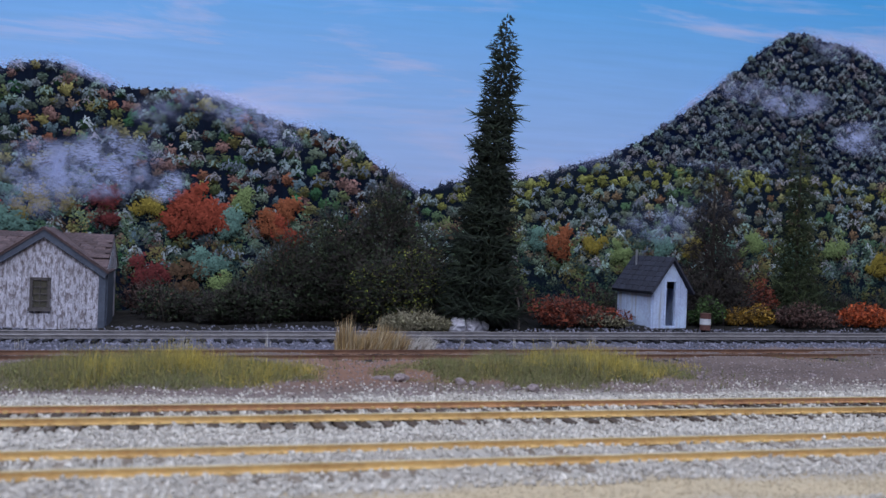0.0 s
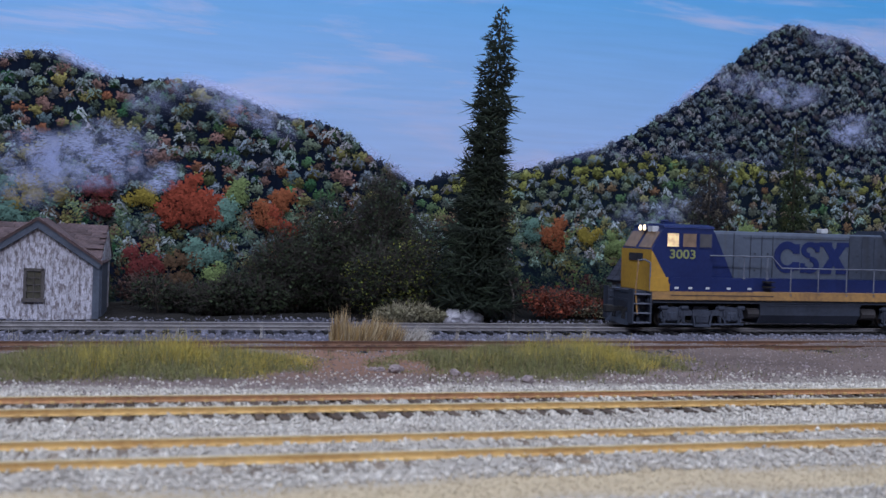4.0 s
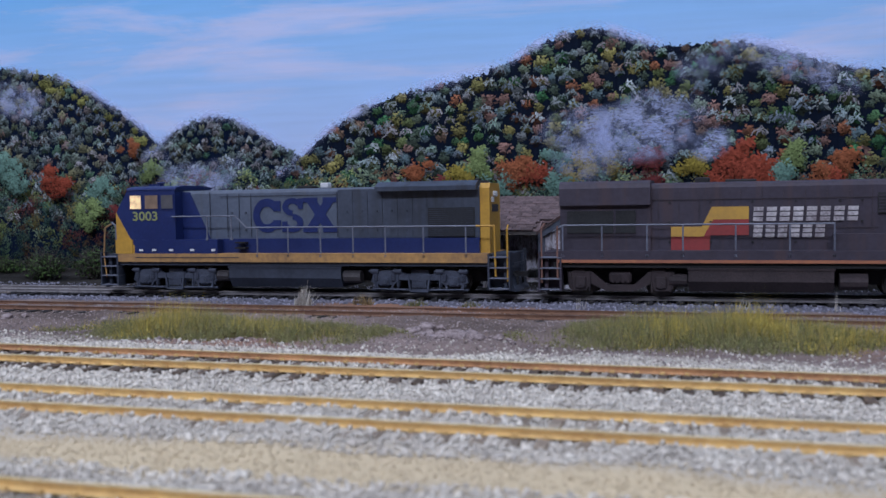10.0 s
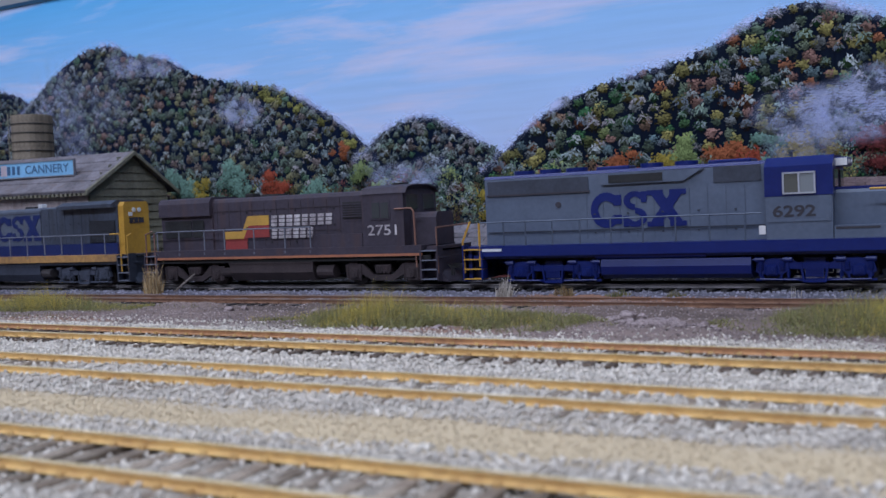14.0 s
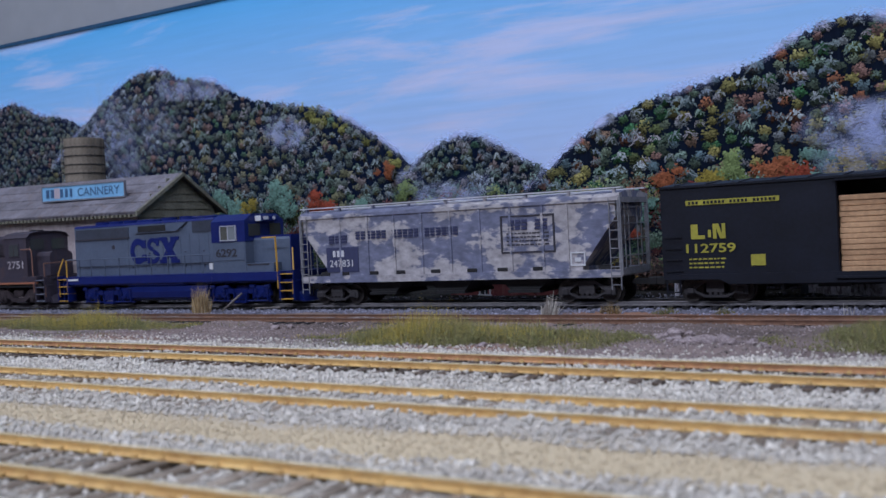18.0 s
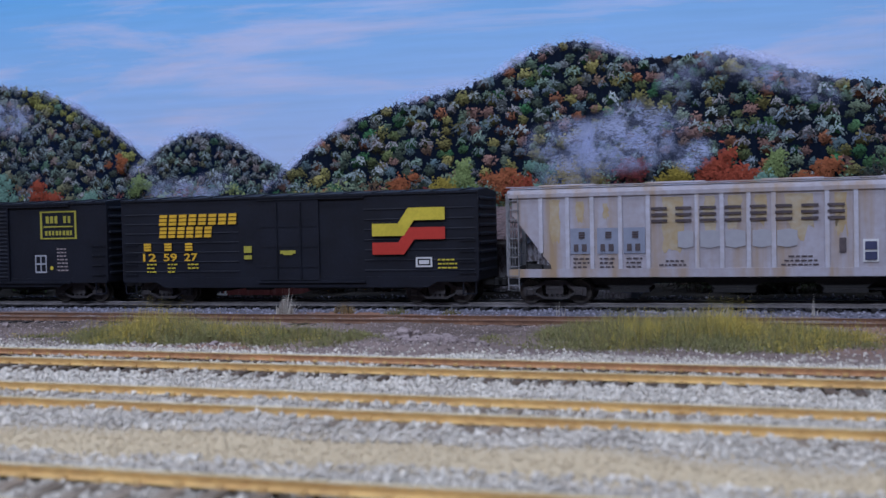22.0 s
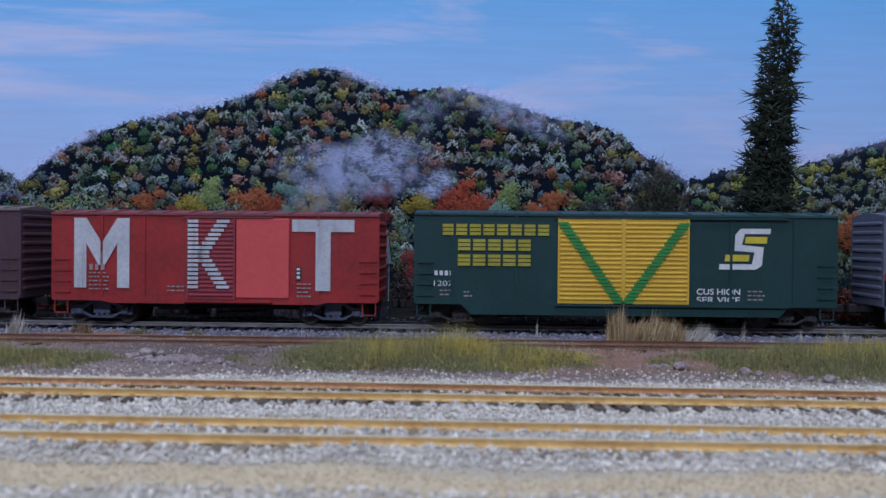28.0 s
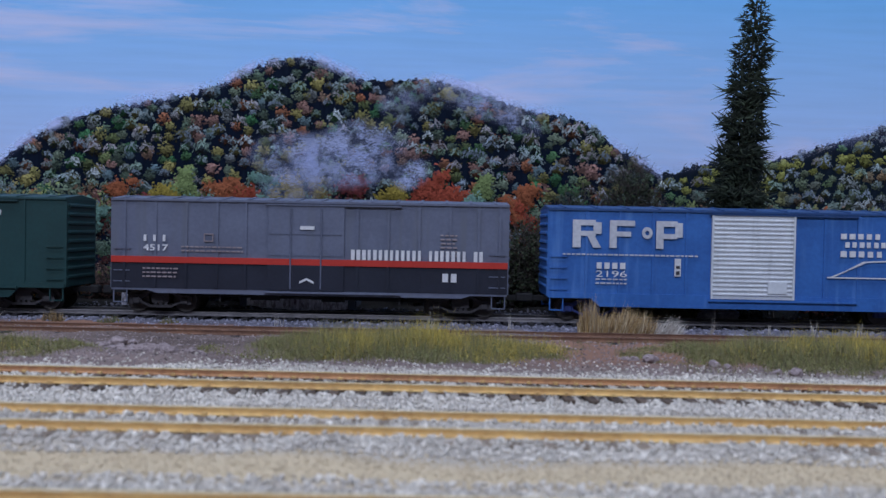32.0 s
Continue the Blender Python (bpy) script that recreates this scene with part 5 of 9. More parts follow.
def hopper(name, label, span, paint, cage, posts, hatch, truck=GRIME):
    half = (span[1] - span[0]) / 2
    car = thing(name, label, "covered hopper", group="freight cars of the train")
    MOVERS.append((car, (span[0] + span[1]) / 2))
    ring = [(-half + 3, 45.6), (half - 3, 45.6), (half - 3, 37), (half - 19, 16), (half - 19, 14.2), (-half + 19, 14.2), (-half + 19, 16), (-half + 3, 37)]
    part("body", Shape().prism("y", ring, -16.6, 16.6), paint, car)
    part("roof", Shape().prism("x", [(-16.9, 45.2), (16.9, 45.2), (16.2, 47.0), (9, 48.3), (-9, 48.3), (-16.2, 47.0)], -half + 1.0, half - 1.0), paint, car)
    part("side_sill", Shape().box(-half + 1, half - 1, -17.2, -15.8, 11.2, 14.6).box(-half + 1, half - 1, 15.8, 17.2, 11.2, 14.6), paint, car)
    part("top_rail", Shape().box(-half + 1, half - 1, -17.3, -16.4, 44.0, 45.6).box(-half + 1, half - 1, 16.4, 17.3, 44.0, 45.6), paint, car)
    for x in posts:
        lo = 14.4 if abs(x) < half - 19 else 16 + (abs(x) - half + 19) * 21 / 16
        part("side_post", Shape().prism("x", [(-16.5, lo), (-17.15, lo), (-17.15, 44.2), (-16.5, 44.2)], x - 0.55, x + 0.55), paint, car)
    if hatch == "rack":  # raised running boards on stands
        part("running_board", Shape().box(-half + 0.5, half - 0.5, -15.6, -12.8, 49.2, 49.7), WALK_WHITE, car, "pale running board on stands")
        part("running_board", Shape().box(-half + 0.5, half - 0.5, 12.8, 15.6, 49.2, 49.7), WALK_WHITE, car)
        for i in range(9):
            x = -half + 4 + i * (2 * half - 8) / 8
            part("stand", Shape().box(x - 0.6, x + 0.6, -14.8, -13.6, 46.2, 49.3), paint, car)
    else:
        part("running_board", Shape().box(-half, half, -14.5, -11.5, 48.4, 48.8), paint, car)
        for i in range(4):
            x = -half + 24 + i * (2 * half - 48) / 3
            part("hatch_cover", Shape().cham(x - 12, x + 12, -6, 6, 48.2, 49.5, 0.5), paint, car)
    for sx in (-1, 1):
        e = Shape()
        xa = sx * (half - 1.2)
        for y in (-16.6, 16.6):
            e.box(xa - 0.8, xa + 0.8, y - 0.5, y + 0.5, 12, 46)
        e.box(xa - 0.5, xa + 0.5, -16.6, 16.6, 12, 15).box(xa - 0.5, xa + 0.5, -16.6, 16.6, 43, 45.4)
        part("end_frame", e, cage, car)
        ld = Shape()
        ladder(ld, sx * (half - 3.4), 4.4, 6.0, 45.0, -17.3, 10)
        part("ladder", ld, cage, car)
        ld = Shape()
        for y in (-10, -5, 5, 10):
            ld.rod([(sx * (half - 1.5), y, 14), (sx * (half - 1.5), y, 44)], 0.3, 4)
        for z in (20, 27, 34, 41):
            ld.rod([(sx * (half - 1.0), -15, z), (sx * (half - 1.0), 15, z)], 0.3, 4)
        part("end_ladder", ld, cage, car)
        part("end_platform", Shape().box(sx * (half - 18), sx * (half - 1), -14, 14, 11.5, 12.2), cage, car)
        part("brake_gear", Shape().cyl("x", (sx * (half - 11), -9, 14.5), 2.0, 6, 10).box(sx * (half - 9), sx * (half - 6), -4, 4, 12, 17), UNDER, car)
    for i in range(3):
        x = (i - 1) * (2 * half - 60) / 3
        part("outlet_bay", Shape().prism("y", [(x - 17, 14.3), (x + 17, 14.3), (x + 7, 6.0), (x - 7, 6.0)], -13, 13).box(x - 8, x + 8, -14.2, 14.2, 4.8, 6.2), UNDER, car, "dark outlet bay")
    part("underframe", Shape().box(-half + 3, half - 3, -2.5, 2.5, 8, 11.6), UNDER, car)
    trucks(car, (-half + 19.5, half - 19.5), "freight", truck)
    couplers(car, half)
    return car

# freight cars
BLACK_PAINT = mat("black_car_paint", (0.009, 0.011, 0.021), (0.006, 0.007, 0.013), 0.6, 300, 0.06, spec=0.25)
BROWN_PAINT = mat("oxide_brown_car_paint", (0.080, 0.042, 0.061), (0.058, 0.030, 0.044), 0.7, 300, 0.08, streak=(0.075, 0.045, 0.045), amount=0.4)
BROWN_ROOF = mat("dusty_brown_roof", (0.20, 0.16, 0.16), (0.12, 0.085, 0.085), 0.8, 300, 0.1)
RUST_DOOR = mat("rusted_orange_door", (0.50, 0.20, 0.11), (0.30, 0.11, 0.07), 0.75, 300, 0.15, streak=(0.06, 0.035, 0.03), amount=0.35)
RED_PAINT = mat("red_car_paint", (0.35, 0.024, 0.025), (0.21, 0.018, 0.02), 0.6, 220, 0.06, streak=(0.22, 0.035, 0.04), amount=0.45)
PINK_PAINT = mat("pink_patch_paint", (0.62, 0.085, 0.085), (0.54, 0.07, 0.075), 0.6, 200, 0.04)
GREEN_PAINT = mat("dark_green_car_paint", (0.009, 0.046, 0.048), (0.007, 0.035, 0.037), 0.6, 300, 0.05)
GREEN_ROOF = mat("green_roof_paint", (0.02, 0.062, 0.068), (0.014, 0.045, 0.05), 0.55, 300, 0.05)
YELLOW_DOOR = mat("yellow_door_paint", (0.66, 0.41, 0.045), (0.58, 0.35, 0.04), 0.6, 300, 0.05)
GREEN_BAND = mat("bright_green_band", (0.03, 0.25, 0.06), (0.025, 0.2, 0.05), 0.6, 300, 0.05)
GREY_PAINT = mat("grey_car_paint", (0.132, 0.147, 0.212), (0.105, 0.117, 0.172), 0.65, 300, 0.06, streak=(0.115, 0.125, 0.165), amount=0.35)
NEAR_BLACK = mat("charcoal_lower_paint", (0.014, 0.017, 0.033), (0.010, 0.012, 0.024), 0.6, 300, 0.05)
RED_STRIPE = mat("red_stripe_paint", (0.48, 0.035, 0.025), (0.42, 0.03, 0.02), 0.55, 300, 0.03)
BLUE_PAINT = mat("blue_car_paint", (0.035, 0.135, 0.42), (0.026, 0.10, 0.33), 0.55, 300, 0.05, streak=(0.07, 0.18, 0.46), amount=0.25)
BLUE_ROOF = mat("blue_roof_paint", (0.025, 0.075, 0.22), (0.02, 0.055, 0.16), 0.6, 300, 0.06)
WHITE_DOOR = mat("white_door_paint", (0.62, 0.64, 0.68), (0.52, 0.54, 0.58), 0.6, 300, 0.04, streak=(0.4, 0.42, 0.45), amount=0.25)
GREY_WHITE = mat("chalky_white_mark", (0.56, 0.57, 0.62), (0.40, 0.41, 0.46), 0.7, 260, 0.05, streak=(0.30, 0.29, 0.32), amount=0.3)
LUMBER = mat("pale_lumber", (0.60, 0.36, 0.20), (0.42, 0.24, 0.13), 0.75, 300, 0.15, island=0.12)
WALK_WHITE = mat("pale_running_board", (0.62, 0.61, 0.66), (0.45, 0.44, 0.48), 0.7, 300, 0.1)
PEELING = flaking("peeling_grey_and_cream_paint", (0.44, 0.41, 0.43), (0.165, 0.175, 0.26), (0.55, 1, 1.0), 100, 0.50, 0.25, 0.022)
CREAM = mat("cream_hopper_paint_with_rust_streaks", (0.40, 0.385, 0.465), (0.33, 0.30, 0.335), 0.7, 150, 0.06, streak=(0.33, 0.235, 0.15), amount=0.62)
CAGE_GREY = mat("weathered_grey_ironwork", (0.26, 0.26, 0.29), (0.16, 0.16, 0.18), 0.7, 300, 0.1)
PATCH_GREY = mat("grey_paint_patch", (0.36, 0.36, 0.41), (0.32, 0.32, 0.37), 0.65, 200, 0.04)
NAVY = mat("navy_patch", (0.045, 0.05, 0.12), (0.035, 0.04, 0.09), 0.6, 200, 0.04)
INK = mat("dark_ink", (0.045, 0.04, 0.055), (0.03, 0.03, 0.04), 0.65, 200, 0.04)
DULL_YEL = mat("dull_yellow_lettering", (0.40, 0.36, 0.05), (0.30, 0.27, 0.04), 0.6, 300, 0.04)
FAINT_WHITE = mat("dim_white_lettering", (0.40, 0.41, 0.47), (0.32, 0.33, 0.38), 0.6, 300, 0.04)
BROWN_FAINT = mat("dim_brown_grey_emblem", (0.22, 0.13, 0.14), (0.13, 0.08, 0.09), 0.7, 260, 0.05)
FAINT = mat("faint_grey_lettering", (0.33, 0.28, 0.29), (0.24, 0.19, 0.2), 0.65, 300, 0.04)
W = -16.9  # the aisle wall of a boxcar


def small_print(car, spots, material, y=W, seed=3):
    r = random.Random(seed)
    for x0, x1, z0, rows in spots:
        s = Shape()
        for i in range(rows):
            z = z0 - i * 1.7
            x = x0
            while x < x1 - 0.8:
                w = r.uniform(0.8, 2.2)
                s.box(x, min(x + w, x1), y - 0.12, y + 0.1, z, z + 0.62)
                x += w + 0.55
        part("small_lettering", s, material, car)


# weathered grey hopper
c = hopper("covered_hopper", "weathered grey covered hopper with peeling cream paint", (659.7, 836.7), PEELING, CAGE_GREY, [-62, -45, -29, -13, 3, 19, 35, 51, 63], "rack")
blocks("lettering", (6, 5, 6), -52, 8, 32.6, 36.6, -16.75, NAVY, c, "dark faded bars of lettering", 0, 0.78)
blocks("lettering", (3,), -69, -57, 31, 35, -16.75, NAVY, c, "dark faded bars of lettering", 0, 0.8)
plate("number_panel", [rect(0, 1, 0, 1)], (-71, -16.7, 16.5), 20, 12.5, NAVY, c, "navy number panel")
lettering("number", "247831", 3.4, WHT, c, (-69, -17.1, 19.2), 14.5)
bars("lettering", (3,), -67, -59, 24.2, 27.4, -16.98, WHT, c)
plate("panel_outline", [rect(0, 1, 0, 0.04), rect(0, 1, 0.96, 1), rect(0, 0.03, 0, 1), rect(0.97, 1, 0, 1)], (30, -16.7, 23), 27, 17, INK, c)
blocks("lettering", (3, 2), 34, 54, 33.4, 38, -16.75, NAVY, c, "dark faded bars of lettering", 0.12)
small_print(c, [(33, 54, 31.5, 4)], INK, -16.7)
plate("data_panel", [rect(0, 1, 0, 0.1), rect(0, 1, 0.9, 1), rect(0, 0.08, 0, 1), rect(0.92, 1, 0, 1), rect(0.3, 0.7, 0.3, 0.6)], (64, -16.7, 16.5), 7, 6, WHT, c)
for x in (-60, -42, -26, -6, 14, 30, 48):
    part("pocket", Shape().cham(x - 2.6, x + 2.6, -17.0, -16.4, 14.9, 16.6, 0.2), UNDER, c)

# black boxcar with an open door
c = boxcar("boxcar", "black boxcar with an open door that shows stacked pale lumber", (854.2, 1023.7), BLACK_PAINT, BLACK_PAINT, [(-16.5, 1.2, "open", None, ""), (1.2, 30, "corrugated", BLACK_PAINT, "")], sill=7.6, bellied=58)
load = part("lumber_load", Shape().box(-16.4, 1.1, -13.0, 12, 11.4, 40.5), LUMBER, c, "stacked pale lumber")
rl = random.Random(17)
for i in range(14):
    a, b = -16.3 + rl.uniform(0, 0.5), 1.0 - rl.uniform(0, 0.5)
    part("board", Shape().cham(a, b, -14.6 - rl.uniform(0, 0.5), -13.0, 11.5 + i * 2.07, 13.4 + i * 2.07, 0.18), LUMBER, load)
plate("banner", [rect(0, 1, 0, 1)], (-74.5, W, 39.8), 37, 2.0, DULL_YEL, c, "thin yellow banner")
bars("lettering", (3, 6, 5, 6), -73.5, -38.5, 40.2, 41.3, W - 0.2, BLACK_PAINT, c)
plate("road_mark", [rect(0, 0.2, 0, 1), rect(0.2, 0.4, 0, 0.25), rect(0.5, 0.58, 0.1, 0.6), rect(0.64, 0.74, 0, 1), rect(0.9, 1, 0, 1), [(0.7, 1), (0.8, 1), (0.94, 0), (0.84, 0)]], (-72.8, W, 26.0), 14, 6, DULL_YEL, c, "yellow painted mark")
lettering("number", "112759", 3.7, DULL_YEL, c, (-75, W - 0.35, 20.4), 20, bold=0.02)
small_print(c, [(-74, -59, 17.6, 3)], DULL_YEL)
plate("notice", [rect(0, 1, 0, 1)], (-49.2, W, 14.8), 5.6, 4.4, DULL_YEL, c)
plate("emblem_box", [rect(0, 1, 0, 0.05), rect(0, 1, 0.95, 1), rect(0, 0.05, 0, 1), rect(0.95, 1, 0, 1), rect(0.1, 0.9, 0.42, 0.47)], (48, W, 30.6), 20.5, 13.4, DULL_YEL, c, "yellow outlined emblem box")
bars("lettering", (3, 2), 51, 66, 38.2, 41.6, W, DULL_YEL, c)
bars("lettering", (8,), 50.5, 66.5, 32.4, 34.6, W, DULL_YEL, c)
plate("data_panel", [rect(0, 1, 0, 0.08), rect(0, 1, 0.92, 1), rect(0, 0.08, 0, 1), rect(0.92, 1, 0, 1), rect(0.46, 0.54, 0, 1), rect(0, 1, 0.46, 0.54)], (44.5, W, 14.4), 6.5, 8.6, FAINT_WHITE, c)
plate("dot", [arc(0.5, 0.5, (0.01, 0.01), (0.5, 0.5), 0, 360, 12)], (53, W, 15.8), 1.8, 1.8, YEL, c)
small_print(c, [(57, 63, 25.5, 7)], FAINT)

# black boxcar with a stepped yellow and red emblem
c = boxcar("boxcar", "black boxcar with a stepped yellow and red emblem", (1032.7, 1204.7), BLACK_PAINT, BLACK_PAINT, [(-14.6, 14.2, "plug", BLACK_PAINT, "")], sill=7.2)
blocks("lettering", (8,), -66, -25.2, 35.9, 40.8, W - 0.45, AMBER, c, "amber bars of lettering", 0.15, 0.76)
blocks("lettering", (6,), -66, -38, 30.2, 35.1, W - 0.45, AMBER, c, "amber bars of lettering", 0.15, 0.76)
for i, x in enumerate((-74.3, -63.4, -52.6)):
    blocks("lettering", (1,), x, x + 4.6, 24.2, 27.7, W - 0.45, AMBER, c)
    lettering("number", ("12", "59", "27")[i], 3.6, AMBER, c, (x - 0.6, W - 0.7, 19.4), 7.0, bold=0.02)
small_print(c, [(-73, -68, 17.6, 3), (-62, -57, 17.6, 3), (-51.5, -46, 17.6, 2)], YEL, W - 0.45)
plate("emblem", [[(u, 0.40 + 0.60 * v) for u, v in STEP_BAND]], (39.4, W - 1.0, 21.4), 32.8, 19.9, YEL, c, "stepped yellow band")
plate("emblem", [[(u, 0.58 * v) for u, v in STEP_BAND]], (39.4, W - 0.97, 21.4), 32.8, 19.9, RED_STRIPE, c, "stepped red band")
plate("data_panel", [rect(0, 1, 0, 0.15), rect(0, 1, 0.85, 1), rect(0, 0.1, 0, 1), rect(0.9, 1, 0, 1), rect(0.2, 0.8, 0.3, 0.7)], (58.8, W - 0.4, 15.9), 7.3, 4.2, WHT, c)
small_print(c, [(68.6, 77, 18.6, 3)], YEL, W - 0.45)
plate("notice", [rect(0, 1, 0.3, 1), rect(0.2, 0.8, 0, 0.3)], (-4.4, W - 1.0, 21.7), 7.4, 2.0, DULL_YEL, c)
plate("notice", [rect(0, 1, 0, 0.3), rect(0, 1, 0.5, 1)], (-22.6, W - 0.4, 19.9), 3.8, 6, DULL_YEL, c)
for sx in (-1, 1):
    for i in range(7):
        z = 14.5 + i * 4.4
        part("side_rib", Shape().prism("x", [(-16.8, z - 0.5), (-16.8, z + 0.5), (-17.15, z + 0.15), (-17.15, z - 0.15)], *((-84.5, -25.5) if sx < 0 else (35.5, 84.5))), BLACK_PAINT, c)

# cream hopper
PALE_POST = mat("pale_blue_white_post", (0.50, 0.50, 0.60), (0.40, 0.38, 0.43), 0.7, 200, 0.05, streak=(0.40, 0.30, 0.22), amount=0.3)
RUST_STAIN = mat("tan_rust_stain", (0.37, 0.26, 0.12), (0.42, 0.36, 0.28), 0.75, 180, 0.05)
SILVER_GREY = mat("silver_grey_patch", (0.25, 0.275, 0.37), (0.20, 0.22, 0.30), 0.65, 200, 0.04)
HOP_POSTS = [-76, -65, -55, -43.7, -32.7, -13.8, -4.4, 5.6, 14.8, 34, 44.2, 55.2, 66.1, 77]
c = hopper("covered_hopper", "cream covered hopper with tan rust streaks and grey patches", (1216.7, 1398.7), CREAM, CAGE_GREY, [], "hatch")
for x in HOP_POSTS:
    lo = 14.4 if abs(x) < 72 else 16 + (abs(x) - 72) * 21 / 16
    part("side_post", Shape().box(x - 0.8, x + 0.8, -17.15, -16.5, lo, 44.2), PALE_POST, c, "pale side post")
rs = random.Random(9)
for x, w, z0, z1 in ((-70.3, 5, 24, 43), (-60, 4, 33, 42), (-49.5, 3, 34, 41), (-23, 9, 18, 43), (-9, 5, 26, 43), (0.6, 6, 29, 43), (10.2, 5, 30, 43), (24, 11, 24, 43), (39, 5, 25, 43), (60.6, 6, 22, 40), (71.5, 6, 27, 43)):
    n = 9
    lo = [(x - w / 2 + w * i / n + rs.uniform(-0.2, 0.2), z0 + (z1 - z0) * rs.uniform(0, 0.5) * (0.3 + abs(i / n - 0.5) * 1.6)) for i in range(n + 1)]
    side = [(x + w / 2 - rs.uniform(0, 0.9), lo[-1][1] + (z1 - lo[-1][1]) * k / 5) for k in range(1, 6)]
    back = [(x - w / 2 + rs.uniform(0, 0.9), lo[0][1] + (z1 - lo[0][1]) * k / 5) for k in range(5, 0, -1)]
    plate("rust_stain", [lo + side + back], (0, -16.6, 0), 1, 1, RUST_STAIN, c, "tan rust stain", 0.06)
FADED_INK = mat("faded_brown_ink", (0.095, 0.075, 0.085), (0.055, 0.042, 0.05), 0.7, 200, 0.04)
blocks("road_name", (8,), -31.4, 43.5, 33.0, 39.0, -17.05, FADED_INK, c, "faded dark bars of a spaced road name", 0.0, 0.66, 0.17)
for i, x in enumerate((-63.8, -53.0, -42.4)):
    plate("number_patch", [rect(0, 1, 0, 1)], (x, -16.7, 20.7), 8.5, 10.4, SILVER_GREY, c, "grey paint patch")
    blocks("lettering", (1,), x + 3.4, x + 6.4, 27.0, 29.6, -16.95, FADED_INK, c)
    bars("lettering", (2,), x + 1.0, x + 7.5, 21.8, 24.6, -16.98, FADED_INK, c)
    small_print(c, [(x + 1, x + 7.5, 18.4, 3)], FADED_INK, -16.8, i)
for x, w in ((-21.2, 6), (-12.6, 7.4), (-3, 7.4), (7, 7), (16, 7.4)):
    plate("paint_patch", [[(0, 0.1), (0.5, 0), (1, 0.12), (1, 0.9), (0.6, 1), (0, 0.92)]], (x, -16.72, 22.4), w, 7.2, PATCH_GREY, c, "pale grey paint patch")
plate("data_panel", [rect(0, 1, 0, 1)], (46.6, -16.7, 16.5), 5.4, 8.6, WHT, c)
for k in range(2):
    plate("notice", [rect(0, 1, 0, 1)], (47.2, -16.98, 17.3 + 3.9 * k), 4.2, 3.1, NAVY, c)
plate("notice", [rect(0, 1, 0, 1)], (38.3, -16.7, 20.2), 2.4, 5.6, FADED_INK, c)
plate("notice", [rect(0, 1, 0, 1)], (69.4, -16.7, 17.6), 5, 2.6, FADED_INK, c)
small_print(c, [(-26, -19, 17.2, 1), (-28.5, -17.2, 15.6, 1), (20, 29, 18.6, 1), (18.5, 30.5, 17.0, 1), (17.4, 31.2, 15.4, 1), (56, 63, 15, 1)], FADED_INK, -16.75)
for x in (-46, 0, 46):
    part("outlet_gate", Shape().prism("y", [(x - 15, 14), (x + 15, 14), (x + 7, 6.2), (x - 7, 6.2)], -9, 9).box(x - 9, x + 9, -11, 11, 5.6, 6.6), UNDER, c)

# brown boxcar
c = boxcar("boxcar", "oxide brown boxcar with a rusted orange corrugated door", (1412.7, 1584.7), BROWN_PAINT, BROWN_ROOF, [(-16.8, 15.2, "corrugated", RUST_DOOR, "rusted orange corrugated door")], posts=[-72, -58, -44, -31, 28, 42, 72], truck=TRUCK_BROWN, height=49.9)
part("emblem_panel", Shape().box(47.7, 68.1, W - 0.5, W, 24, 44.4), mat("dark_brown_panel", (0.045, 0.030, 0.034), (0.032, 0.022, 0.026), 0.65, 200, 0.05), c, "dark square emblem panel")
plate("emblem", [arc(0.5, 0.5, (0.465, 0.465), (0.5, 0.5), 0, 360, 24), [(0.5, 0.95), (0.45, 0.55), (0.5, 0.5), (0.55, 0.55)], [(0.5, 0.05), (0.45, 0.45), (0.5, 0.5), (0.55, 0.45)], [(0.05, 0.5), (0.45, 0.45), (0.5, 0.5), (0.45, 0.55)], [(0.95, 0.5), (0.55, 0.45), (0.5, 0.5), (0.55, 0.55)]], (50.4, W - 0.7, 26.6), 15.6, 15.4, BROWN_FAINT, c, "faded compass emblem")
bars("lettering", (1, 2), -73.5, -60.1, 23.4, 26.4, W, FAINT, c)
small_print(c, [(-73.5, -59.5, 20.9, 4), (-56, -52, 22.5, 1), (-57, -50, 17, 2), (39.3, 46.5, 21.5, 5), (49, 55, 12.8, 1)], FAINT)
plate("data_panel", [rect(0, 1, 0, 0.1), rect(0, 1, 0.9, 1), rect(0, 0.14, 0, 1), rect(0.86, 1, 0, 1), rect(0.25, 0.75, 0.2, 0.8)], (58.6, W, 12.4), 6.7, 6.3, FAINT_WHITE, c)
plate("dot", [arc(0.5, 0.5, (0.01, 0.01), (0.5, 0.5), 0, 360, 12)], (-40.5, W - 0.5, 10.2), 1.8, 1.8, RUST_DOOR, c)

# red boxcar with three large chalky marks
c = boxcar("boxcar", "faded red boxcar with large chalky marks and a pink patch", (1598.7, 1737.2), RED_PAINT, mat("rusty_red_roof", (0.26, 0.05, 0.06), (0.13, 0.05, 0.06), 0.75, 200, 0.1), [(-11.8, 9.0, "corrugated", mat("dull_red_door", (0.30, 0.035, 0.05), (0.2, 0.03, 0.045), 0.65, 220, 0.06), "")], posts=[-48, -30, 44], truck=TRUCK_SLATE, height=48.4, bellied=44, sill=8.6, end_ribs=7)
plate("road_mark", [[(0, 0), (0, 1), (0.22, 1), (0.5, 0.64), (0.78, 1), (1, 1), (1, 0), (0.78, 0), (0.78, 0.64), (0.56, 0.33), (0.44, 0.33), (0.22, 0.64), (0.22, 0)]], (-59.8, W - 0.2, 15), 23.6, 29.5, GREY_WHITE, c, "large chalky white mark")
mk = Shape()
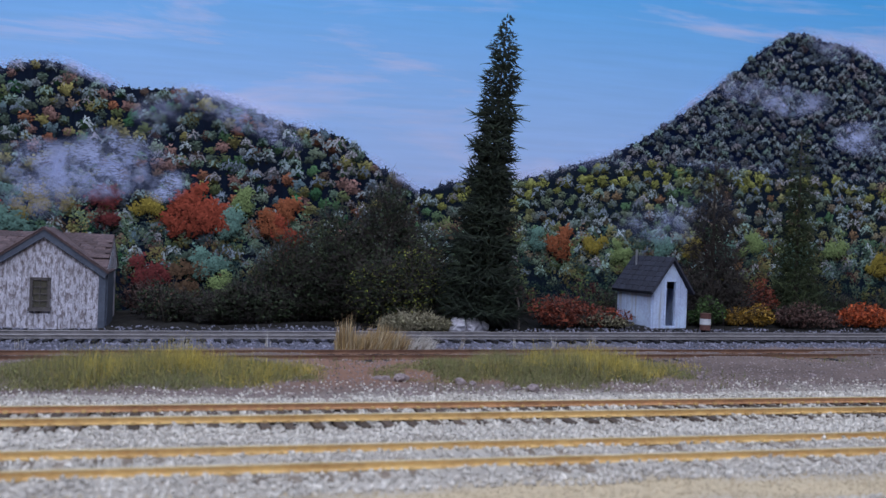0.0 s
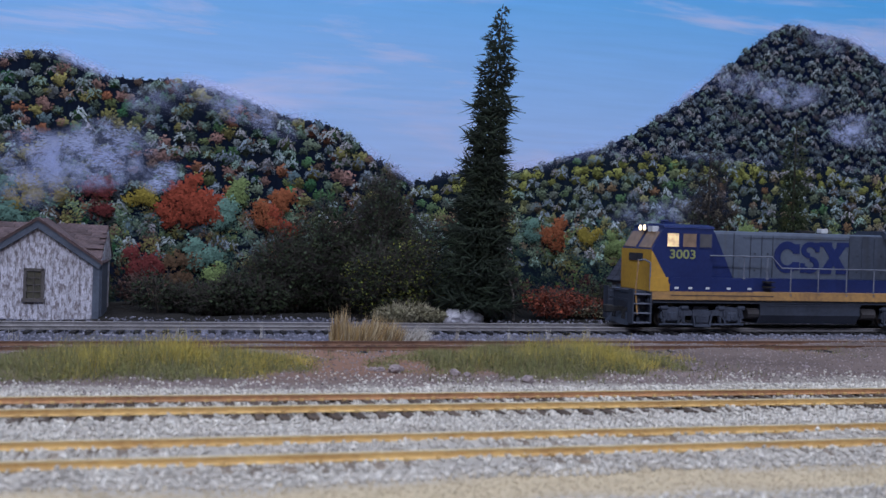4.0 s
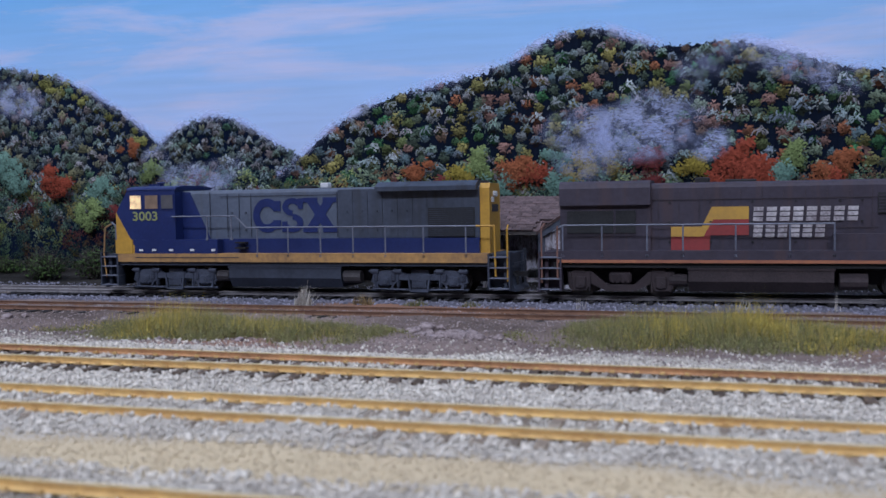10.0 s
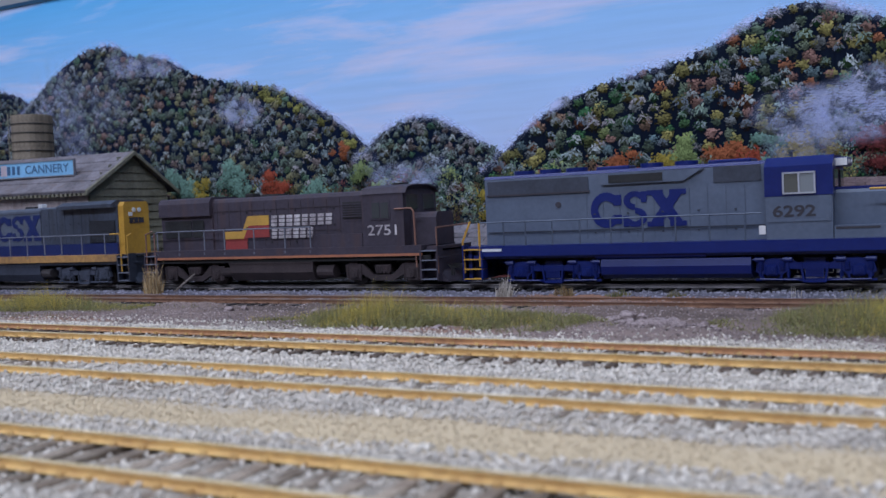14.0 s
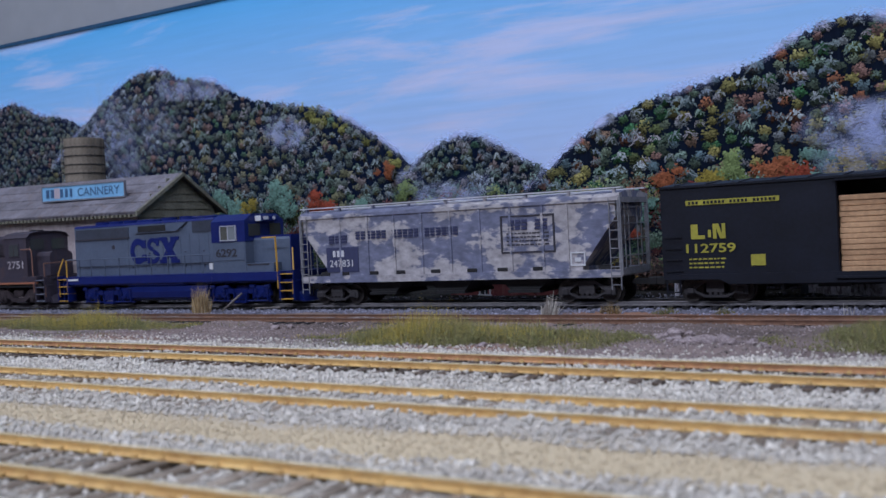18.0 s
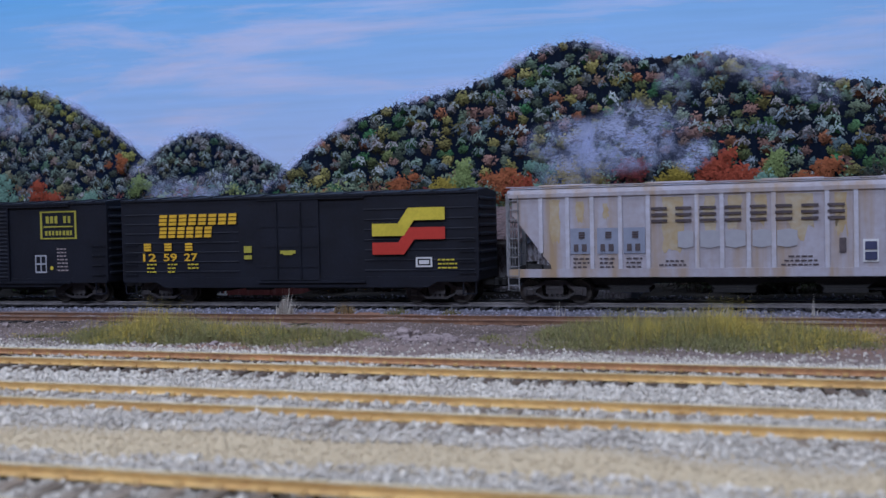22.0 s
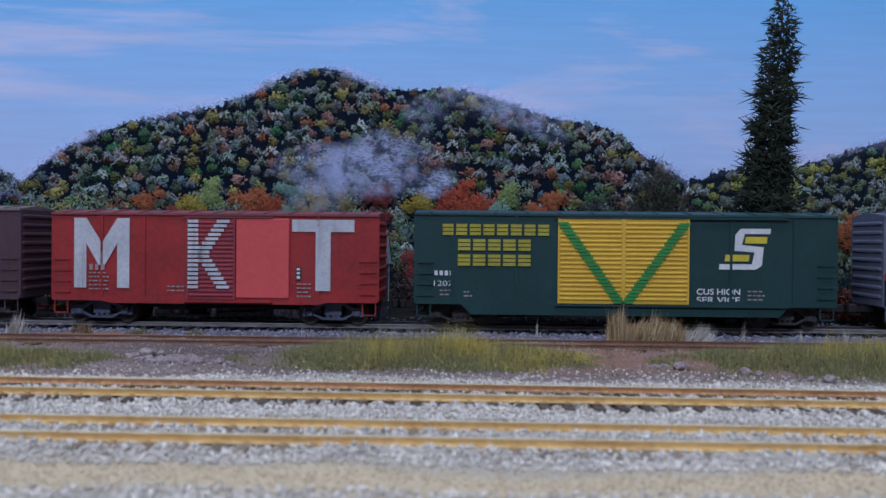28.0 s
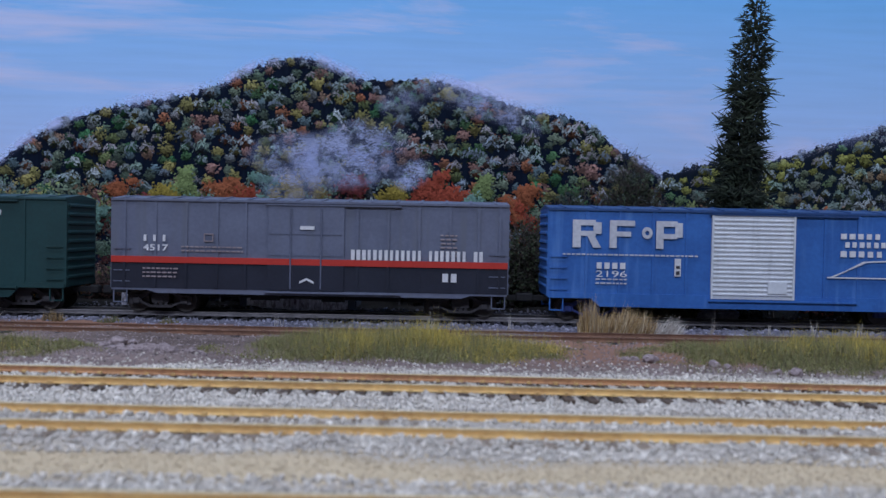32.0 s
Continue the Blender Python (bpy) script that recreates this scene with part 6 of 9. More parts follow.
for i in range(16):
    z = 15 + 29.5 * i / 16
    v = (i + 0.5) / 16
    d = abs(v - 0.5) * 2
    mk.box(-11.0, -6.6 + (0 if d > 0.3 else 2), -18.5, -18.05, z + 0.2, z + 1.4)
    mk.box(-6.6 + 9.6 * d - 1.2, -6.6 + 9.6 * d + 4.2, -18.5, -18.05, z + 0.2, z + 1.4)
pieces("road_mark", mk, GREY_WHITE, c, "chalky white mark over the corrugated door")
part("patch_door", Shape().cham(9.2, 31.8, -17.8, -16.8, 11.2, 44.8, 0.3), PINK_PAINT, c, "plain pink replacement door")
plate("road_mark", [rect(0, 1, 0.83, 1), rect(0.38, 0.62, 0, 0.9)], (32.9, W - 0.2, 14.5), 26.3, 30, GREY_WHITE, c, "large chalky white mark")
small_print(c, [(-53.5, -45, 21, 5), (-20, -13, 15.5, 2), (35, 41, 17, 4)], FAINT, W - 0.3)
bars("lettering", (3,), -53.5, -46, 22.5, 25, W - 0.3, FAINT, c)
plate("notice", [rect(0, 1, 0, 1)], (34.6, W - 0.2, 19), 2.2, 5.6, INK, c)
plate("notice", [rect(0.2, 0.8, 0.1, 0.3), rect(0.2, 0.8, 0.45, 0.6), rect(0.2, 0.8, 0.75, 0.9)], (34.6, W - 0.45, 19), 2.2, 5.6, WHT, c)

# dark green boxcar
c = boxcar("boxcar", "dark green boxcar with yellow corrugated double doors", (1752.7, 1927.7), GREEN_PAINT, GREEN_ROOF, [(-27.8, -0.6, "corrugated", YELLOW_DOOR, "yellow corrugated door"), (-0.6, 26.6, "corrugated", YELLOW_DOOR, "yellow corrugated door")], sill=5.4, posts=[-72, -45, 44, 70], height=49.4)
for sx in (-1, 1):
    band = Shape()
    for i in range(24):
        z = 10.5 + 34 * i / 24
        x = -0.6 + sx * (1.2 + 24.5 * (i + 0.5) / 24)
        band.box(x - 2.3, x + 2.3, -18.45, -17.9, z + 0.15, z + 1.25)
    pieces("band", band, GREEN_BAND, c, "bright green slanting band")
blocks("lettering", (8,), -76, -30.4, 38.6, 43.2, W - 0.3, DULL_YEL, c, "yellow bars of lettering", 0, 0.8)
blocks("lettering", (5,), -69.5, -38, 32.2, 36.9, W - 0.3, DULL_YEL, c, "yellow bars of lettering", 0, 0.82)
blocks("lettering", (5,), -69.5, -38, 25.8, 30.5, W - 0.3, DULL_YEL, c, "yellow bars of lettering", 0, 0.82)
bars("lettering", (4,), -79.5, -71, 21.6, 23.6, W, WHT, c)
lettering("number", "1207", 2.2, WHT, c, (-79.5, W - 0.2, 17.2), 8)
small_print(c, [(-77, -72, 15, 2), (-67, -63.5, 14.5, 3), (51, 58, 15.8, 4)], FAINT)
plate("emblem", [[(0.25, 0.85), (0.35, 1), (1.0, 1), (1.0, 0.87), (0.45, 0.87), (0.42, 0.6), (0.9, 0.55), (0.92, 0.1), (0.8, 0), (0.0, 0), (0.0, 0.13), (0.7, 0.13), (0.72, 0.42), (0.28, 0.46)]], (39, W, 25.2), 19, 17, WHT, c, "white angular emblem", lean=0.12)
plate("emblem", [rect(0.48, 0.95, 0.64, 0.8), rect(0.1, 0.62, 0.2, 0.36)], (39, W - 0.15, 25.2), 19, 17, YEL, c, "yellow emblem bars", lean=0.12)
lettering("lettering", "CUS HION", 2.5, WHT, c, (29.9, W - 0.3, 14.6), 18, bold=0.02)
lettering("lettering", "SER VICE", 2.5, WHT, c, (29.9, W - 0.3, 11.2), 18, bold=0.02)

# grey and charcoal boxcar
c = boxcar("boxcar", "grey boxcar with a red stripe over charcoal lower sides", (1947.2, 2114.0), GREY_PAINT, GREY_PAINT, [(-17.5, 14.5, "plug", GREY_PAINT, "")], sill=8.4, posts=[-78, -65, -52, -39, -27, 20, 33, 46, 59, 71, 80], height=49.7, roof_ribs=16)
part("lower_band", Shape().box(-83.3, 83.3, -17.42, -16.8, 10.4, 21.2), NEAR_BLACK, c, "charcoal lower side")
for x in (-78, -65, -52, -39, -27, 20, 33, 46, 59, 71, 80):
    part("side_post", Shape().box(x - 0.55, x + 0.55, -17.85, -17.3, 10.8, 21.1), NEAR_BLACK, c)
part("stripe", Shape().box(-83.3, 83.3, -17.95, -16.8, 21.2, 23.8), RED_STRIPE, c, "thin red stripe")
part("lower_door", Shape().box(-17.5, 14.5, -18.0, -17.3, 10.6, 21.1), NEAR_BLACK, c)
lettering("number", "4517", 2.7, WHT, c, (-70, W - 0.8, 26.2), 10.6, bold=0.02)
bars("lettering", (1, 1, 1), -70, -60, 30.2, 32.9, W - 0.6, WHT, c)
bars("road_name", (13, 7, 2), 17.2, 73.5, 23.9, 28.2, W - 0.65, WHT, c, "white lettering in one long line")
small_print(c, [(-54, -28, 27.8, 2), (-8, 6, 31.2, 3), (55, 62, 34.5, 6)], FAINT, W - 0.6)
small_print(c, [(-70, -55, 18.5, 3)], FAINT, W - 1.0)
plate("notice", [rect(0, 1, 0, 1)], (-4, W - 1.0, 36.2), 6, 1.5, WHT, c)
plate("notice", [rect(0, 1, 0, 0.12), rect(0, 1, 0.88, 1), rect(0, 0.1, 0, 1), rect(0.9, 1, 0, 1)], (-44.5, W - 0.55, 30.4), 4, 3.4, FAINT, c)
plate("data_panel", [rect(0, 1, 0, 1)], (56, W - 0.5, 15.2), 6, 3.6, WHT, c)
plate("notice", [[(0, 0), (0.5, 0.6), (1, 0), (1, 0.4), (0.5, 1), (0, 0.4)]], (-4, W - 1.05, 13.5), 6, 2.4, WHT, c)

# blue boxcar
c = boxcar("boxcar", "blue boxcar with a white corrugated door and white marks", (2131.0, 2303.0), BLUE_PAINT, BLUE_ROOF, [(-17.7, 17.3, "corrugated", WHITE_DOOR, "white corrugated door")], sill=6.2, posts=[-70, -56, -42, -28, 30, 44, 58, 72], truck=TRUCK_BLUE, height=49.0)
plate("road_mark", [rect(0, 0.28, 0, 1), rect(0.2, 0.8, 0.8, 1), rect(0.2, 0.8, 0.42, 0.6), rect(0.72, 1, 0.5, 0.92), [(0.5, 0.45), (0.75, 0.45), (1, 0), (0.72, 0)]], (-76, W - 0.5, 31), 12, 11.6, GREY_WHITE, c, "large white mark")
plate("road_mark", [rect(0, 0.28, 0, 1), rect(0.2, 1, 0.8, 1), rect(0.2, 0.85, 0.42, 0.6)], (-60.5, W - 0.5, 31), 10.5, 11.6, GREY_WHITE, c, "large white mark")
plate("road_mark", [arc(0.5, 0.5, (0.2, 0.2), (0.5, 0.5), 0, 360, 12)], (-47, W - 0.5, 35), 4.5, 5, GREY_WHITE, c)
plate("road_mark", [rect(0, 0.28, 0, 1), rect(0.2, 0.8, 0.8, 1), rect(0.2, 0.8, 0.36, 0.54), rect(0.72, 1, 0.42, 0.94)], (-41, W - 0.5, 31), 11, 11.6, GREY_WHITE, c, "large white mark")
small_print(c, [(-80, -22, 27.8, 1), (-66, -53, 17.5, 2)], GREY_WHITE, W - 0.5)
bars("lettering", (4,), -66, -53, 22.2, 24.8, W - 0.5, WHT, c)
lettering("number", "2196", 2.6, WHT, c, (-66, W - 0.75, 18.8), 13)
plate("notice", [rect(0, 1, 0, 1)], (-33, W - 0.5, 19.5), 2.6, 7.5, WHT, c)
plate("notice", [rect(0.2, 0.8, 0.1, 0.3), rect(0.2, 0.8, 0.45, 0.6)], (-33, W - 0.75, 19.5), 2.6, 7.5, INK, c)
plate("data_panel", [rect(0, 1, 0, 1)], (6, -18.2, 13), 8, 4.5, WHITE_DOOR, c)
bars("road_name", (5,), 36, 54, 36.5, 38.8, W - 0.5, WHT, c)
bars("road_name", (6,), 38, 56, 33, 35.3, W - 0.5, WHT, c)
bars("road_name", (5,), 36, 55, 29, 31.5, W - 0.5, WHT, c)
plate("emblem", [[(0, 0), (0.06, 0), (0.5, 0.9), (1, 1), (1, 0.94), (0.54, 0.84)], rect(0, 1, 0, 0.06)], (31, W - 0.5, 20), 30, 8, WHT, c)

# ---- locomotives ----
BLUE_LOCO = mat("deep_blue_loco_paint", (0.0105, 0.0240, 0.1180), (0.0075, 0.0170, 0.0900), 0.5, 260, 0.05)
BLUE_GLOSS = mat("royal_blue_loco_paint", (0.0065, 0.0175, 0.1350), (0.0050, 0.0130, 0.1080), 0.35, 260, 0.03)
GREY_LOCO = mat("slate_grey_loco_paint", (0.0980, 0.1200, 0.1700), (0.0720, 0.0880, 0.1280), 0.6, 260, 0.05, streak=(0.085, 0.095, 0.115), amount=0.35)
GREY_CLEAN = mat("light_grey_loco_paint", (0.100, 0.128, 0.190), (0.080, 0.103, 0.155), 0.5, 260, 0.04)
GREY_SOOT = mat("sooty_dark_grey_loco_paint", (0.062, 0.077, 0.115), (0.040, 0.050, 0.077), 0.6, 200, 0.05, streak=(0.03, 0.034, 0.046), amount=0.5)
YELLOW_LOCO = mat("warm_yellow_loco_paint", (0.55, 0.31, 0.045), (0.42, 0.23, 0.04), 0.55, 260, 0.05)
GOLD_SILL = mat("weathered_gold_sill", (0.4700, 0.2600, 0.0900), (0.2400, 0.1400, 0.0700), 0.65, 200, 0.08)
TANK_GREY = mat("dark_grey_tank", (0.046, 0.055, 0.082), (0.028, 0.034, 0.052), 0.6, 260, 0.1)
MAROON_GREY = mat("weathered_maroon_grey_loco_paint", (0.052, 0.043, 0.064), (0.036, 0.029, 0.043), 0.7, 220, 0.08, streak=(0.062, 0.040, 0.048), amount=0.4)
ORANGE_LINE = mat("rusty_orange_line", (0.42, 0.16, 0.08), (0.28, 0.11, 0.07), 0.65, 260, 0.05)
RAIL_GREY = mat("grey_handrail_paint", (0.17, 0.185, 0.24), (0.12, 0.13, 0.175), 0.55, 260, 0.05)
RAIL_RUST = mat("rust_brown_handrail", (0.24, 0.12, 0.09), (0.16, 0.085, 0.07), 0.65, 260, 0.05)
LIT = glow("lit_cab_window", (0.85, 0.62, 0.36), 0.85)
LIT_DIM = glow("dimly_lit_cab_window", (0.26, 0.18, 0.14), 0.28)
UNLIT = glow("faintly_lit_cab_window", (0.12, 0.12, 0.15), 0.15)
BEAM = glow("lit_headlight", (1.0, 0.80, 0.5), 3.0)
NUMBER_OLIVE = mat("olive_yellow_number", (0.29, 0.31, 0.13), (0.22, 0.24, 0.10), 0.55, 260, 0.03)


def hood(x0, x1, half, z0, z1, c=1.6):
    """A long hood with rounded top corners."""
    return Shape().prism("x", [(-half, z0), (half, z0), (half, z1 - c), (half - c * 0.35, z1 - c * 0.3), (half - c, z1), (-half + c, z1), (-half + c * 0.35, z1 - c * 0.3), (-half, z1 - c)], x0, x1)


def steps(loco, x, d, material, edge, z0=2.6, z1=17.5):
    """A stairwell at a corner: four treads, cheeks and edges; d is the way outwards."""
    for y0, y1 in ((-17.2, -11.5), (11.5, 17.2)):
        s = Shape().box(x, x + d * 0.8, y0, y1, z0, z1).box(x + d * 9.0, x + d * 9.6, y0, y1, z0, z1 + 1).box(x, x + d * 9, y0 + 4.6 if y0 < 0 else y0, y1 if y0 < 0 else y1 - 4.6, z0, z1)
        st = part("stairwell", s, material, loco)
        for i in range(4):
            z = z0 + 0.3 + i * 4.4
            part("tread", Shape().box(x, x + d * 9.2, y0, y1, z, z + 0.45), edge, st)


def handrail(loco, pts, material, r=0.36):
    return part("handrail", Shape().rod(pts, r, 5), material, loco)


def stanchions(loco, xs, z0, z1, material, y=-16.6):
    for x in xs:
        part("stanchion", Shape().rod([(x, y, z0), (x, y, z1)], 0.36, 5).box(x - 0.6, x + 0.6, y - 0.4, y + 0.4, z0 - 0.4, z0 + 0.8), material, loco)


def seams(loco, xs, z0, z1, y, material):
    s = Shape()
    for x in xs:
        s.box(x - 0.14, x + 0.14, y - 0.12, y + 0.1, z0, z1)
    pieces("door_seam", s, material, loco)


def latches(loco, xs, zs, y, material):
    s = Shape()
    for x in xs:
        for z in zs:
            s.box(x, x + 0.8, y - 0.35, y + 0.1, z, z + 0.6)
    pieces("latch", s, material, loco)


def fuel_tank(loco, x0, x1, material, z0=2.6, z1=11.8):
    part("fuel_tank", Shape().prism("x", [(-15.5, z1), (15.5, z1), (15.5, z0 + 4.2), (12.5, z0), (-12.5, z0), (-15.5, z0 + 4.2)], x0, x1), material, loco)
    part("tank_lip", Shape().box(x0 - 0.4, x1 + 0.4, -15.8, 15.8, z1 - 0.5, z1 + 0.3), material, loco)


def pilot(loco, half, material, sign=1):
    for d in (-1, 1):
        part("pilot", Shape().box(d * (half - 2), d * (half - 0.6), -15, 15, 2.2, 16.4).prism("y", [(d * (half - 1), 2.0), (d * (half + 3.2), 1.6), (d * (half + 2.6), 2.6), (d * (half - 1), 7.5)], -13, 13), material, loco)
        hose = Shape()
        for y in (-6, -4, 4, 6):
            hose.rod([(d * (half - 0.5), y, 9), (d * (half + 1.6), y, 7.5), (d * (half + 1.8), y * 1.1, 4.2)], 0.35, 5)
        part("air_hoses", hose, UNDER, loco)
        part("cut_lever", Shape().rod([(d * half, -15, 13), (d * (half + 1.4), -12, 13.4), (d * (half + 1.4), 12, 13.4), (d * half, 15, 13)], 0.3, 4), material, loco)


TRUCK_DUSK = mat("dusty_slate_truck", (0.078, 0.090, 0.130), (0.040, 0.047, 0.070), 0.65, 400, 0.25)
# lead locomotive: cab to the left
t1 = thing("locomotive", "blue and grey road locomotive with a yellow nose and lit cab", "locomotive", group="locomotives of the train")
MOVERS.append((t1, 152.25))
part("frame", Shape().box(-92, 92, -15.8, 15.8, 12.4, 14.2), TANK_GREY, t1)
pieces("side_sill", Shape().box(-91, 89, -17.0, -15.2, 14.0, 17.9).box(-91, 89, 15.2, 17.0, 14.0, 17.9).box(-91, 89, -15.2, 15.2, 16.8, 17.9), GOLD_SILL, t1, "weathered gold side sill")
nose = [(-91, 17.9), (-91, 37.2), (-84.6, 48.0), (-59.6, 48.0), (-59.6, 17.9)]
part("cab", Shape().prism("y", nose, -16.4, 16.4), BLUE_LOCO, t1)
part("cab_roof", Shape().prism("x", [(-16.7, 47.6), (16.7, 47.6), (15.6, 48.6), (9, 49.4), (-9, 49.4), (-15.6, 48.6)], -85.2, -59.0), BLUE_LOCO, t1)
part("nose_panel", Shape().prism("y", [(-91.2, 17.9), (-91.2, 37.2), (-79.6, 17.9)], -16.65, 16.65), YELLOW_LOCO, t1, "yellow nose with a slanting edge")
part("nose_step", Shape().box(-91.6, -82.5, -17.1, -15.9, 17.9, 24.4), YELLOW_LOCO, t1)
part("shelf", Shape().box(-81.5, -38, -16.7, -9, 17.9, 24.3).box(-81.5, -38, 9, 16.7, 17.9, 24.3), BLUE_LOCO, t1)
part("sill_groove", Shape().box(-81, -27, -17.15, -16.9, 15.9, 16.25), INK, t1)
for a, b, m in ((-83.3, -77.6, LIT), (-75.3, -68.6, LIT_DIM), (-66.7, -60.6, UNLIT)):
    w = part("window", Shape().box(a - 0.5, b + 0.5, -16.6, -16.3, 38.3, 45.5), BLUE_LOCO, t1)
    part("pane", Shape().box(a, b, -16.75, -16.5, 38.8, 45.0), m, w, "cab window lit from inside")
ws = part("windshield", Shape().prism("y", [(-91.0, 38.2), (-90.6, 37.9), (-86.2, 45.4), (-86.6, 45.7)], -14.5, -2).prism("y", [(-91.0, 38.2), (-90.6, 37.9), (-86.2, 45.4), (-86.6, 45.7)], 2, 14.5), LIT_DIM, t1, "windshield lit from inside")
hl = part("headlight_box", Shape().cham(-88.2, -84, -5, 5, 45.8, 49.0, 0.5), BLUE_LOCO, t1)
for y in (-2.3, 2.3):
    part("headlight", Shape().cyl("x", (-88.3, y, 47.4), 1.3, 0.6, 12), BEAM, hl, "lit headlight lens")
pieces("nose_mark", Shape().box(-91.6, -91.0, -7.5, -3.2, 31.5, 35.2).box(-91.6, -91.0, -2.6, 1.6, 31.5, 35.2).box(-91.6, -91.0, 2.2, 7.2, 31.5, 35.2), INK, t1, "plain dark painted mark")
part("number_board", Shape().box(-88.4, -85, -11, -6, 45.6, 48.2), WHT, t1)
part("hood", hood(-59.6, 84.2, 9.8, 17.9, 46.9), GREY_LOCO, t1)
part("hood_front", Shape().prism("y", [(-59.5, 18), (-42, 18), (-55.5, 46.2), (-59.5, 46.2)], -10.0, 10.0), BLUE_LOCO, t1, "blue slanting front of the hood")
part("hood_base", Shape().box(-38, 84.2, -11.4, 11.4, 17.9, 24.4), BLUE_LOCO, t1, "blue lower hood")
part("hood_cover", Shape().box(19, 84.2, -10.1, 10.1, 24.4, 46.0), GREY_SOOT, t1, "sooty dark grey rear hood")
part("radiator", Shape().prism("x", [(-14, 44.9), (14, 44.9), (14.2, 46.8), (9.5, 49.0), (-9.5, 49.0), (-14.2, 46.8)], 38, 83.5), GREY_SOOT, t1, "overhanging radiator roof")
part("grille", Shape().box(61.2, 82, -10.6, -10, 24.8, 37.4), BLACKISH, t1, "dark radiator grille")
gr = Shape()
for i in range(14):
    gr.box(61.6, 81.6, -10.75, -10.5, 25.4 + i * 0.86, 25.7 + i * 0.86)
part("grille_slats", gr, TANK_GREY, t1)
part("rear_end", Shape().prism("x", [(-9.6, 17.9), (9.6, 17.9), (9.6, 45.6), (8, 47.8), (-8, 47.8), (-9.6, 45.6)], 84.2, 88.4), YELLOW_LOCO, t1, "yellow rear end")
pieces("rear_lights", Shape().cyl("x", (88.6, -2, 43), 1.3, 0.8, 10).cyl("x", (88.6, 2, 43), 1.3, 0.8, 10).box(88.3, 89, -6, -3.5, 39.5, 41.8), WHT, t1)
pieces("rear_mark", Shape().box(88.2, 88.7, -5.5, -2.4, 35.4, 38.6).box(88.2, 88.7, -1.9, 1.0, 35.4, 38.6).box(88.2, 88.7, 1.5, 5.2, 35.4, 38.6), INK, t1, "plain dark painted mark")
part("horn", Shape().cham(7.5, 11.5, -3, 1, 47, 49.4, 0.3), WHT, t1, "small white roof box")
part("antenna", Shape().box(-80, -74, -6, -2, 49.2, 50.4).rod([(-72, 0, 49), (-72, 0, 51.4)], 0.3, 5).cyl("x", (-77, 0, 51), 0.6, 4, 6), BLUE_LOCO, t1)
part("exhaust", Shape().cham(-4, 4, -3, 3, 46.6, 48.2, 0.3), UNDER, t1)
big_mark(t1, -23.0, 18.7, 27.1, 42.7, -9.85, BLUE_LOCO)
lettering("number", "3003", 4.3, NUMBER_OLIVE, t1, (-82, -16.75, 33.2), 13.2, bold=0.02)
seams(t1, [-36, -30, -24, 18.6, 26, 33, 40, 47, 54, 60.5], 25, 45, -10.15, TANK_GREY)
seams(t1, [-45], 18, 46, -10.1, TANK_GREY)
latches(t1, [-34, -27, 23, 30, 37, 44, 51], [28, 36], -10.15, TANK_GREY)
part("hood_groove", Shape().box(-40, 36, -10.05, -9.7, 43.8, 44.0), TANK_GREY, t1)
s = Shape()
for x in (-79, -72, -63, -52, -41):
    s.box(x, x + 2.0, -16.95, -16.6, 19.0, 20.0)
part("step_lights", s, WHT, t1, "small white warning marks")
handrail(t1, [(-61, -16.8, 35.0), (-28.5, -16.8, 35.0), (-23, -16.8, 29.7), (84.3, -16.6, 29.6)], RAIL_GREY)
handrail(t1, [(84.3, -16.6, 29.6), (92, -16.6, 29.6), (92.4, -16.6, 8.5)], YELLOW_LOCO, 0.45)
handrail(t1, [(97.6, -16.4, 6.5), (97.4, -16.4, 28), (97.0, -13, 29.5)], YELLOW_LOCO, 0.45)
handrail(t1, [(-97.4, -16.4, 7), (-98.6, -16.4, 18), (-97.6, -16.4, 30), (-96, -13, 32)], GOLD_SILL, 0.38)
handrail(t1, [(-91.4, -16.6, 18), (-91.6, -16.6, 31), (-94, -16, 32.5), (-96, -13, 32)], RAIL_GREY, 0.4)
stanchions(t1, [-43.1, -30.7], 24.4, 35.0, RAIL_GREY)
stanchions(t1, [-17.8, -2.6, 13.1, 28.5, 43.5, 60.8, 79.6], 16.6, 29.6, RAIL_GREY)
steps(t1, -90.5, -1, TANK_GREY, RAIL_GREY)
steps(t1, 89.0, 1, TANK_GREY, RAIL_GREY)
pieces("platform", Shape().box(-97.5, -91, -11.5, 11.5, 16.6, 17.6).box(88.4, 97.5, -11.5, 11.5, 16.6, 17.6), TANK_GREY, t1)
pilot(t1, 97.6, TANK_GREY)
fuel_tank(t1, -33, 22, TANK_GREY)
pieces("air_tank", Shape().cyl("x", (-36.5, -13, 7.5), 2.6, 6, 10).cyl("x", (27, -13, 7.5), 2.8, 8, 10), GRIME, t1)
pieces("walkway_steps", Shape().box(-30, -25, -15, -11.4, 20, 20.6).box(-30, -25, -15, -11.4, 22.4, 23), UNDER, t1)
# dark block added to stand in for the shade under the frame
part("dark_gap_block", Shape().box(-88, 88, -7, 7, 5.5, 12.6), UNDER, t1)
trucks(t1, (-62.5, 57.5), "a", TRUCK_DUSK)
couplers(t1, 98)

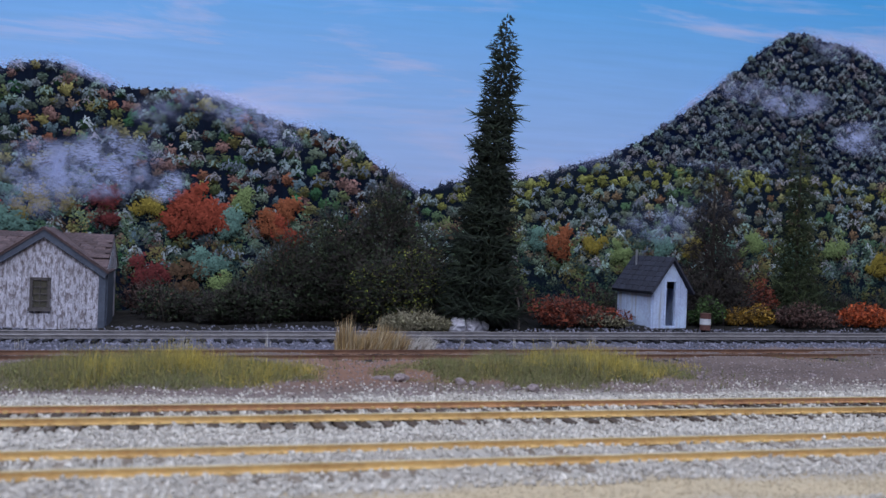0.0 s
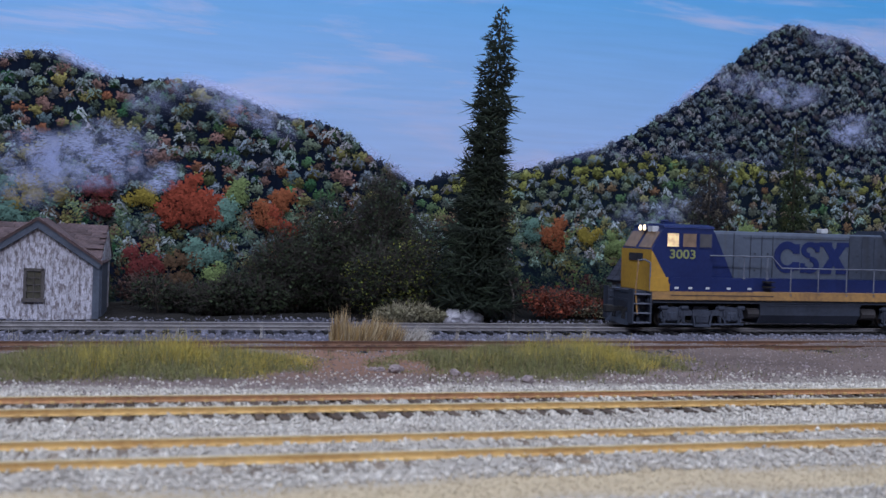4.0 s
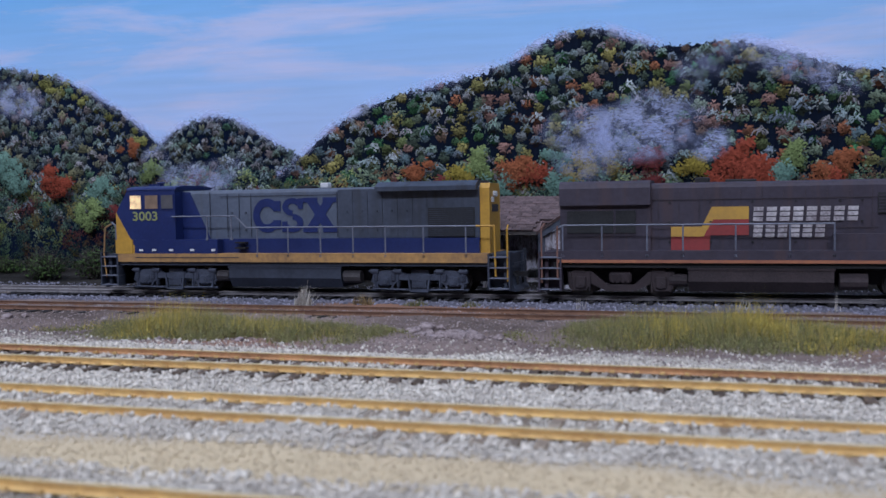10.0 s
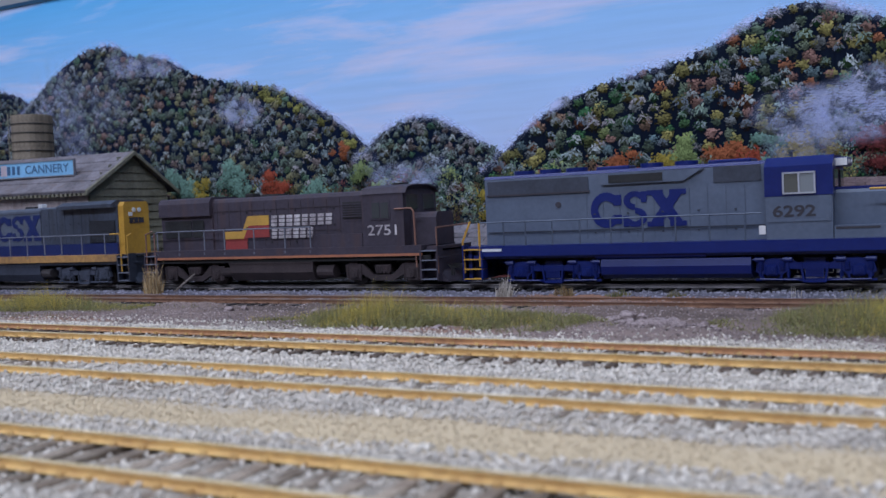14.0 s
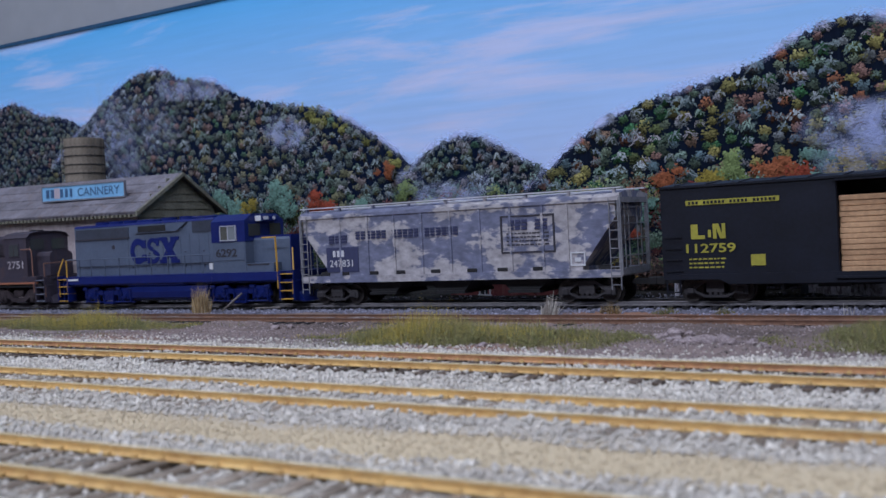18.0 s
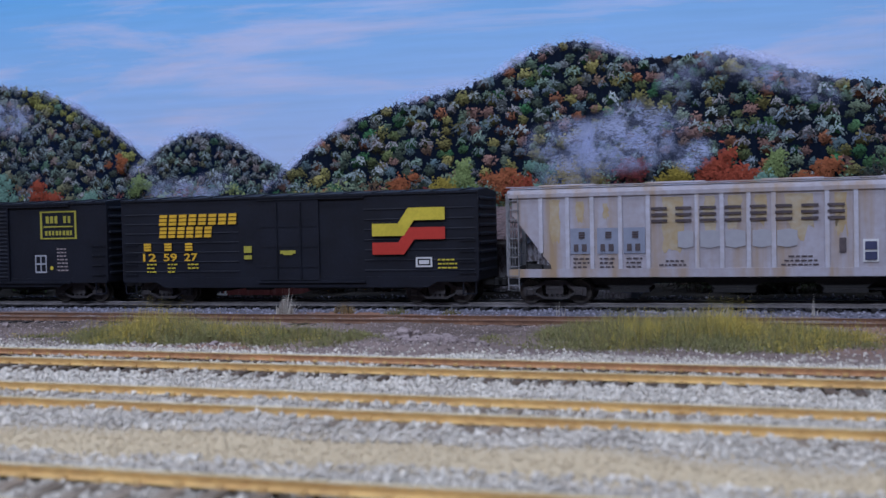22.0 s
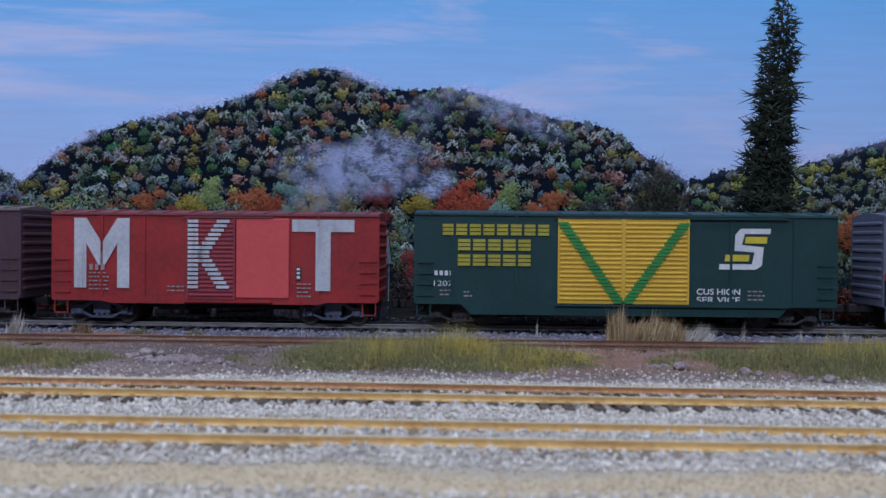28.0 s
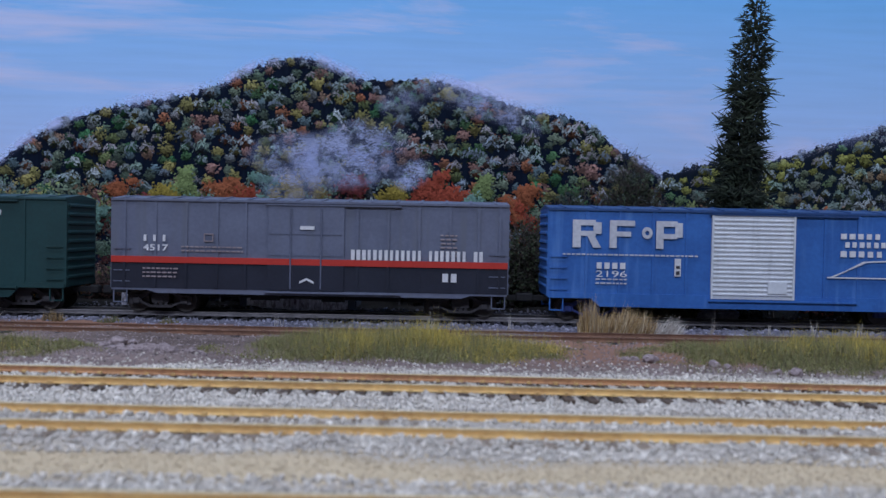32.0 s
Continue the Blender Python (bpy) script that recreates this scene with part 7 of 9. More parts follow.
# second locomotive: cab to the right
t2 = thing("locomotive", "weathered maroon-grey locomotive with a faded stepped emblem", "locomotive", group="locomotives of the train")
MOVERS.append((t2, 357.0))
part("frame", Shape().box(-88, 88, -15.6, 15.6, 12.2, 14.4), UNDER, t2)
pieces("side_sill", Shape().box(-86, 84, -16.8, -15.2, 15.4, 19.0).box(-86, 84, 15.2, 16.8, 15.4, 19.0).box(-86, 84, -15.2, 15.2, 17.5, 19.0), MAROON_GREY, t2)
part("sill_line", Shape().box(-86, 84, -16.95, -15.2, 14.2, 15.4), ORANGE_LINE, t2, "rusty orange sill line")
part("hood", hood(-86, 51, 9.6, 19, 46.2, 2.2), MAROON_GREY, t2)
part("radiator", hood(-86, -49, 12.4, 37.5, 47.4, 3.0), MAROON_GREY, t2, "wider radiator section")
part("radiator_base", Shape().box(-86, -49, -10.4, 10.4, 19, 37.5), MAROON_GREY, t2)
part("grille", Shape().box(-83, -64, -10.9, -10.3, 26, 35.2), BLACKISH, t2, "dark radiator grille")
part("grille", Shape().box(-63, -55, -10.9, -10.3, 26, 35.2), BLACKISH, t2)
part("cab", Shape().prism("x", [(-15.8, 19), (15.8, 19), (15.8, 44.2), (13.4, 46.6), (7, 47.8), (-7, 47.8), (-13.4, 46.6), (-15.8, 44.2)], 51, 74.5), MAROON_GREY, t2)
part("cab_roof", Shape().prism("x", [(-16.2, 44.0), (-13.6, 46.9), (-7, 48.2), (7, 48.2), (13.6, 46.9), (16.2, 44.0), (13.2, 46.4), (7, 47.6), (-7, 47.6), (-13.2, 46.4)], 50.4, 76.0), MAROON_GREY, t2)
w = part("window", Shape().box(56.4, 67.2, -16.1, -15.6, 31.6, 40.6), MAROON_GREY, t2)
part("pane", Shape().box(57.2, 61.4, -16.3, -15.9, 32.4, 39.8), PANE, w)
part("pane", Shape().box(62.2, 66.4, -16.3, -15.9, 32.4, 39.8), PANE, w)
pieces("front_window", Shape().box(74.3, 74.9, -13, -3, 36, 43).box(74.3, 74.9, 3, 13, 36, 43), PANE, t2)
part("short_hood", hood(74.5, 88, 8.6, 19, 34.5, 2.6), MAROON_GREY, t2)
part("vent", Shape().box(36, 50.8, -10.2, -9.4, 33, 41), BLACKISH, t2, "dark louvred vent")
vs = Shape()
for i in range(6):
    vs.box(36.2, 50.6, -10.45, -10.1, 33.6 + i * 1.2, 34.1 + i * 1.2)
part("vent_slats", vs, MAROON_GREY, t2)
plate("emblem", [[(0, 0.32), (0.42, 0.32), (0.55, 0.71), (1, 0.71), (1, 1), (0.53, 1), (0.40, 0.55), (0, 0.55)]], (-41, -9.7, 18.8), 30, 17.5, mat("faded_yellow_band", (0.52, 0.30, 0.06), (0.42, 0.24, 0.06), 0.6, 260, 0.05), t2, "faded yellow stepped band")
plate("emblem", [[(0, 0), (0.50, 0), (0.51, 0.35), (1, 0.35), (1, 0.71), (0.55, 0.71), (0.42, 0.32), (0, 0.32)]], (-41, -9.66, 18.8), 30, 17.5, mat("faded_red_band", (0.30, 0.045, 0.045), (0.22, 0.04, 0.04), 0.6, 260, 0.05), t2, "faded red stepped band")
WORN = mat("worn_white_lettering", (0.60, 0.57, 0.6), (0.2, 0.17, 0.19), 0.6, 420, 0.05)
blocks("road_name", (8,), -9.5, 30, 30.4, 36.0, -9.7, WORN, t2, "worn white bars of lettering", 0.12, 0.74)
blocks("road_name", (6,), -9.5, 18, 24.0, 29.4, -9.7, WORN, t2, "worn white bars of lettering", 0.12, 0.74)
lettering("number", "2751", 5.0, WORN, t2, (54, -16.0, 24.2), 16.5, bold=0.01)
SEAM_BROWN = mat("dull_maroon_seam", (0.050, 0.038, 0.050), (0.040, 0.030, 0.040), 0.7, 260, 0.05)
seams(t2, [-46, -38, -30, -22, -14, -6, 2, 10, 18, 26, 34], 20, 43, -9.68, SEAM_BROWN)
part("hood_groove", Shape().box(-48.5, 36, -9.85, -9.5, 27.6, 28.0).box(-48.5, 36, -9.85, -9.5, 39.2, 39.5), SEAM_BROWN, t2)
latches(t2, [-42, -26, -10, 6, 22, 30], [22, 30, 38], -9.75, BLACKISH)
pieces("roof_gear", Shape().cham(-32, -26, -3, 3, 46, 48.2, 0.4).cham(-20, -8, -5, 5, 45.8, 47.2, 0.4).box(62, 66, -4, 4, 48, 49.2), UNDER, t2)
part("battery_box", Shape().box(20, 50, -14.8, -9.4, 19, 25.4), MAROON_GREY, t2)
s2 = [-84, -68, -50, -36, -16, 4, 20]
stanchions(t2, s2, 17, 29.5, RAIL_GREY, -16.4)
handrail(t2, [(-88, -16.4, 27), (-84, -16.4, 29.5), (20, -16.4, 29.5)], RAIL_GREY)
handrail(t2, [(-86.2, -16.6, 8), (-86.2, -16.6, 29)], RAIL_RUST, 0.42)
handrail(t2, [(-92.8, -16.4, 6), (-92.8, -16.4, 28.5), (-92.4, -12, 30)], RAIL_RUST, 0.42)
handrail(t2, [(70, -16.4, 36.5), (79, -16.4, 36.6), (80.4, -16.4, 35), (81, -16.4, 9)], RAIL_RUST, 0.42)
handrail(t2, [(92.4, -16.4, 6), (92.0, -16.4, 27), (92, 16, 28)], RAIL_RUST, 0.42)
steps(t2, -84.5, -1, MAROON_GREY, RAIL_GREY)
steps(t2, 83.0, 1, MAROON_GREY, RAIL_GREY)
pieces("platform", Shape().box(-93, -86, -11.5, 11.5, 17, 18.4).box(84, 92.6, -11.5, 11.5, 17, 18.4), MAROON_GREY, t2)
pilot(t2, 92.4, MAROON_GREY)
fuel_tank(t2, -34, 20, TRUCK_BROWN)
pieces("air_tank", Shape().cyl("x", (27, -12, 7.0), 3.4, 10, 12).cyl("x", (-38, -12, 7.0), 2.6, 7, 12), TRUCK_BROWN, t2)
# added block: its near-black colour takes the place of shade below the frame
part("dark_gap_block", Shape().box(-84, 84, -7, 7, 5.5, 12.6), UNDER, t2)
trucks(t2, (-61, 60), "b", TRUCK_BROWN)
couplers(t2, 93)

# third locomotive: cab to the right, clean paint
SEAM_GREY = mat("shaded_grey_seam", (0.075, 0.096, 0.145), (0.062, 0.080, 0.120), 0.55, 260, 0.04)
t3 = thing("locomotive", "clean light grey and royal blue road locomotive", "locomotive", group="locomotives of the train")
MOVERS.append((t3, 559.7))
STRETCH[0] = 1.06
part("frame", Shape().box(-87, 87, -15.4, 15.4, 12, 13.6), BLUE_GLOSS, t3)
pieces("side_sill", Shape().box(-84, 81, -16.8, -15.2, 13.2, 17.8).box(-84, 81, 15.2, 16.8, 13.2, 17.8).box(-84, 81, -15.2, 15.2, 16.4, 17.8), BLUE_GLOSS, t3, "royal blue side sill")
part("hood", hood(-83, 33.5, 9.4, 17.8, 48.0, 1.0), GREY_CLEAN, t3)
part("hood_roof", Shape().prism("x", [(-9.5, 47.6), (9.5, 47.6), (8.6, 49.0), (-8.6, 49.0)], -83.2, 33.5), BLUE_GLOSS, t3, "royal blue roof")
for i, x in enumerate((-68, -56, -44, -12, 2)):
    part("roof_fan", Shape().cyl("z", (x, 0, 50.0), 4.6, 2.0, 16), BLUE_GLOSS, t3)
pieces("roof_box", Shape().cham(-34, -20, -5, 5, 48.8, 50.6, 0.4).cham(12, 28, -7, 7, 48.8, 50.4, 0.4), BLUE_GLOSS, t3)
part("grille", Shape().box(-81.5, -36.0, -9.9, -9.2, 40.6, 46.6), TANK_GREY, t3, "dark radiator intake band")
part("grille_lip", Shape().box(-82, -35.5, -10.1, -9.2, 39.9, 40.6), INK, t3)
part("blister", Shape().prism("y", [(-32, 47.4), (11, 47.4), (3, 42.6), (-30, 42.6)], -10.6, -9.2), GREY_CLEAN, t3)
part("intake", Shape().box(-27, -5, -10.9, -10.4, 43.2, 46.6), BLACKISH, t3, "dark air intake")
part("hatch", Shape().box(14.5, 32, -9.8, -9.2, 41.2, 47.6), TANK_GREY, t3)
part("door_vent", Shape().cyl("y", (-49.4, -9.5, 35), 1.3, 0.5, 12), INK, t3)
part("cab", Shape().prism("x", [(-15.6, 17.8), (15.6, 17.8), (15.6, 45.8), (10, 49.2), (-10, 49.2), (-15.6, 45.8)], 34.5, 57.5), GREY_CLEAN, t3)
part("cab_top", Shape().prism("x", [(-15.8, 34.5), (15.8, 34.5), (15.8, 46.0), (10.2, 49.6), (-10.2, 49.6), (-15.8, 46.0)], 34.2, 57.8), BLUE_GLOSS, t3, "royal blue upper cab")
w = part("window", Shape().box(40.6, 41.2, -16.5, -15.6, 35.4, 43.4).box(51.4, 52.0, -16.5, -15.6, 35.4, 43.4).box(46.0, 46.6, -16.5, -15.6, 35.4, 43.4).box(40.6, 52.0, -16.5, -15.6, 35.2, 35.8).box(40.6, 52.0, -16.5, -15.6, 43.0, 43.6), FAINT_WHITE, t3, "pale window frame")
part("pane", Shape().box(41.2, 46.0, -16.1, -15.7, 35.8, 43.0), glass("olive_window_pane", (0.10, 0.10, 0.09)), w)
part("pane", Shape().box(46.6, 51.4, -16.1, -15.7, 35.8, 43.0), glass("pale_window_pane", (0.20, 0.22, 0.24)), w)
part("sill_panel", Shape().box(35.2, 56.8, -15.85, -15.5, 24.6, 34.3), GREY_CLEAN, t3)
pieces("front_window", Shape().box(57.6, 58.2, -13, -4, 37.5, 44).box(57.6, 58.2, 4, 13, 37.5, 44), PANE, t3)
part("number_board", Shape().cham(57.2, 62, -7, 7, 45, 48.6, 0.4), BLUE_GLOSS, t3)
part("side_number_board", Shape().box(57.6, 61.8, -7.3, -6.9, 45.4, 48.2), WHT, t3, "white number board")
pieces("headlights", Shape().box(61.8, 62.3, -5.5, -1.5, 46, 47.8).cyl("x", (62.2, 3, 46.8), 1.0, 0.5, 10), WHT, t3)
part("short_hood", hood(57.4, 82.0, 9.2, 17.8, 36.5, 1.6), GREY_CLEAN, t3)
part("short_hood_top", Shape().box(57.6, 82.3, -8.4, 8.4, 36.2, 37.2), BLUE_GLOSS, t3)
part("nose_front", Shape().box(81.8, 82.7, -9.0, 9.0, 17.8, 36.4), BLUE_GLOSS, t3)
big_mark(t3, -35.3, 3.8, 24.2, 39.4, -9.45, BLUE_GLOSS)
lettering("number", "6292", 4.6, INK, t3, (39.2, -15.98, 26.4), 15.8, bold=0.025)
seams(t3, [-37, -30, -23, -16, -9, -2, 5, 12, 19, 26], 20, 40, -9.42, SEAM_GREY)
latches(t3, [-34, -20, -6, 8, 22], [22, 30], -9.5, TANK_GREY)
part("hood_line", Shape().box(-82, 33, -9.6, -9.3, 23.4, 23.8), TANK_GREY, t3)
part("sill_mark", Shape().box(-82, -73, -17.0, -16.7, 15.4, 16.6), WHT, t3)
part("ledge", Shape().box(57.8, 76, -15.6, -9.2, 17.8, 22.6), GREY_CLEAN, t3)
part("ledge_slot", Shape().box(58.4, 73, -15.75, -15.5, 21.4, 22.2), INK, t3)
part("air_line", Shape().box(32, 34.3, -16.2, -15.6, 20, 23.4), WHT, t3)
s3 = [-72, -62, -50, -38, -25, -12, 1, 14, 27]
stanchions(t3, s3, 16.6, 28.4, SEAM_GREY, -16.2)
handrail(t3, [(-83, -16.2, 28.4), (33, -16.2, 28.4)], GREY_CLEAN, 0.34)
handrail(t3, [(-83.4, -16.4, 28), (-83.4, -16.4, 9)], YELLOW_LOCO, 0.5)
handrail(t3, [(-91, -16.2, 6), (-91.6, -16.2, 20), (-88.5, -14.5, 29)], YELLOW_LOCO, 0.5)
handrail(t3, [(70, -16.4, 36), (78.5, -16.4, 36), (79, -16.4, 9)], YELLOW_LOCO, 0.5)
handrail(t3, [(88, -16.2, 6), (89, -16.2, 18), (86.6, -13, 30)], YELLOW_LOCO, 0.5)
steps(t3, -82.0, -1, BLUE_GLOSS, YELLOW_LOCO)
steps(t3, 80.0, 1, BLUE_GLOSS, YELLOW_LOCO)
pieces("platform", Shape().box(-91, -82, -11.5, 11.5, 16.4, 17.6).box(80, 89, -11.5, 11.5, 16.4, 17.6), BLUE_GLOSS, t3)
pilot(t3, 90, BLUE_GLOSS)
part("fuel_tank", Shape().prism("x", [(-14.6, 11), (-11, 12.2), (11, 12.2), (14.6, 11), (15.4, 8), (14.6, 4.6), (11, 2.6), (-11, 2.6), (-14.6, 4.6), (-15.4, 8)], -30, 28.5), BLUE_GLOSS, t3, "rounded royal blue fuel tank")
pieces("air_tank", Shape().cyl("x", (-10, -14.2, 13), 1.8, 44, 10), BLUE_GLOSS, t3)
STRETCH[0] = 1.0
# another added dark block, for the shade between trucks and tank
part("dark_gap_block", Shape().box(-80, 80, -7, 7, 5.5, 12.6), UNDER, t3)
trucks(t3, (-54.5, 53.5), "a", BLUE_GLOSS)
couplers(t3, 93.5)

# ---- plants ----
NEEDLE = mat("dark_conifer_twigs", (0.030, 0.042, 0.024), (0.012, 0.018, 0.012), 0.85, 500, 0.2, island=0.6)
TWIG = mat("dark_brown_twigs", (0.050, 0.040, 0.034), (0.022, 0.018, 0.017), 0.9, 500, 0.2, island=0.5)
BARK = mat("dark_bark", (0.07, 0.055, 0.045), (0.035, 0.028, 0.024), 0.9, 500, 0.4)
LEAF_DARK = mat("dark_green_leaves", (0.040, 0.055, 0.024), (0.022, 0.032, 0.016), 0.8, 400, 0.2, island=0.6)
LEAF_YELLOW = mat("yellow_green_leaves", (0.26, 0.27, 0.04), (0.12, 0.15, 0.03), 0.8, 400, 0.2, island=0.5)
LEAF_RUST = mat("rust_red_leaves", (0.27, 0.060, 0.028), (0.13, 0.032, 0.022), 0.85, 400, 0.2, island=0.5)
LEAF_ORANGE = mat("orange_red_leaves", (0.52, 0.12, 0.035), (0.36, 0.065, 0.025), 0.85, 400, 0.2, island=0.35)
LEAF_GOLD = mat("golden_leaves", (0.38, 0.22, 0.03), (0.22, 0.12, 0.02), 0.85, 400, 0.2, island=0.45)
LEAF_BROWN = mat("brown_purple_leaves", (0.16, 0.085, 0.07), (0.08, 0.045, 0.04), 0.85, 400, 0.2, island=0.5)
LEAF_SAGE = mat("sage_lichen", (0.32, 0.29, 0.18), (0.18, 0.16, 0.11), 0.9, 400, 0.2, island=0.5)
SAGE_TWIG = mat("pale_sage_twigs", (0.34, 0.30, 0.20), (0.20, 0.17, 0.12), 0.9, 500, 0.2, island=0.4)
LEAF_GREEN = mat("moss_green_leaves", (0.075, 0.13, 0.035), (0.04, 0.075, 0.022), 0.85, 400, 0.2, island=0.5)
GRASSM = painted("grass_paint", 0.9, bump=0.0)


def spikes_mesh(name, p, d, length, radius):
    """Tapered twigs from points p along d, as one mesh, in metres."""
    n = len(p)
    d = d / np.linalg.norm(d, axis=1, keepdims=True)
    a = np.cross(d, rng.normal(0, 1, (n, 3)))
    a /= np.linalg.norm(a, axis=1, keepdims=True)
    b = np.cross(d, a)
    v = np.empty((n, 4, 3))
    for i in range(3):
        t = 2 * math.pi * i / 3
        v[:, i] = p + (a * math.cos(t) + b * math.sin(t)) * radius[:, None]
    v[:, 3] = p + d * length[:, None]
    f = (np.array([(0, 1, 3), (1, 2, 3), (2, 0, 3)])[None] + (np.arange(n) * 4)[:, None, None]).reshape(-1, 3)
    return raw_mesh(name, v.reshape(-1, 3), f)


def flakes_mesh(name, p, size):
    """Small leaves, each a bent pair of triangles."""
    n = len(p)
    q = np.array([(-1, 0, 0), (0, -0.55, 0.25), (1, 0, 0), (0, 0.55, 0.25)])
    v = np.einsum("nij,kj->nki", spin(n), q) * size[:, None, None] + p[:, None]
    f = (np.array([(0, 1, 2), (0, 2, 3)])[None] + (np.arange(n) * 4)[:, None, None]).reshape(-1, 3)
    return raw_mesh(name, v.reshape(-1, 3), f)


def conifer(x, y, base, height, width, label, n, shaggy=1.0, material=NEEDLE, trunk_r=0.0016, thick=0.00022, lean=0.0):
    t = tagged(new("conifer_tree"), label, "tree")
    t.matrix_basis = pose(x, y, base, 0, lean, 0)
    part("trunk", Shape().cyl("z", (0, 0, height * 500 - 1), trunk_r * 1000, height * 1000 - 6, 8, 0.3), BARK, t)
    z = height * (1 - np.sqrt(rng.uniform(0.0, 0.985, n)) * 0.97)
    prof = np.interp(z / height, [0, 0.12, 0.4, 0.6, 0.8, 0.95, 1.0], [0.9, 1.0, 0.60, 0.54, 0.46, 0.30, 0.10]) * width / 2
    prof = prof * (1 + 0.16 * np.sin(z * 380 + rng.uniform(0, 6)) + 0.16 * np.sin(z * 910) + 0.14 * np.sin(z * 1730))
    az = rng.uniform(0, 2 * math.pi, n)
    rad = prof * rng.uniform(0.05, 0.75, n) ** 0.7
    p = np.c_[rad * np.cos(az), rad * np.sin(az), z]
    az2 = az + rng.normal(0, 0.7, n)
    d = np.c_[np.cos(az2), np.sin(az2), rng.normal(-0.05, 0.55, n) * shaggy]
    ln = prof * rng.uniform(0.2, 0.55, n) * np.where(rng.uniform(0, 1, n) < 0.10, 1.7, 1.0) + 0.0010
    part("crown", spikes_mesh("crown", p, d, ln, np.full(n, thick) * rng.uniform(0.7, 1.8, n)), material, t)
    m = n // 2
    k = rng.integers(0, n, m)
    part("needles", flakes_mesh("needles", p[k] + d[k] * (ln[k] * rng.uniform(0.2, 1.0, m))[:, None] * 0.9, rng.uniform(0.0004, 0.0010, m)), material, t)
    return t


def bush(x, back, w, h, label, leaf, n_leaf, n_twig=500, twig=TWIG, size=(0.0005, 0.0012), lumps=5, depth=0.7, name="bush", second=None):
    """A twiggy bush of some lumps with loose leaves; back is its distance behind the main line."""
    y = main_y(x, back)
    z = float(lie(np.array([x]), np.array([y]))[0])
    t = tagged(new(name), label, "bush")
    t.matrix_basis = pose(x, y, z)
    cx = rng.uniform(-0.32, 0.32, lumps) * w
    cy = rng.uniform(-0.3, 0.3, lumps) * w * depth
    cr = rng.uniform(0.22, 0.36, lumps) * w
    top = h * (1 - 0.75 * (np.abs(cx) / (0.5 * w)) ** 1.5) * rng.uniform(0.8, 1.0, lumps)
    top[0] = h
    cx[0] *= 0.3
    stems = Shape()
    for i in range(lumps):
        stems.rod([(cx[i] * 200, cy[i] * 200, -0.5), (cx[i] * 600, cy[i] * 600, top[i] * 350), (cx[i] * 1000, cy[i] * 1000, top[i] * 800)], 0.45, 5)
    part("stem", stems, BARK, t)

    def cloud(n, fill):
        i = rng.integers(0, lumps, n)
        v = rng.normal(0, 1, (n, 3))
        v /= np.linalg.norm(v, axis=1, keepdims=True)
        r = rng.uniform(fill, 1.0, n) ** 0.6
        zz = top[i] * 0.52 + v[:, 2] * r * top[i] * 0.5
        return np.c_[cx[i] + v[:, 0] * r * cr[i], cy[i] + v[:, 1] * r * cr[i] * depth, np.maximum(zz, 0.0004)], v
    p, v = cloud(n_twig, 0.1)
    part("twig_tangle", spikes_mesh("twigs", p, v + rng.normal(0, 0.5, v.shape), rng.uniform(0.002, 0.006, n_twig) * min(1.5, h / 0.03 + 0.4), rng.uniform(0.00012, 0.00028, n_twig)), twig, t)
    p, v = cloud(n_leaf, 0.35)
    part("leaves", flakes_mesh("leaves", p, rng.uniform(*size, n_leaf)), leaf, t)
    if second:
        p, v = cloud(n_leaf // 2, 0.7)
        p = p[(p[:, 1] < 0.1 * w) & (p[:, 2] < 0.75 * h)]
        part("bright_leaves", flakes_mesh("bright_leaves", p, rng.uniform(size[0] * 0.6, size[1] * 0.75, len(p))), second, t)
    return t


conifer(0.1535, main_y(0.1535, 0.035), 0.0015, 0.1575, 0.037, "tall narrow dark conifer with shaggy twigs", 9000, thick=0.00042, lean=4.0)
conifer(0.350, main_y(0.350, 0.060), 0.004, 0.112, 0.034, "thin sparse green conifer before the painted hills", 3600, 1.3, mat("green_conifer_twigs", (0.050, 0.068, 0.026), (0.026, 0.036, 0.016), 0.85, 500, 0.2, island=0.5))
conifer(0.297, main_y(0.297, 0.060), 0.003, 0.096, 0.050, "bare see-through dark tree behind the shed", 2800, 1.8, TWIG)
# dark thicket
bush(0.066, 0.058, 0.055, 0.046, "dark leafless thicket behind the main line", LEAF_DARK, 5200, 2600)
bush(0.090, 0.062, 0.060, 0.062, "dark tangled thicket with few leaves", LEAF_DARK, 5600, 2800)
bush(0.114, 0.064, 0.055, 0.078, "tall dark brown thicket beside the conifer", LEAF_DARK, 7000, 3600)
bush(0.132, 0.045, 0.050, 0.052, "dark green bush with yellow-green leaf tips", LEAF_DARK, 3400, 1800, second=LEAF_YELLOW)
bush(0.106, 0.042, 0.050, 0.040, "dark twiggy bush with yellow-green leaf tips", LEAF_DARK, 2600, 1600, second=LEAF_YELLOW)
bush(0.163, 0.045, 0.040, 0.042, "dark tangle at the foot of the conifer", LEAF_DARK, 1600, 1500)
bush(0.046, 0.045, 0.040, 0.026, "low dark brown brush beside the thicket", LEAF_DARK, 3000, 1600)
bush(0.121, 0.028, 0.036, 0.0120, "low rounded sage-coloured shrub", LEAF_SAGE, 3400, 1500, twig=SAGE_TWIG, name="shrub")
bush(0.206, 0.038, 0.062, 0.017, "rust-red low bush beside the main line", LEAF_RUST, 3200, 700, name="shrub")
bush(0.222, 0.034, 0.026, 0.007, "grey-brown dry low brush beside the shed", LEAF_SAGE, 900, 700, name="shrub")
bush(0.287, 0.042, 0.024, 0.016, "moss-green bush beside the barrel", LEAF_GREEN, 1800, 300, name="shrub")
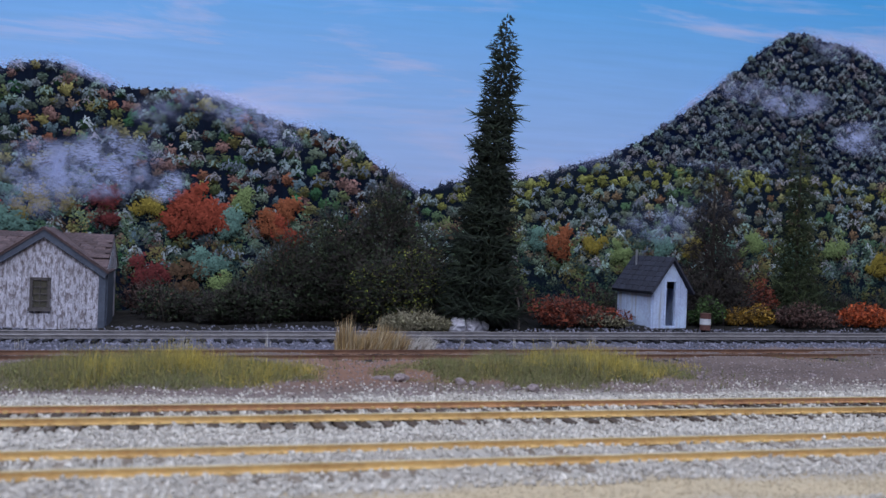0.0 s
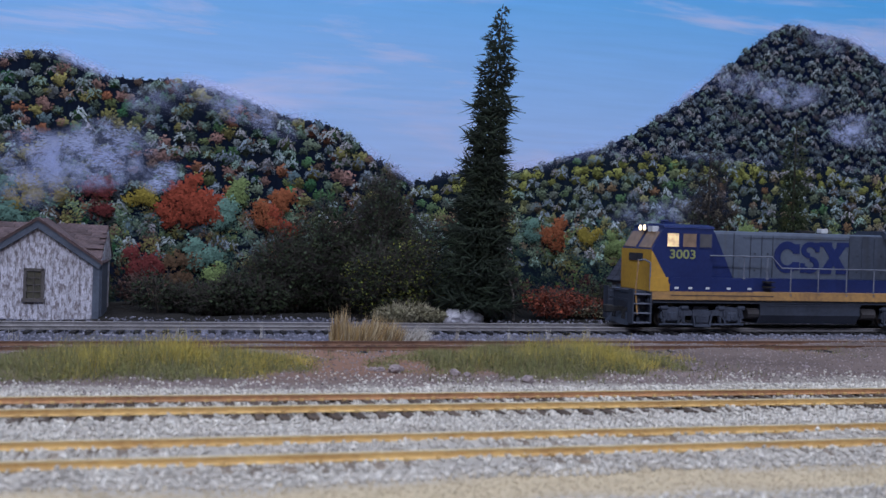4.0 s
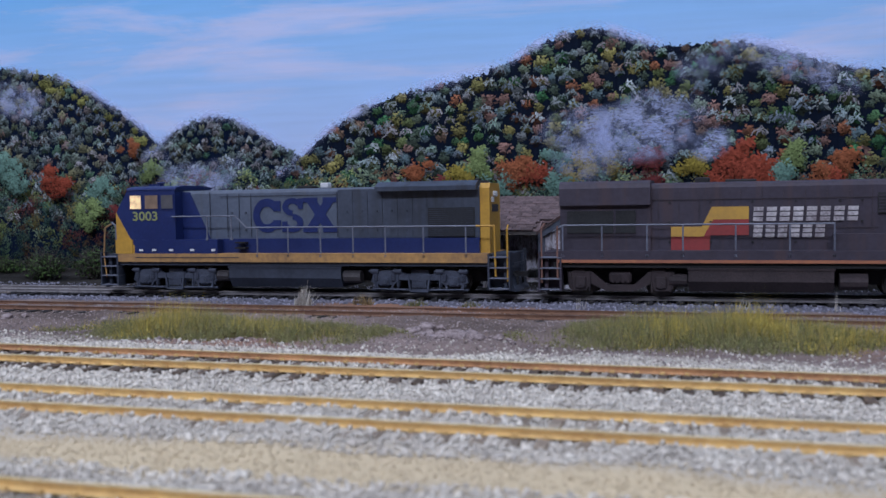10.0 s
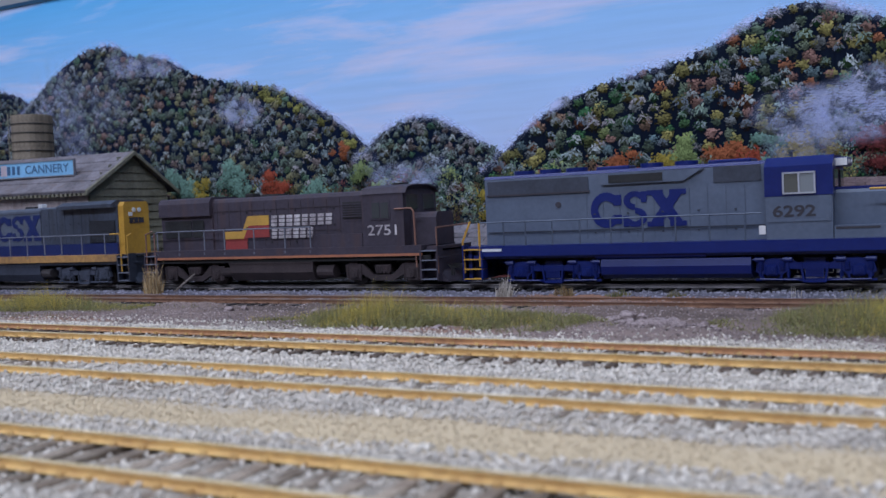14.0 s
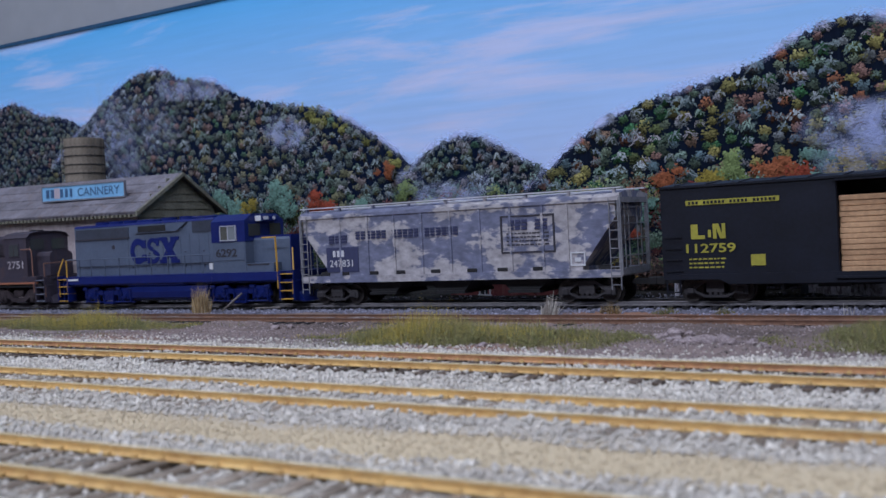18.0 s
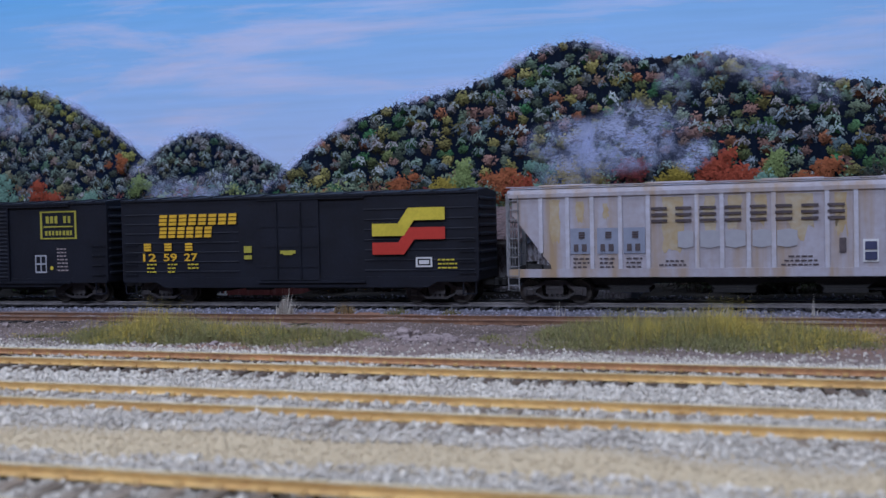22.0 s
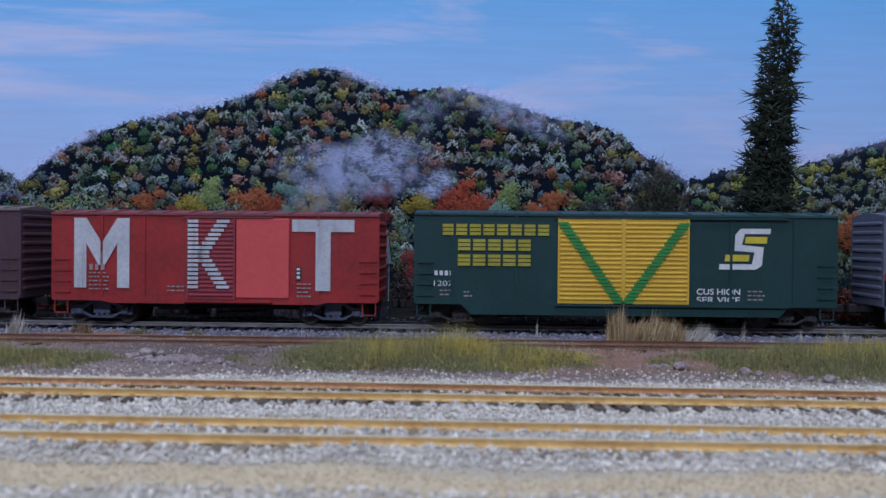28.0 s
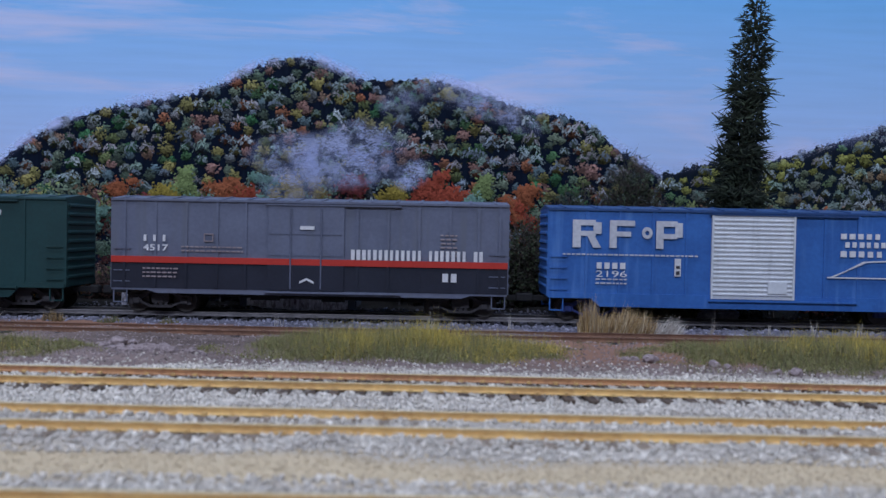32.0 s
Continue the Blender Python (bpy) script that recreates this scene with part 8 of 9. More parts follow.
bush(0.309, 0.040, 0.030, 0.013, "golden-brown low bush near the shed", LEAF_GOLD, 2000, 300, name="shrub")
bush(0.327, 0.062, 0.026, 0.026, "dark red upright bush behind the shed", LEAF_RUST, 1800, 200, name="shrub")
bush(0.344, 0.042, 0.036, 0.015, "brown-purple heather bush near the shed", LEAF_BROWN, 2200, 500, name="shrub")
bush(0.377, 0.036, 0.046, 0.014, "bright orange-red bush beside the track", LEAF_ORANGE, 3000, 300, name="shrub")
bush(0.425, 0.045, 0.046, 0.018, "bright orange-red bush beside the track", LEAF_ORANGE, 2200, 300, name="shrub")
# brush at the foot of the backdrop
for i, bx in enumerate(np.arange(-0.86, 0.50, 0.033)):
    m, lab = ((LEAF_DARK, "dark green brush at the foot of the backdrop"), (LEAF_BROWN, "brown brush at the foot of the backdrop"), (LEAF_GREEN, "green brush at the foot of the backdrop"))[(i * 7 + i // 3) % 3 if bx < 0.28 else 0]
    h = rng.uniform(0.012, 0.024)
    if bx < -0.16:
        h *= 0.8
    bush(bx + rng.uniform(-0.006, 0.006), rng.uniform(0.085, 0.105), 0.046, h, lab, m, 900, 500, name="brush", lumps=4)
for bx, h, m in ((-0.150, 0.012, LEAF_BROWN), (-0.172, 0.016, LEAF_GOLD), (-0.330, 0.018, LEAF_GREEN), (-0.360, 0.015, LEAF_GREEN), (-0.300, 0.013, LEAF_DARK), (0.005, 0.020, LEAF_DARK), (0.028, 0.016, LEAF_DARK)):
    bush(bx, 0.052, 0.034, h, "low brush beside the main line", m, 900, 700, name="brush", lumps=4)

# ---- grass ----


def blades(name, label, x, y, height, tones, lean=0.45, width=0.0003, category="grass", droop=0.0, lift=0.0, push=None):
    n = len(x)
    z = lie(x, y) + lift
    az = rng.uniform(0, 2 * math.pi, n)
    ln = rng.normal(0, lean, n)
    h = height * rng.uniform(0.55, 1.1, n)
    tip = np.c_[x + np.cos(az) * np.sin(ln) * h, y + np.sin(az) * np.sin(ln) * h, z + np.cos(ln) * h]
    if push is not None:
        tip[:, :2] += push * h[:, None]
    w = width * rng.uniform(0.6, 1.3, n)
    az2 = rng.uniform(-0.9, 0.9, n)
    off = np.c_[np.cos(az2) * w, np.sin(az2) * w, np.zeros(n)]
    base = np.c_[x, y, z - 0.0006]
    v = np.stack([base - off, base + off, tip], 1)
    c = tones[rng.integers(0, len(tones), n)] * rng.uniform(0.65, 1.25, (n, 1))
    col = np.stack([c * 0.9, c * 0.9, c * 1.15], 1)
    f = np.arange(n * 3).reshape(n, 3)
    return tagged(part(name, raw_mesh(name, v.reshape(-1, 3), f, col.reshape(-1, 3)), GRASSM), label, category, kind="stuff")


OLIVE = np.array([(0.20, 0.205, 0.085), (0.26, 0.245, 0.10), (0.16, 0.18, 0.085), (0.32, 0.275, 0.125), (0.26, 0.21, 0.135)])
FLOWER = np.array([(0.54, 0.40, 0.08), (0.62, 0.46, 0.11), (0.44, 0.36, 0.10), (0.34, 0.31, 0.11)])
STRAW = np.array([(0.44, 0.29, 0.13), (0.52, 0.38, 0.20), (0.30, 0.20, 0.10), (0.58, 0.47, 0.31), (0.22, 0.15, 0.09)])
PALE = np.array([(0.50, 0.46, 0.42), (0.60, 0.56, 0.5), (0.42, 0.37, 0.33)])
FLOCK = mat("olive_ground_flock", (0.25, 0.235, 0.085), (0.13, 0.135, 0.05), 0.95, 400, 0.2, island=0.45)
BLOSSOM = mat("yellow_blossom", (0.46, 0.35, 0.06), (0.34, 0.27, 0.06), 0.85, 300, 0.1, island=0.4)
for mx_, my_, wx, wy, fx_, n in ((-0.002, 0.339, 0.066, 0.036, 0.010, 34000), (0.138, 0.336, 0.066, 0.038, 0.015, 36000), (-0.160, 0.328, 0.068, 0.030, -0.010, 32000), (-0.400, 0.366, 0.082, 0.024, 0.0, 26000)):
    a, r = rng.uniform(0, 2 * math.pi, n), np.sqrt(rng.uniform(0, 1, n)) ** 1.15
    gx_, gy_ = mx_ + wx * r * np.cos(a), my_ + wy * r * np.sin(a)
    keep = waves(gx_, gy_, 170, 60) + rng.normal(0, 0.45, n) > -1.3 + 1.9 * r ** 2
    gx_, gy_, r = gx_[keep], gy_[keep], r[keep]
    hh = 0.0086 * (0.12 + 0.88 * np.clip(1 - r * r, 0, 1) ** 1.3) * (1 + 0.30 * waves(gx_, gy_, 150, 61) + 0.25 * waves(gx_, gy_, 600, 64)) * rng.uniform(0.45, 1.15, len(r)) + 0.0006
    inner = rng.uniform(0, 1, len(r)) > 0.02 + 1.35 * r + 0.35 * waves(gx_, gy_, 120, 65)
    blades("grass_mat", "mat of olive-green static grass on the dirt", gx_, gy_, hh, OLIVE, 1.25, 0.00009)
    fk = rng.uniform(0, 1, len(gx_)) < 0.55
    fp = np.c_[gx_[fk], gy_[fk], lie(gx_[fk], gy_[fk]) + hh[fk] * rng.uniform(0.0, 0.5, fk.sum())]
    tagged(part("flock", flakes_mesh("flock", fp, rng.uniform(0.00018, 0.00050, len(fp))), FLOCK), "olive-green ground flock tangled in the grass mat", "grass", kind="stuff")
    gx_, gy_ = gx_[inner] + fx_, gy_[inner]
    blades("yellow_weeds", "yellow flowering weeds in the grass mat", gx_, gy_, hh[inner] * 1.12, FLOWER, 1.25, 0.00010)
    few = rng.uniform(0, 1, len(gx_)) < 0.45
    fl = np.c_[gx_[few], gy_[few], lie(gx_[few], gy_[few]) + hh[inner][few] * rng.uniform(0.15, 0.62, few.sum())]
    tagged(part("blossoms", flakes_mesh("blossoms", fl, rng.uniform(0.0002, 0.00045, len(fl))), BLOSSOM), "tiny yellow blossoms on the weeds", "flowers", kind="stuff")
k = 14000
sx_, sy_ = rng.uniform(-0.75, 0.48, k), rng.uniform(0.292, 0.375, k)
keep = waves(sx_, sy_, 55, 63) > 0.25
blades("sparse_grass", "sparse short brown-green grass on the dirt", sx_[keep], sy_[keep], 0.0012 + 0.0022 * rng.uniform(0, 1, keep.sum()), OLIVE * 0.8, 0.6, 0.00016)


def tuft(x, y, w, h, n, tones, label, lean=0.3, push=None):
    a, r = rng.uniform(0, 2 * math.pi, n), np.sqrt(rng.uniform(0, 1, n))
    px, py = x + w / 2 * r * np.cos(a), y + w * 0.22 * r * np.sin(a)
    hh = h * (1 - 0.5 * np.abs(px - x) / (w / 2)) * rng.uniform(0.6, 1.1, n)
    blades("grass_tuft", label, px, py, hh, tones, lean, 0.00022, push=push)


tuft(0.077, 0.404, 0.010, 0.0175, 520, STRAW, "tall dry straw-coloured grass tuft", 0.18)
tuft(0.0895, 0.405, 0.028, 0.0135, 1500, STRAW, "dry straw-coloured grass clump leaning aside", 0.35, np.array([[0.25, 0.0]]))
tuft(0.106, 0.404, 0.016, 0.010, 250, PALE, "pale dry grass wisps", 0.5, np.array([[0.6, 0.0]]))
tuft(-0.168, 0.416, 0.008, 0.011, 140, PALE, "small pale grey dry grass tuft", 0.3, np.array([[0.25, 0.0]]))
tuft(-0.141, 0.417, 0.010, 0.006, 160, STRAW * 0.6, "small brown dry grass tuft", 0.3)
tuft(-0.378, 0.430, 0.013, 0.018, 420, STRAW, "upright straw-coloured grass tuft", 0.22)
tuft(-0.118, 0.417, 0.012, 0.004, 160, OLIVE * 0.7, "small green weed patch in the ballast", 0.5)
tuft(-0.095, 0.418, 0.008, 0.0035, 90, OLIVE * 0.7, "small green weed patch in the ballast", 0.5)
for wx_ in (-0.05, 0.012, 0.045, 0.128, 0.152, 0.170, 0.188):
    tuft(wx_, main_y(wx_, -0.027), 0.004, 0.009, 7, PALE, "few thin dry stalks beside the main line", 0.5)

# ---- rocks ----


def rock(x, y, s, material, label, squash=0.75, name="rock"):
    bm = bmesh.new()
    bmesh.ops.create_icosphere(bm, subdivisions=3, radius=s)
    o = Vector((x * 91, y * 57, s * 900))
    for v in bm.verts:
        k = 1 + 0.5 * noise.noise(v.co / s * 0.9 + o) + 0.22 * noise.noise(v.co / s * 2.6 + o)
        v.co = v.co * k
        v.co.z *= squash
    me = bpy.data.meshes.new(name)
    bm.to_mesh(me)
    bm.free()
    z = float(lie(np.array([x]), np.array([y]))[0])
    ob = part(name, me, material)
    ob.matrix_basis = pose(x, y, z + s * squash * 0.45, 0, 0, (x * 7919) % 360)
    return tagged(ob, label, "rock")


r0 = random.Random(5)
for i in range(60):
    q = r0.random()
    rock(-0.100 + 0.034 * q + r0.gauss(0, 0.004), 0.343 - 0.020 * q + r0.gauss(0, 0.004), r0.uniform(0.0006, 0.0016), ROCK, "small pink-grey rock in a loose pile")
for px, py, s in ((-0.0945, 0.3465, 0.0036), (-0.081, 0.334, 0.003), (-0.0765, 0.3335, 0.0028), (-0.088, 0.327, 0.002), (0.0785, 0.315, 0.0034), (0.074, 0.318, 0.002), (0.072, 0.321, 0.0016), (0.097, 0.3105, 0.0026), (0.101, 0.3095, 0.0018), (0.1165, 0.2955, 0.003), (0.112, 0.297, 0.0018), (-0.275, 0.3655, 0.0030), (-0.268, 0.367, 0.002), (-0.228, 0.3615, 0.0024), (-0.222, 0.363, 0.0018), (0.19, 0.318, 0.0016), (0.235, 0.315, 0.0018), (-0.143, 0.303, 0.0018), (-0.17, 0.302, 0.0012), (0.155, 0.292, 0.0014)):
    rock(px, py, s * 0.72, ROCK, "pale pink-grey rock on the dirt")
for px, s in ((0.1435, 0.0052), (0.150, 0.0050), (0.1545, 0.0040)):
    rock(px, main_y(px, 0.0285), s, ROCK_WHITE, "white plaster rock beside the main line", 0.8)

# dead branches
DEAD = mat("pale_dead_wood", (0.30, 0.26, 0.24), (0.12, 0.10, 0.09), 0.85, 500, 0.3)
d1 = thing("dead_branch", "leaning dead branch with pale tips", "branch", (176, main_y(0.176, 0.034) * 1000, 1.2))
part("stem", Shape().rod([(0, 0, -0.6), (-0.6, 0, 12), (-4.5, 0, 24), (-10, 0, 39)], 0.55, 6), DEAD, d1)
part("side_branch", Shape().rod([(-2.4, 0, 17), (-8, -0.5, 18.2), (-13, -1, 20)], 0.35, 5), DEAD, d1)
d2 = thing("dead_branch", "pale stick leaning on the ballast", "branch", (-366, main_y(-0.366, -0.020) * 1000, -6.8))
part("stick", Shape().rod([(-4, 0, 0), (6.5, 4, 9)], 0.55, 6), DEAD, d2)
d3 = thing("dead_branch", "pale stick lying across the rail ends", "branch", (-340, main_y(-0.340, -0.017) * 1000, -5.6))
part("stick", Shape().rod([(-8, 0, 0.2), (8, 0.5, 0.6)], 0.4, 6), DEAD, d3)

# ---- buildings ----
PEEL_WALL = flaking("peeling_whitewashed_boards", (0.68, 0.65, 0.74), (0.25, 0.21, 0.225), (1.7, 1, 0.6), 420, 0.475, 0.5, 0.07)
SLATE_TRIM = mat("slate_blue_trim", (0.095, 0.11, 0.15), (0.06, 0.07, 0.10), 0.8, 300, 0.2)
SHINGLE = mat("brown_grey_shingle", (0.165, 0.115, 0.118), (0.085, 0.058, 0.062), 0.9, 500, 0.4, vary=0.28)
SHINGLE_DARK = mat("slate_grey_shingle", (0.040, 0.042, 0.062), (0.024, 0.025, 0.038), 0.85, 500, 0.3, vary=0.2)
BROWN_FRAME = mat("grey_brown_window_frame", (0.12, 0.105, 0.105), (0.07, 0.06, 0.06), 0.8, 300, 0.2)
OLD_PANE = mat("dusty_olive_pane", (0.10, 0.09, 0.065), (0.06, 0.055, 0.045), 0.35, 200, 0.05)
SHED_WALL = mat("pale_blue_grey_boards", (0.62, 0.74, 0.95), (0.44, 0.50, 0.70), 0.85, 400, 0.3, streak=(0.42, 0.44, 0.52), amount=0.35)
RED_WALL = mat("faded_barn_red_boards", (0.27, 0.075, 0.075), (0.18, 0.05, 0.052), 0.85, 400, 0.3, streak=(0.30, 0.14, 0.13), amount=0.35)
CANNERY_WALL = mat("pinkish_white_boards", (0.55, 0.47, 0.47), (0.38, 0.31, 0.31), 0.85, 300, 0.3, streak=(0.32, 0.25, 0.24), amount=0.4)
GABLE_GREY = mat("weathered_olive_boards", (0.235, 0.225, 0.175), (0.15, 0.14, 0.11), 0.9, 300, 0.3)
CANNERY_ROOF = mat("weathered_grey_roofing", (0.21, 0.195, 0.225), (0.11, 0.10, 0.115), 0.9, 260, 0.3, streak=(0.15, 0.12, 0.12), amount=0.4, vary=0.15)
SIGN_BLUE = mat("faded_sky_blue_sign", (0.22, 0.48, 0.74), (0.17, 0.39, 0.62), 0.7, 200, 0.1)
SIGN_INK = mat("dark_blue_sign_lettering", (0.05, 0.12, 0.24), (0.04, 0.09, 0.18), 0.7, 200, 0.05)
TANKWOOD = mat("weathered_tan_staves", (0.25, 0.21, 0.165), (0.15, 0.125, 0.10), 0.9, 300, 0.3, vary=0.2)


def boards(parent, x0, x1, z_of, y, material, step=3.2, seed=2, z0=-2.0, name="board"):
    """Upright wall boards, each its own piece; z_of gives the top at x."""
    r = random.Random(seed)
    x = x0
    while x < x1 - 0.3:
        w = min(step * r.uniform(0.85, 1.15), x1 - x)
        s = Shape().prism("y", [(x + 0.06, z0), (x + w - 0.06, z0), (x + w - 0.06, z_of(x + w)), (x + 0.06, z_of(x))], y - 0.5 - r.uniform(0, 0.22), y + 0.4)
        part(name, s, material, parent)
        x += w


def shingled(parent, x0, x1, y0, z0, y1, z1, rows, material, width=7.5, seed=3, hole=None):
    """A roof slope with courses of shingles from the eave (y0, z0) up to the ridge (y1, z1)."""
    r = random.Random(seed)
    tilt = math.degrees(math.atan2(z1 - z0, y1 - y0))
    run = math.hypot(y1 - y0, z1 - z0) / rows
    me = Shape().cham(-width / 2, width / 2, -0.3, run * 1.18, 0.0, 0.55, 0.15).mesh("shingle")
    me.materials.append(material)
    for i in range(rows):
        f = i / rows
        x = x0 + (width / 2 if i % 2 else 0.8)
        while x < x1:
            cx = min(max(x, x0 + width / 2), x1 - width / 2)
            if not (hole and hole(cx, f)):
                ob = part("shingle", me, None, parent)
                ob.matrix_basis = pose(cx * 0.001, (y0 + (y1 - y0) * f) * 0.001, (z0 + (z1 - z0) * f + r.uniform(0.05, 0.35)) * 0.001, tilt - 3.0 + r.uniform(-1.2, 1.2), r.uniform(-0.8, 0.8), r.uniform(-0.8, 0.8))
            x += width * r.uniform(0.97, 1.06)


def sash(parent, x0, x1, z0, z1, y, cols, rows, frame_mat, pane_mat, rim=0.9):
    w = part("window", Shape().box(x0, x0 + rim, y - 0.7, y + 0.5, z0, z1).box(x1 - rim, x1, y - 0.7, y + 0.5, z0, z1).box(x0, x1, y - 0.7, y + 0.5, z1 - rim, z1).box(x0 - 0.5, x1 + 0.5, y - 1.2, y + 0.5, z0 - 0.3, z0 + rim), frame_mat, parent)
    a, b, c, d = x0 + rim, x1 - rim, z0 + rim, z1 - rim
    for i in range(cols):
        for k in range(rows):
            part("pane", Shape().box(a + (b - a) * i / cols + 0.12, a + (b - a) * (i + 1) / cols - 0.12, y - 0.1, y + 0.3, c + (d - c) * k / rows + 0.12, c + (d - c) * (k + 1) / rows - 0.12), pane_mat, w)
    m = Shape()
    for i in range(1, cols):
        x = a + (b - a) * i / cols
        m.box(x - 0.16, x + 0.16, y - 0.45, y + 0.3, c, d)
    for k in range(1, rows):
        z = c + (d - c) * k / rows
        m.box(a, b, y - 0.47, y + 0.3, z - 0.2, z + 0.2)
    pieces("glazing_bar", m, frame_mat, w)
    return w


# old depot with a gabled bay
depot = thing("depot", "old depot with peeling whitewashed boards and a shingled roof", "house", (-74, main_y(-0.074, 0.0300) * 1000, -1.6, 0, 0, TURN))
part("walls", Shape().box(-56, 52, 14, 50, -2, 26).prism("x", [(12, 25.5), (50, 25.5), (28, 40.0)], -54, 52), PEEL_WALL, depot)
bay = part("bay", Shape().prism("y", [(1.2, -2), (51, -2), (51, 25.0), (26, 41.8), (1.2, 25.0)], 0.6, 28), PEEL_WALL, depot, "gabled bay that faces the track")
boards(bay, 1.4, 50.8, lambda x: 25.0 + 16.8 * (1 - abs(x - 26) / 25.0) - 0.4, 0.6, PEEL_WALL, 3.1, 11)
part("corner_board", Shape().box(49.6, 52.6, -1.0, 1.6, -2, 25.6), SLATE_TRIM, depot, "slate-blue corner board")
part("corner_board", Shape().box(-1.0, 2.0, -1.0, 1.6, -2, 25.6), SLATE_TRIM, depot)
part("end_wall", Shape().box(52, 53.4, 1, 27, -2, 26), SLATE_TRIM, depot, "slate-blue end wall")
part("end_gable", Shape().prism("x", [(1, 25.6), (50, 25.6), (28, 40.2)], 52, 53.0), PEEL_WALL, depot)
for sx in (-1, 1):
    part("rake_board", Shape().prism("y", [(26, 44.2), (26, 40.4), (26 + sx * 26.2, 22.8), (26 + sx * 27.4, 25.2)], -1.9, -0.4), SLATE_TRIM, depot, "slate-blue rake board")
    part("bay_roof", Shape().prism("y", [(26, 44.9), (26, 43.9), (26 + sx * 27.6, 24.8), (26 + sx * 28.0, 25.7)], -2.4, 27), SHINGLE, depot)
    for i in range(12):
        f = (i + 0.5) / 12
        part("edge_shingle", Shape().cham(-1.3, 1.3, -2.8, 1.6, 0.0, 0.5, 0.12), SHINGLE, depot).matrix_basis = pose((26 + sx * 27.8 * f) * 0.001, 0, (44.9 - 19.2 * f) * 0.001, 0, sx * 34.6, 0)
sash(depot, 20.6, 29.2, 7.8, 22.4, -0.2, 2, 4, BROWN_FRAME, OLD_PANE, 1.2)
roof = part("roof", Shape().prism("x", [(-1.0, 26.8), (28, 41.6), (57, 26.8), (57, 26.0), (28, 40.6), (-1.0, 26.0)], -59, -0.5).prism("x", [(7.0, 30.9), (28, 41.6), (57, 26.8), (57, 26.0), (28, 40.6), (7.0, 30.1)], -0.5, 53).prism("x", [(1.4, 28.0), (7.2, 31.0), (7.2, 30.2), (1.4, 27.2)], 43, 53), SHINGLE, depot)
shingled(roof, -59, 53, -2.0, 26.6, 28, 41.9, 13, SHINGLE, 4.7, 4, lambda x, f: -3 < x < 55 and f < max(0.3, 1 - abs(x - 26) / 28 - 0.02))
part("eave_board", Shape().box(-58, -1.5, -1.6, -0.8, 24.6, 26.2), BROWN_FRAME, depot)
for px in (-55.6, -26.6):
    part("porch_post", Shape().cham(px - 1.1, px + 1.1, -1.0, 1.0, -2, 25.6, 0.2), PEEL_WALL, depot, "peeling porch post")
part("porch_rail", Shape().rod([(-55, 1.5, 3.6), (-49, 13, 5)], 0.5, 5), PEEL_WALL, depot)
boards(depot, -55.0, 1.0, lambda x: 25.6, 14, PEEL_WALL, 3.3, 12)
part("wall_post", Shape().box(-55.6, -51.0, 12.6, 14.4, -2, 25.6), SLATE_TRIM, depot)
door = part("door", Shape().box(-41.8, -33.2, 12.4, 13.6, -2, 16.2), SLATE_TRIM, depot, "slate-blue door with small panes")
for i in range(2):
    for k in range(2):
        part("pane", Shape().box(-40.2 + i * 2.9, -37.7 + i * 2.9, 12.0, 12.6, 9.6 + k * 2.8, 12.0 + k * 2.8), PANE, door)
sash(depot, -23.6, -14.6, 3.6, 17.0, 12.9, 2, 3, BROWN_FRAME, OLD_PANE, 1.0)
part("bench_shelf", Shape().box(-26, 0.5, 8.5, 13.2, 2.0, 2.8), PEEL_WALL, depot)
part("porch_lamp", Shape().rod([(-47.5, 12.8, 15.5), (-47.5, 10, 16.2), (-47.5, 8.5, 15.2), (-47.5, 8.5, 11)], 0.35, 5).cyl("z", (-47.5, 8.5, 10.4), 2.4, 1.4, 12, 0.6), UNDER, depot, "dark gooseneck lamp")
part("chimney_pipe", Shape().cyl("z", (-48, 50, 40), 0.9, 16, 8), UNDER, depot)

# small pale shed
shed = thing("shed", "small pale blue-grey board shed with an open doorway", "shed", (246.3, main_y(0.246, 0.0295) * 1000, 2.6, 0, 0, 10))
part("walls", Shape().box(0.4, 1.2, 0.4, 30, 0, 20).box(20.8, 21.6, 0.4, 30, 0, 20).box(0.4, 21.6, 29, 30, 0, 20).prism("y", [(0.4, 20), (21.6, 20), (11, 35)], 29, 30).box(0.4, 21.6, 0.4, 30, 0, 0.6), SHED_WALL, shed)
boards(shed, 0, 7.4, lambda x: 20 + 15.2 * (1 - abs(x - 11) / 11), 0.5, SHED_WALL, 2.3, 21, 0)
boards(shed, 14.8, 22, lambda x: 20 + 15.2 * (1 - abs(x - 11) / 11), 0.5, SHED_WALL, 2.3, 22, 0)
part("door_head", Shape().prism("y", [(7.4, 24.5), (14.8, 24.5), (14.8, 30), (11, 35.2), (7.4, 30.3)], 0, 0.9), SHED_WALL, shed)
part("door_jamb", Shape().box(7.0, 8.0, -0.4, 1.4, 0, 25).box(14.2, 15.2, -0.4, 1.4, 0, 25).box(7, 15.2, -0.4, 1.4, 24.2, 25.2), SHED_WALL, shed)
part("threshold", Shape().box(7.6, 14.6, -1, 3, 0, 1.0), SHED_WALL, shed)
part("inner_door", Shape().box(9.5, 14.6, 9, 9.8, 0.6, 23), SHED_WALL, shed)
for i in range(12):
    y = 0.6 + i * 2.45
    part("board", Shape().box(-0.5 - 0.1 * (i % 2), 0.5, y, y + 2.35, 0, 20.2), SHED_WALL, shed)
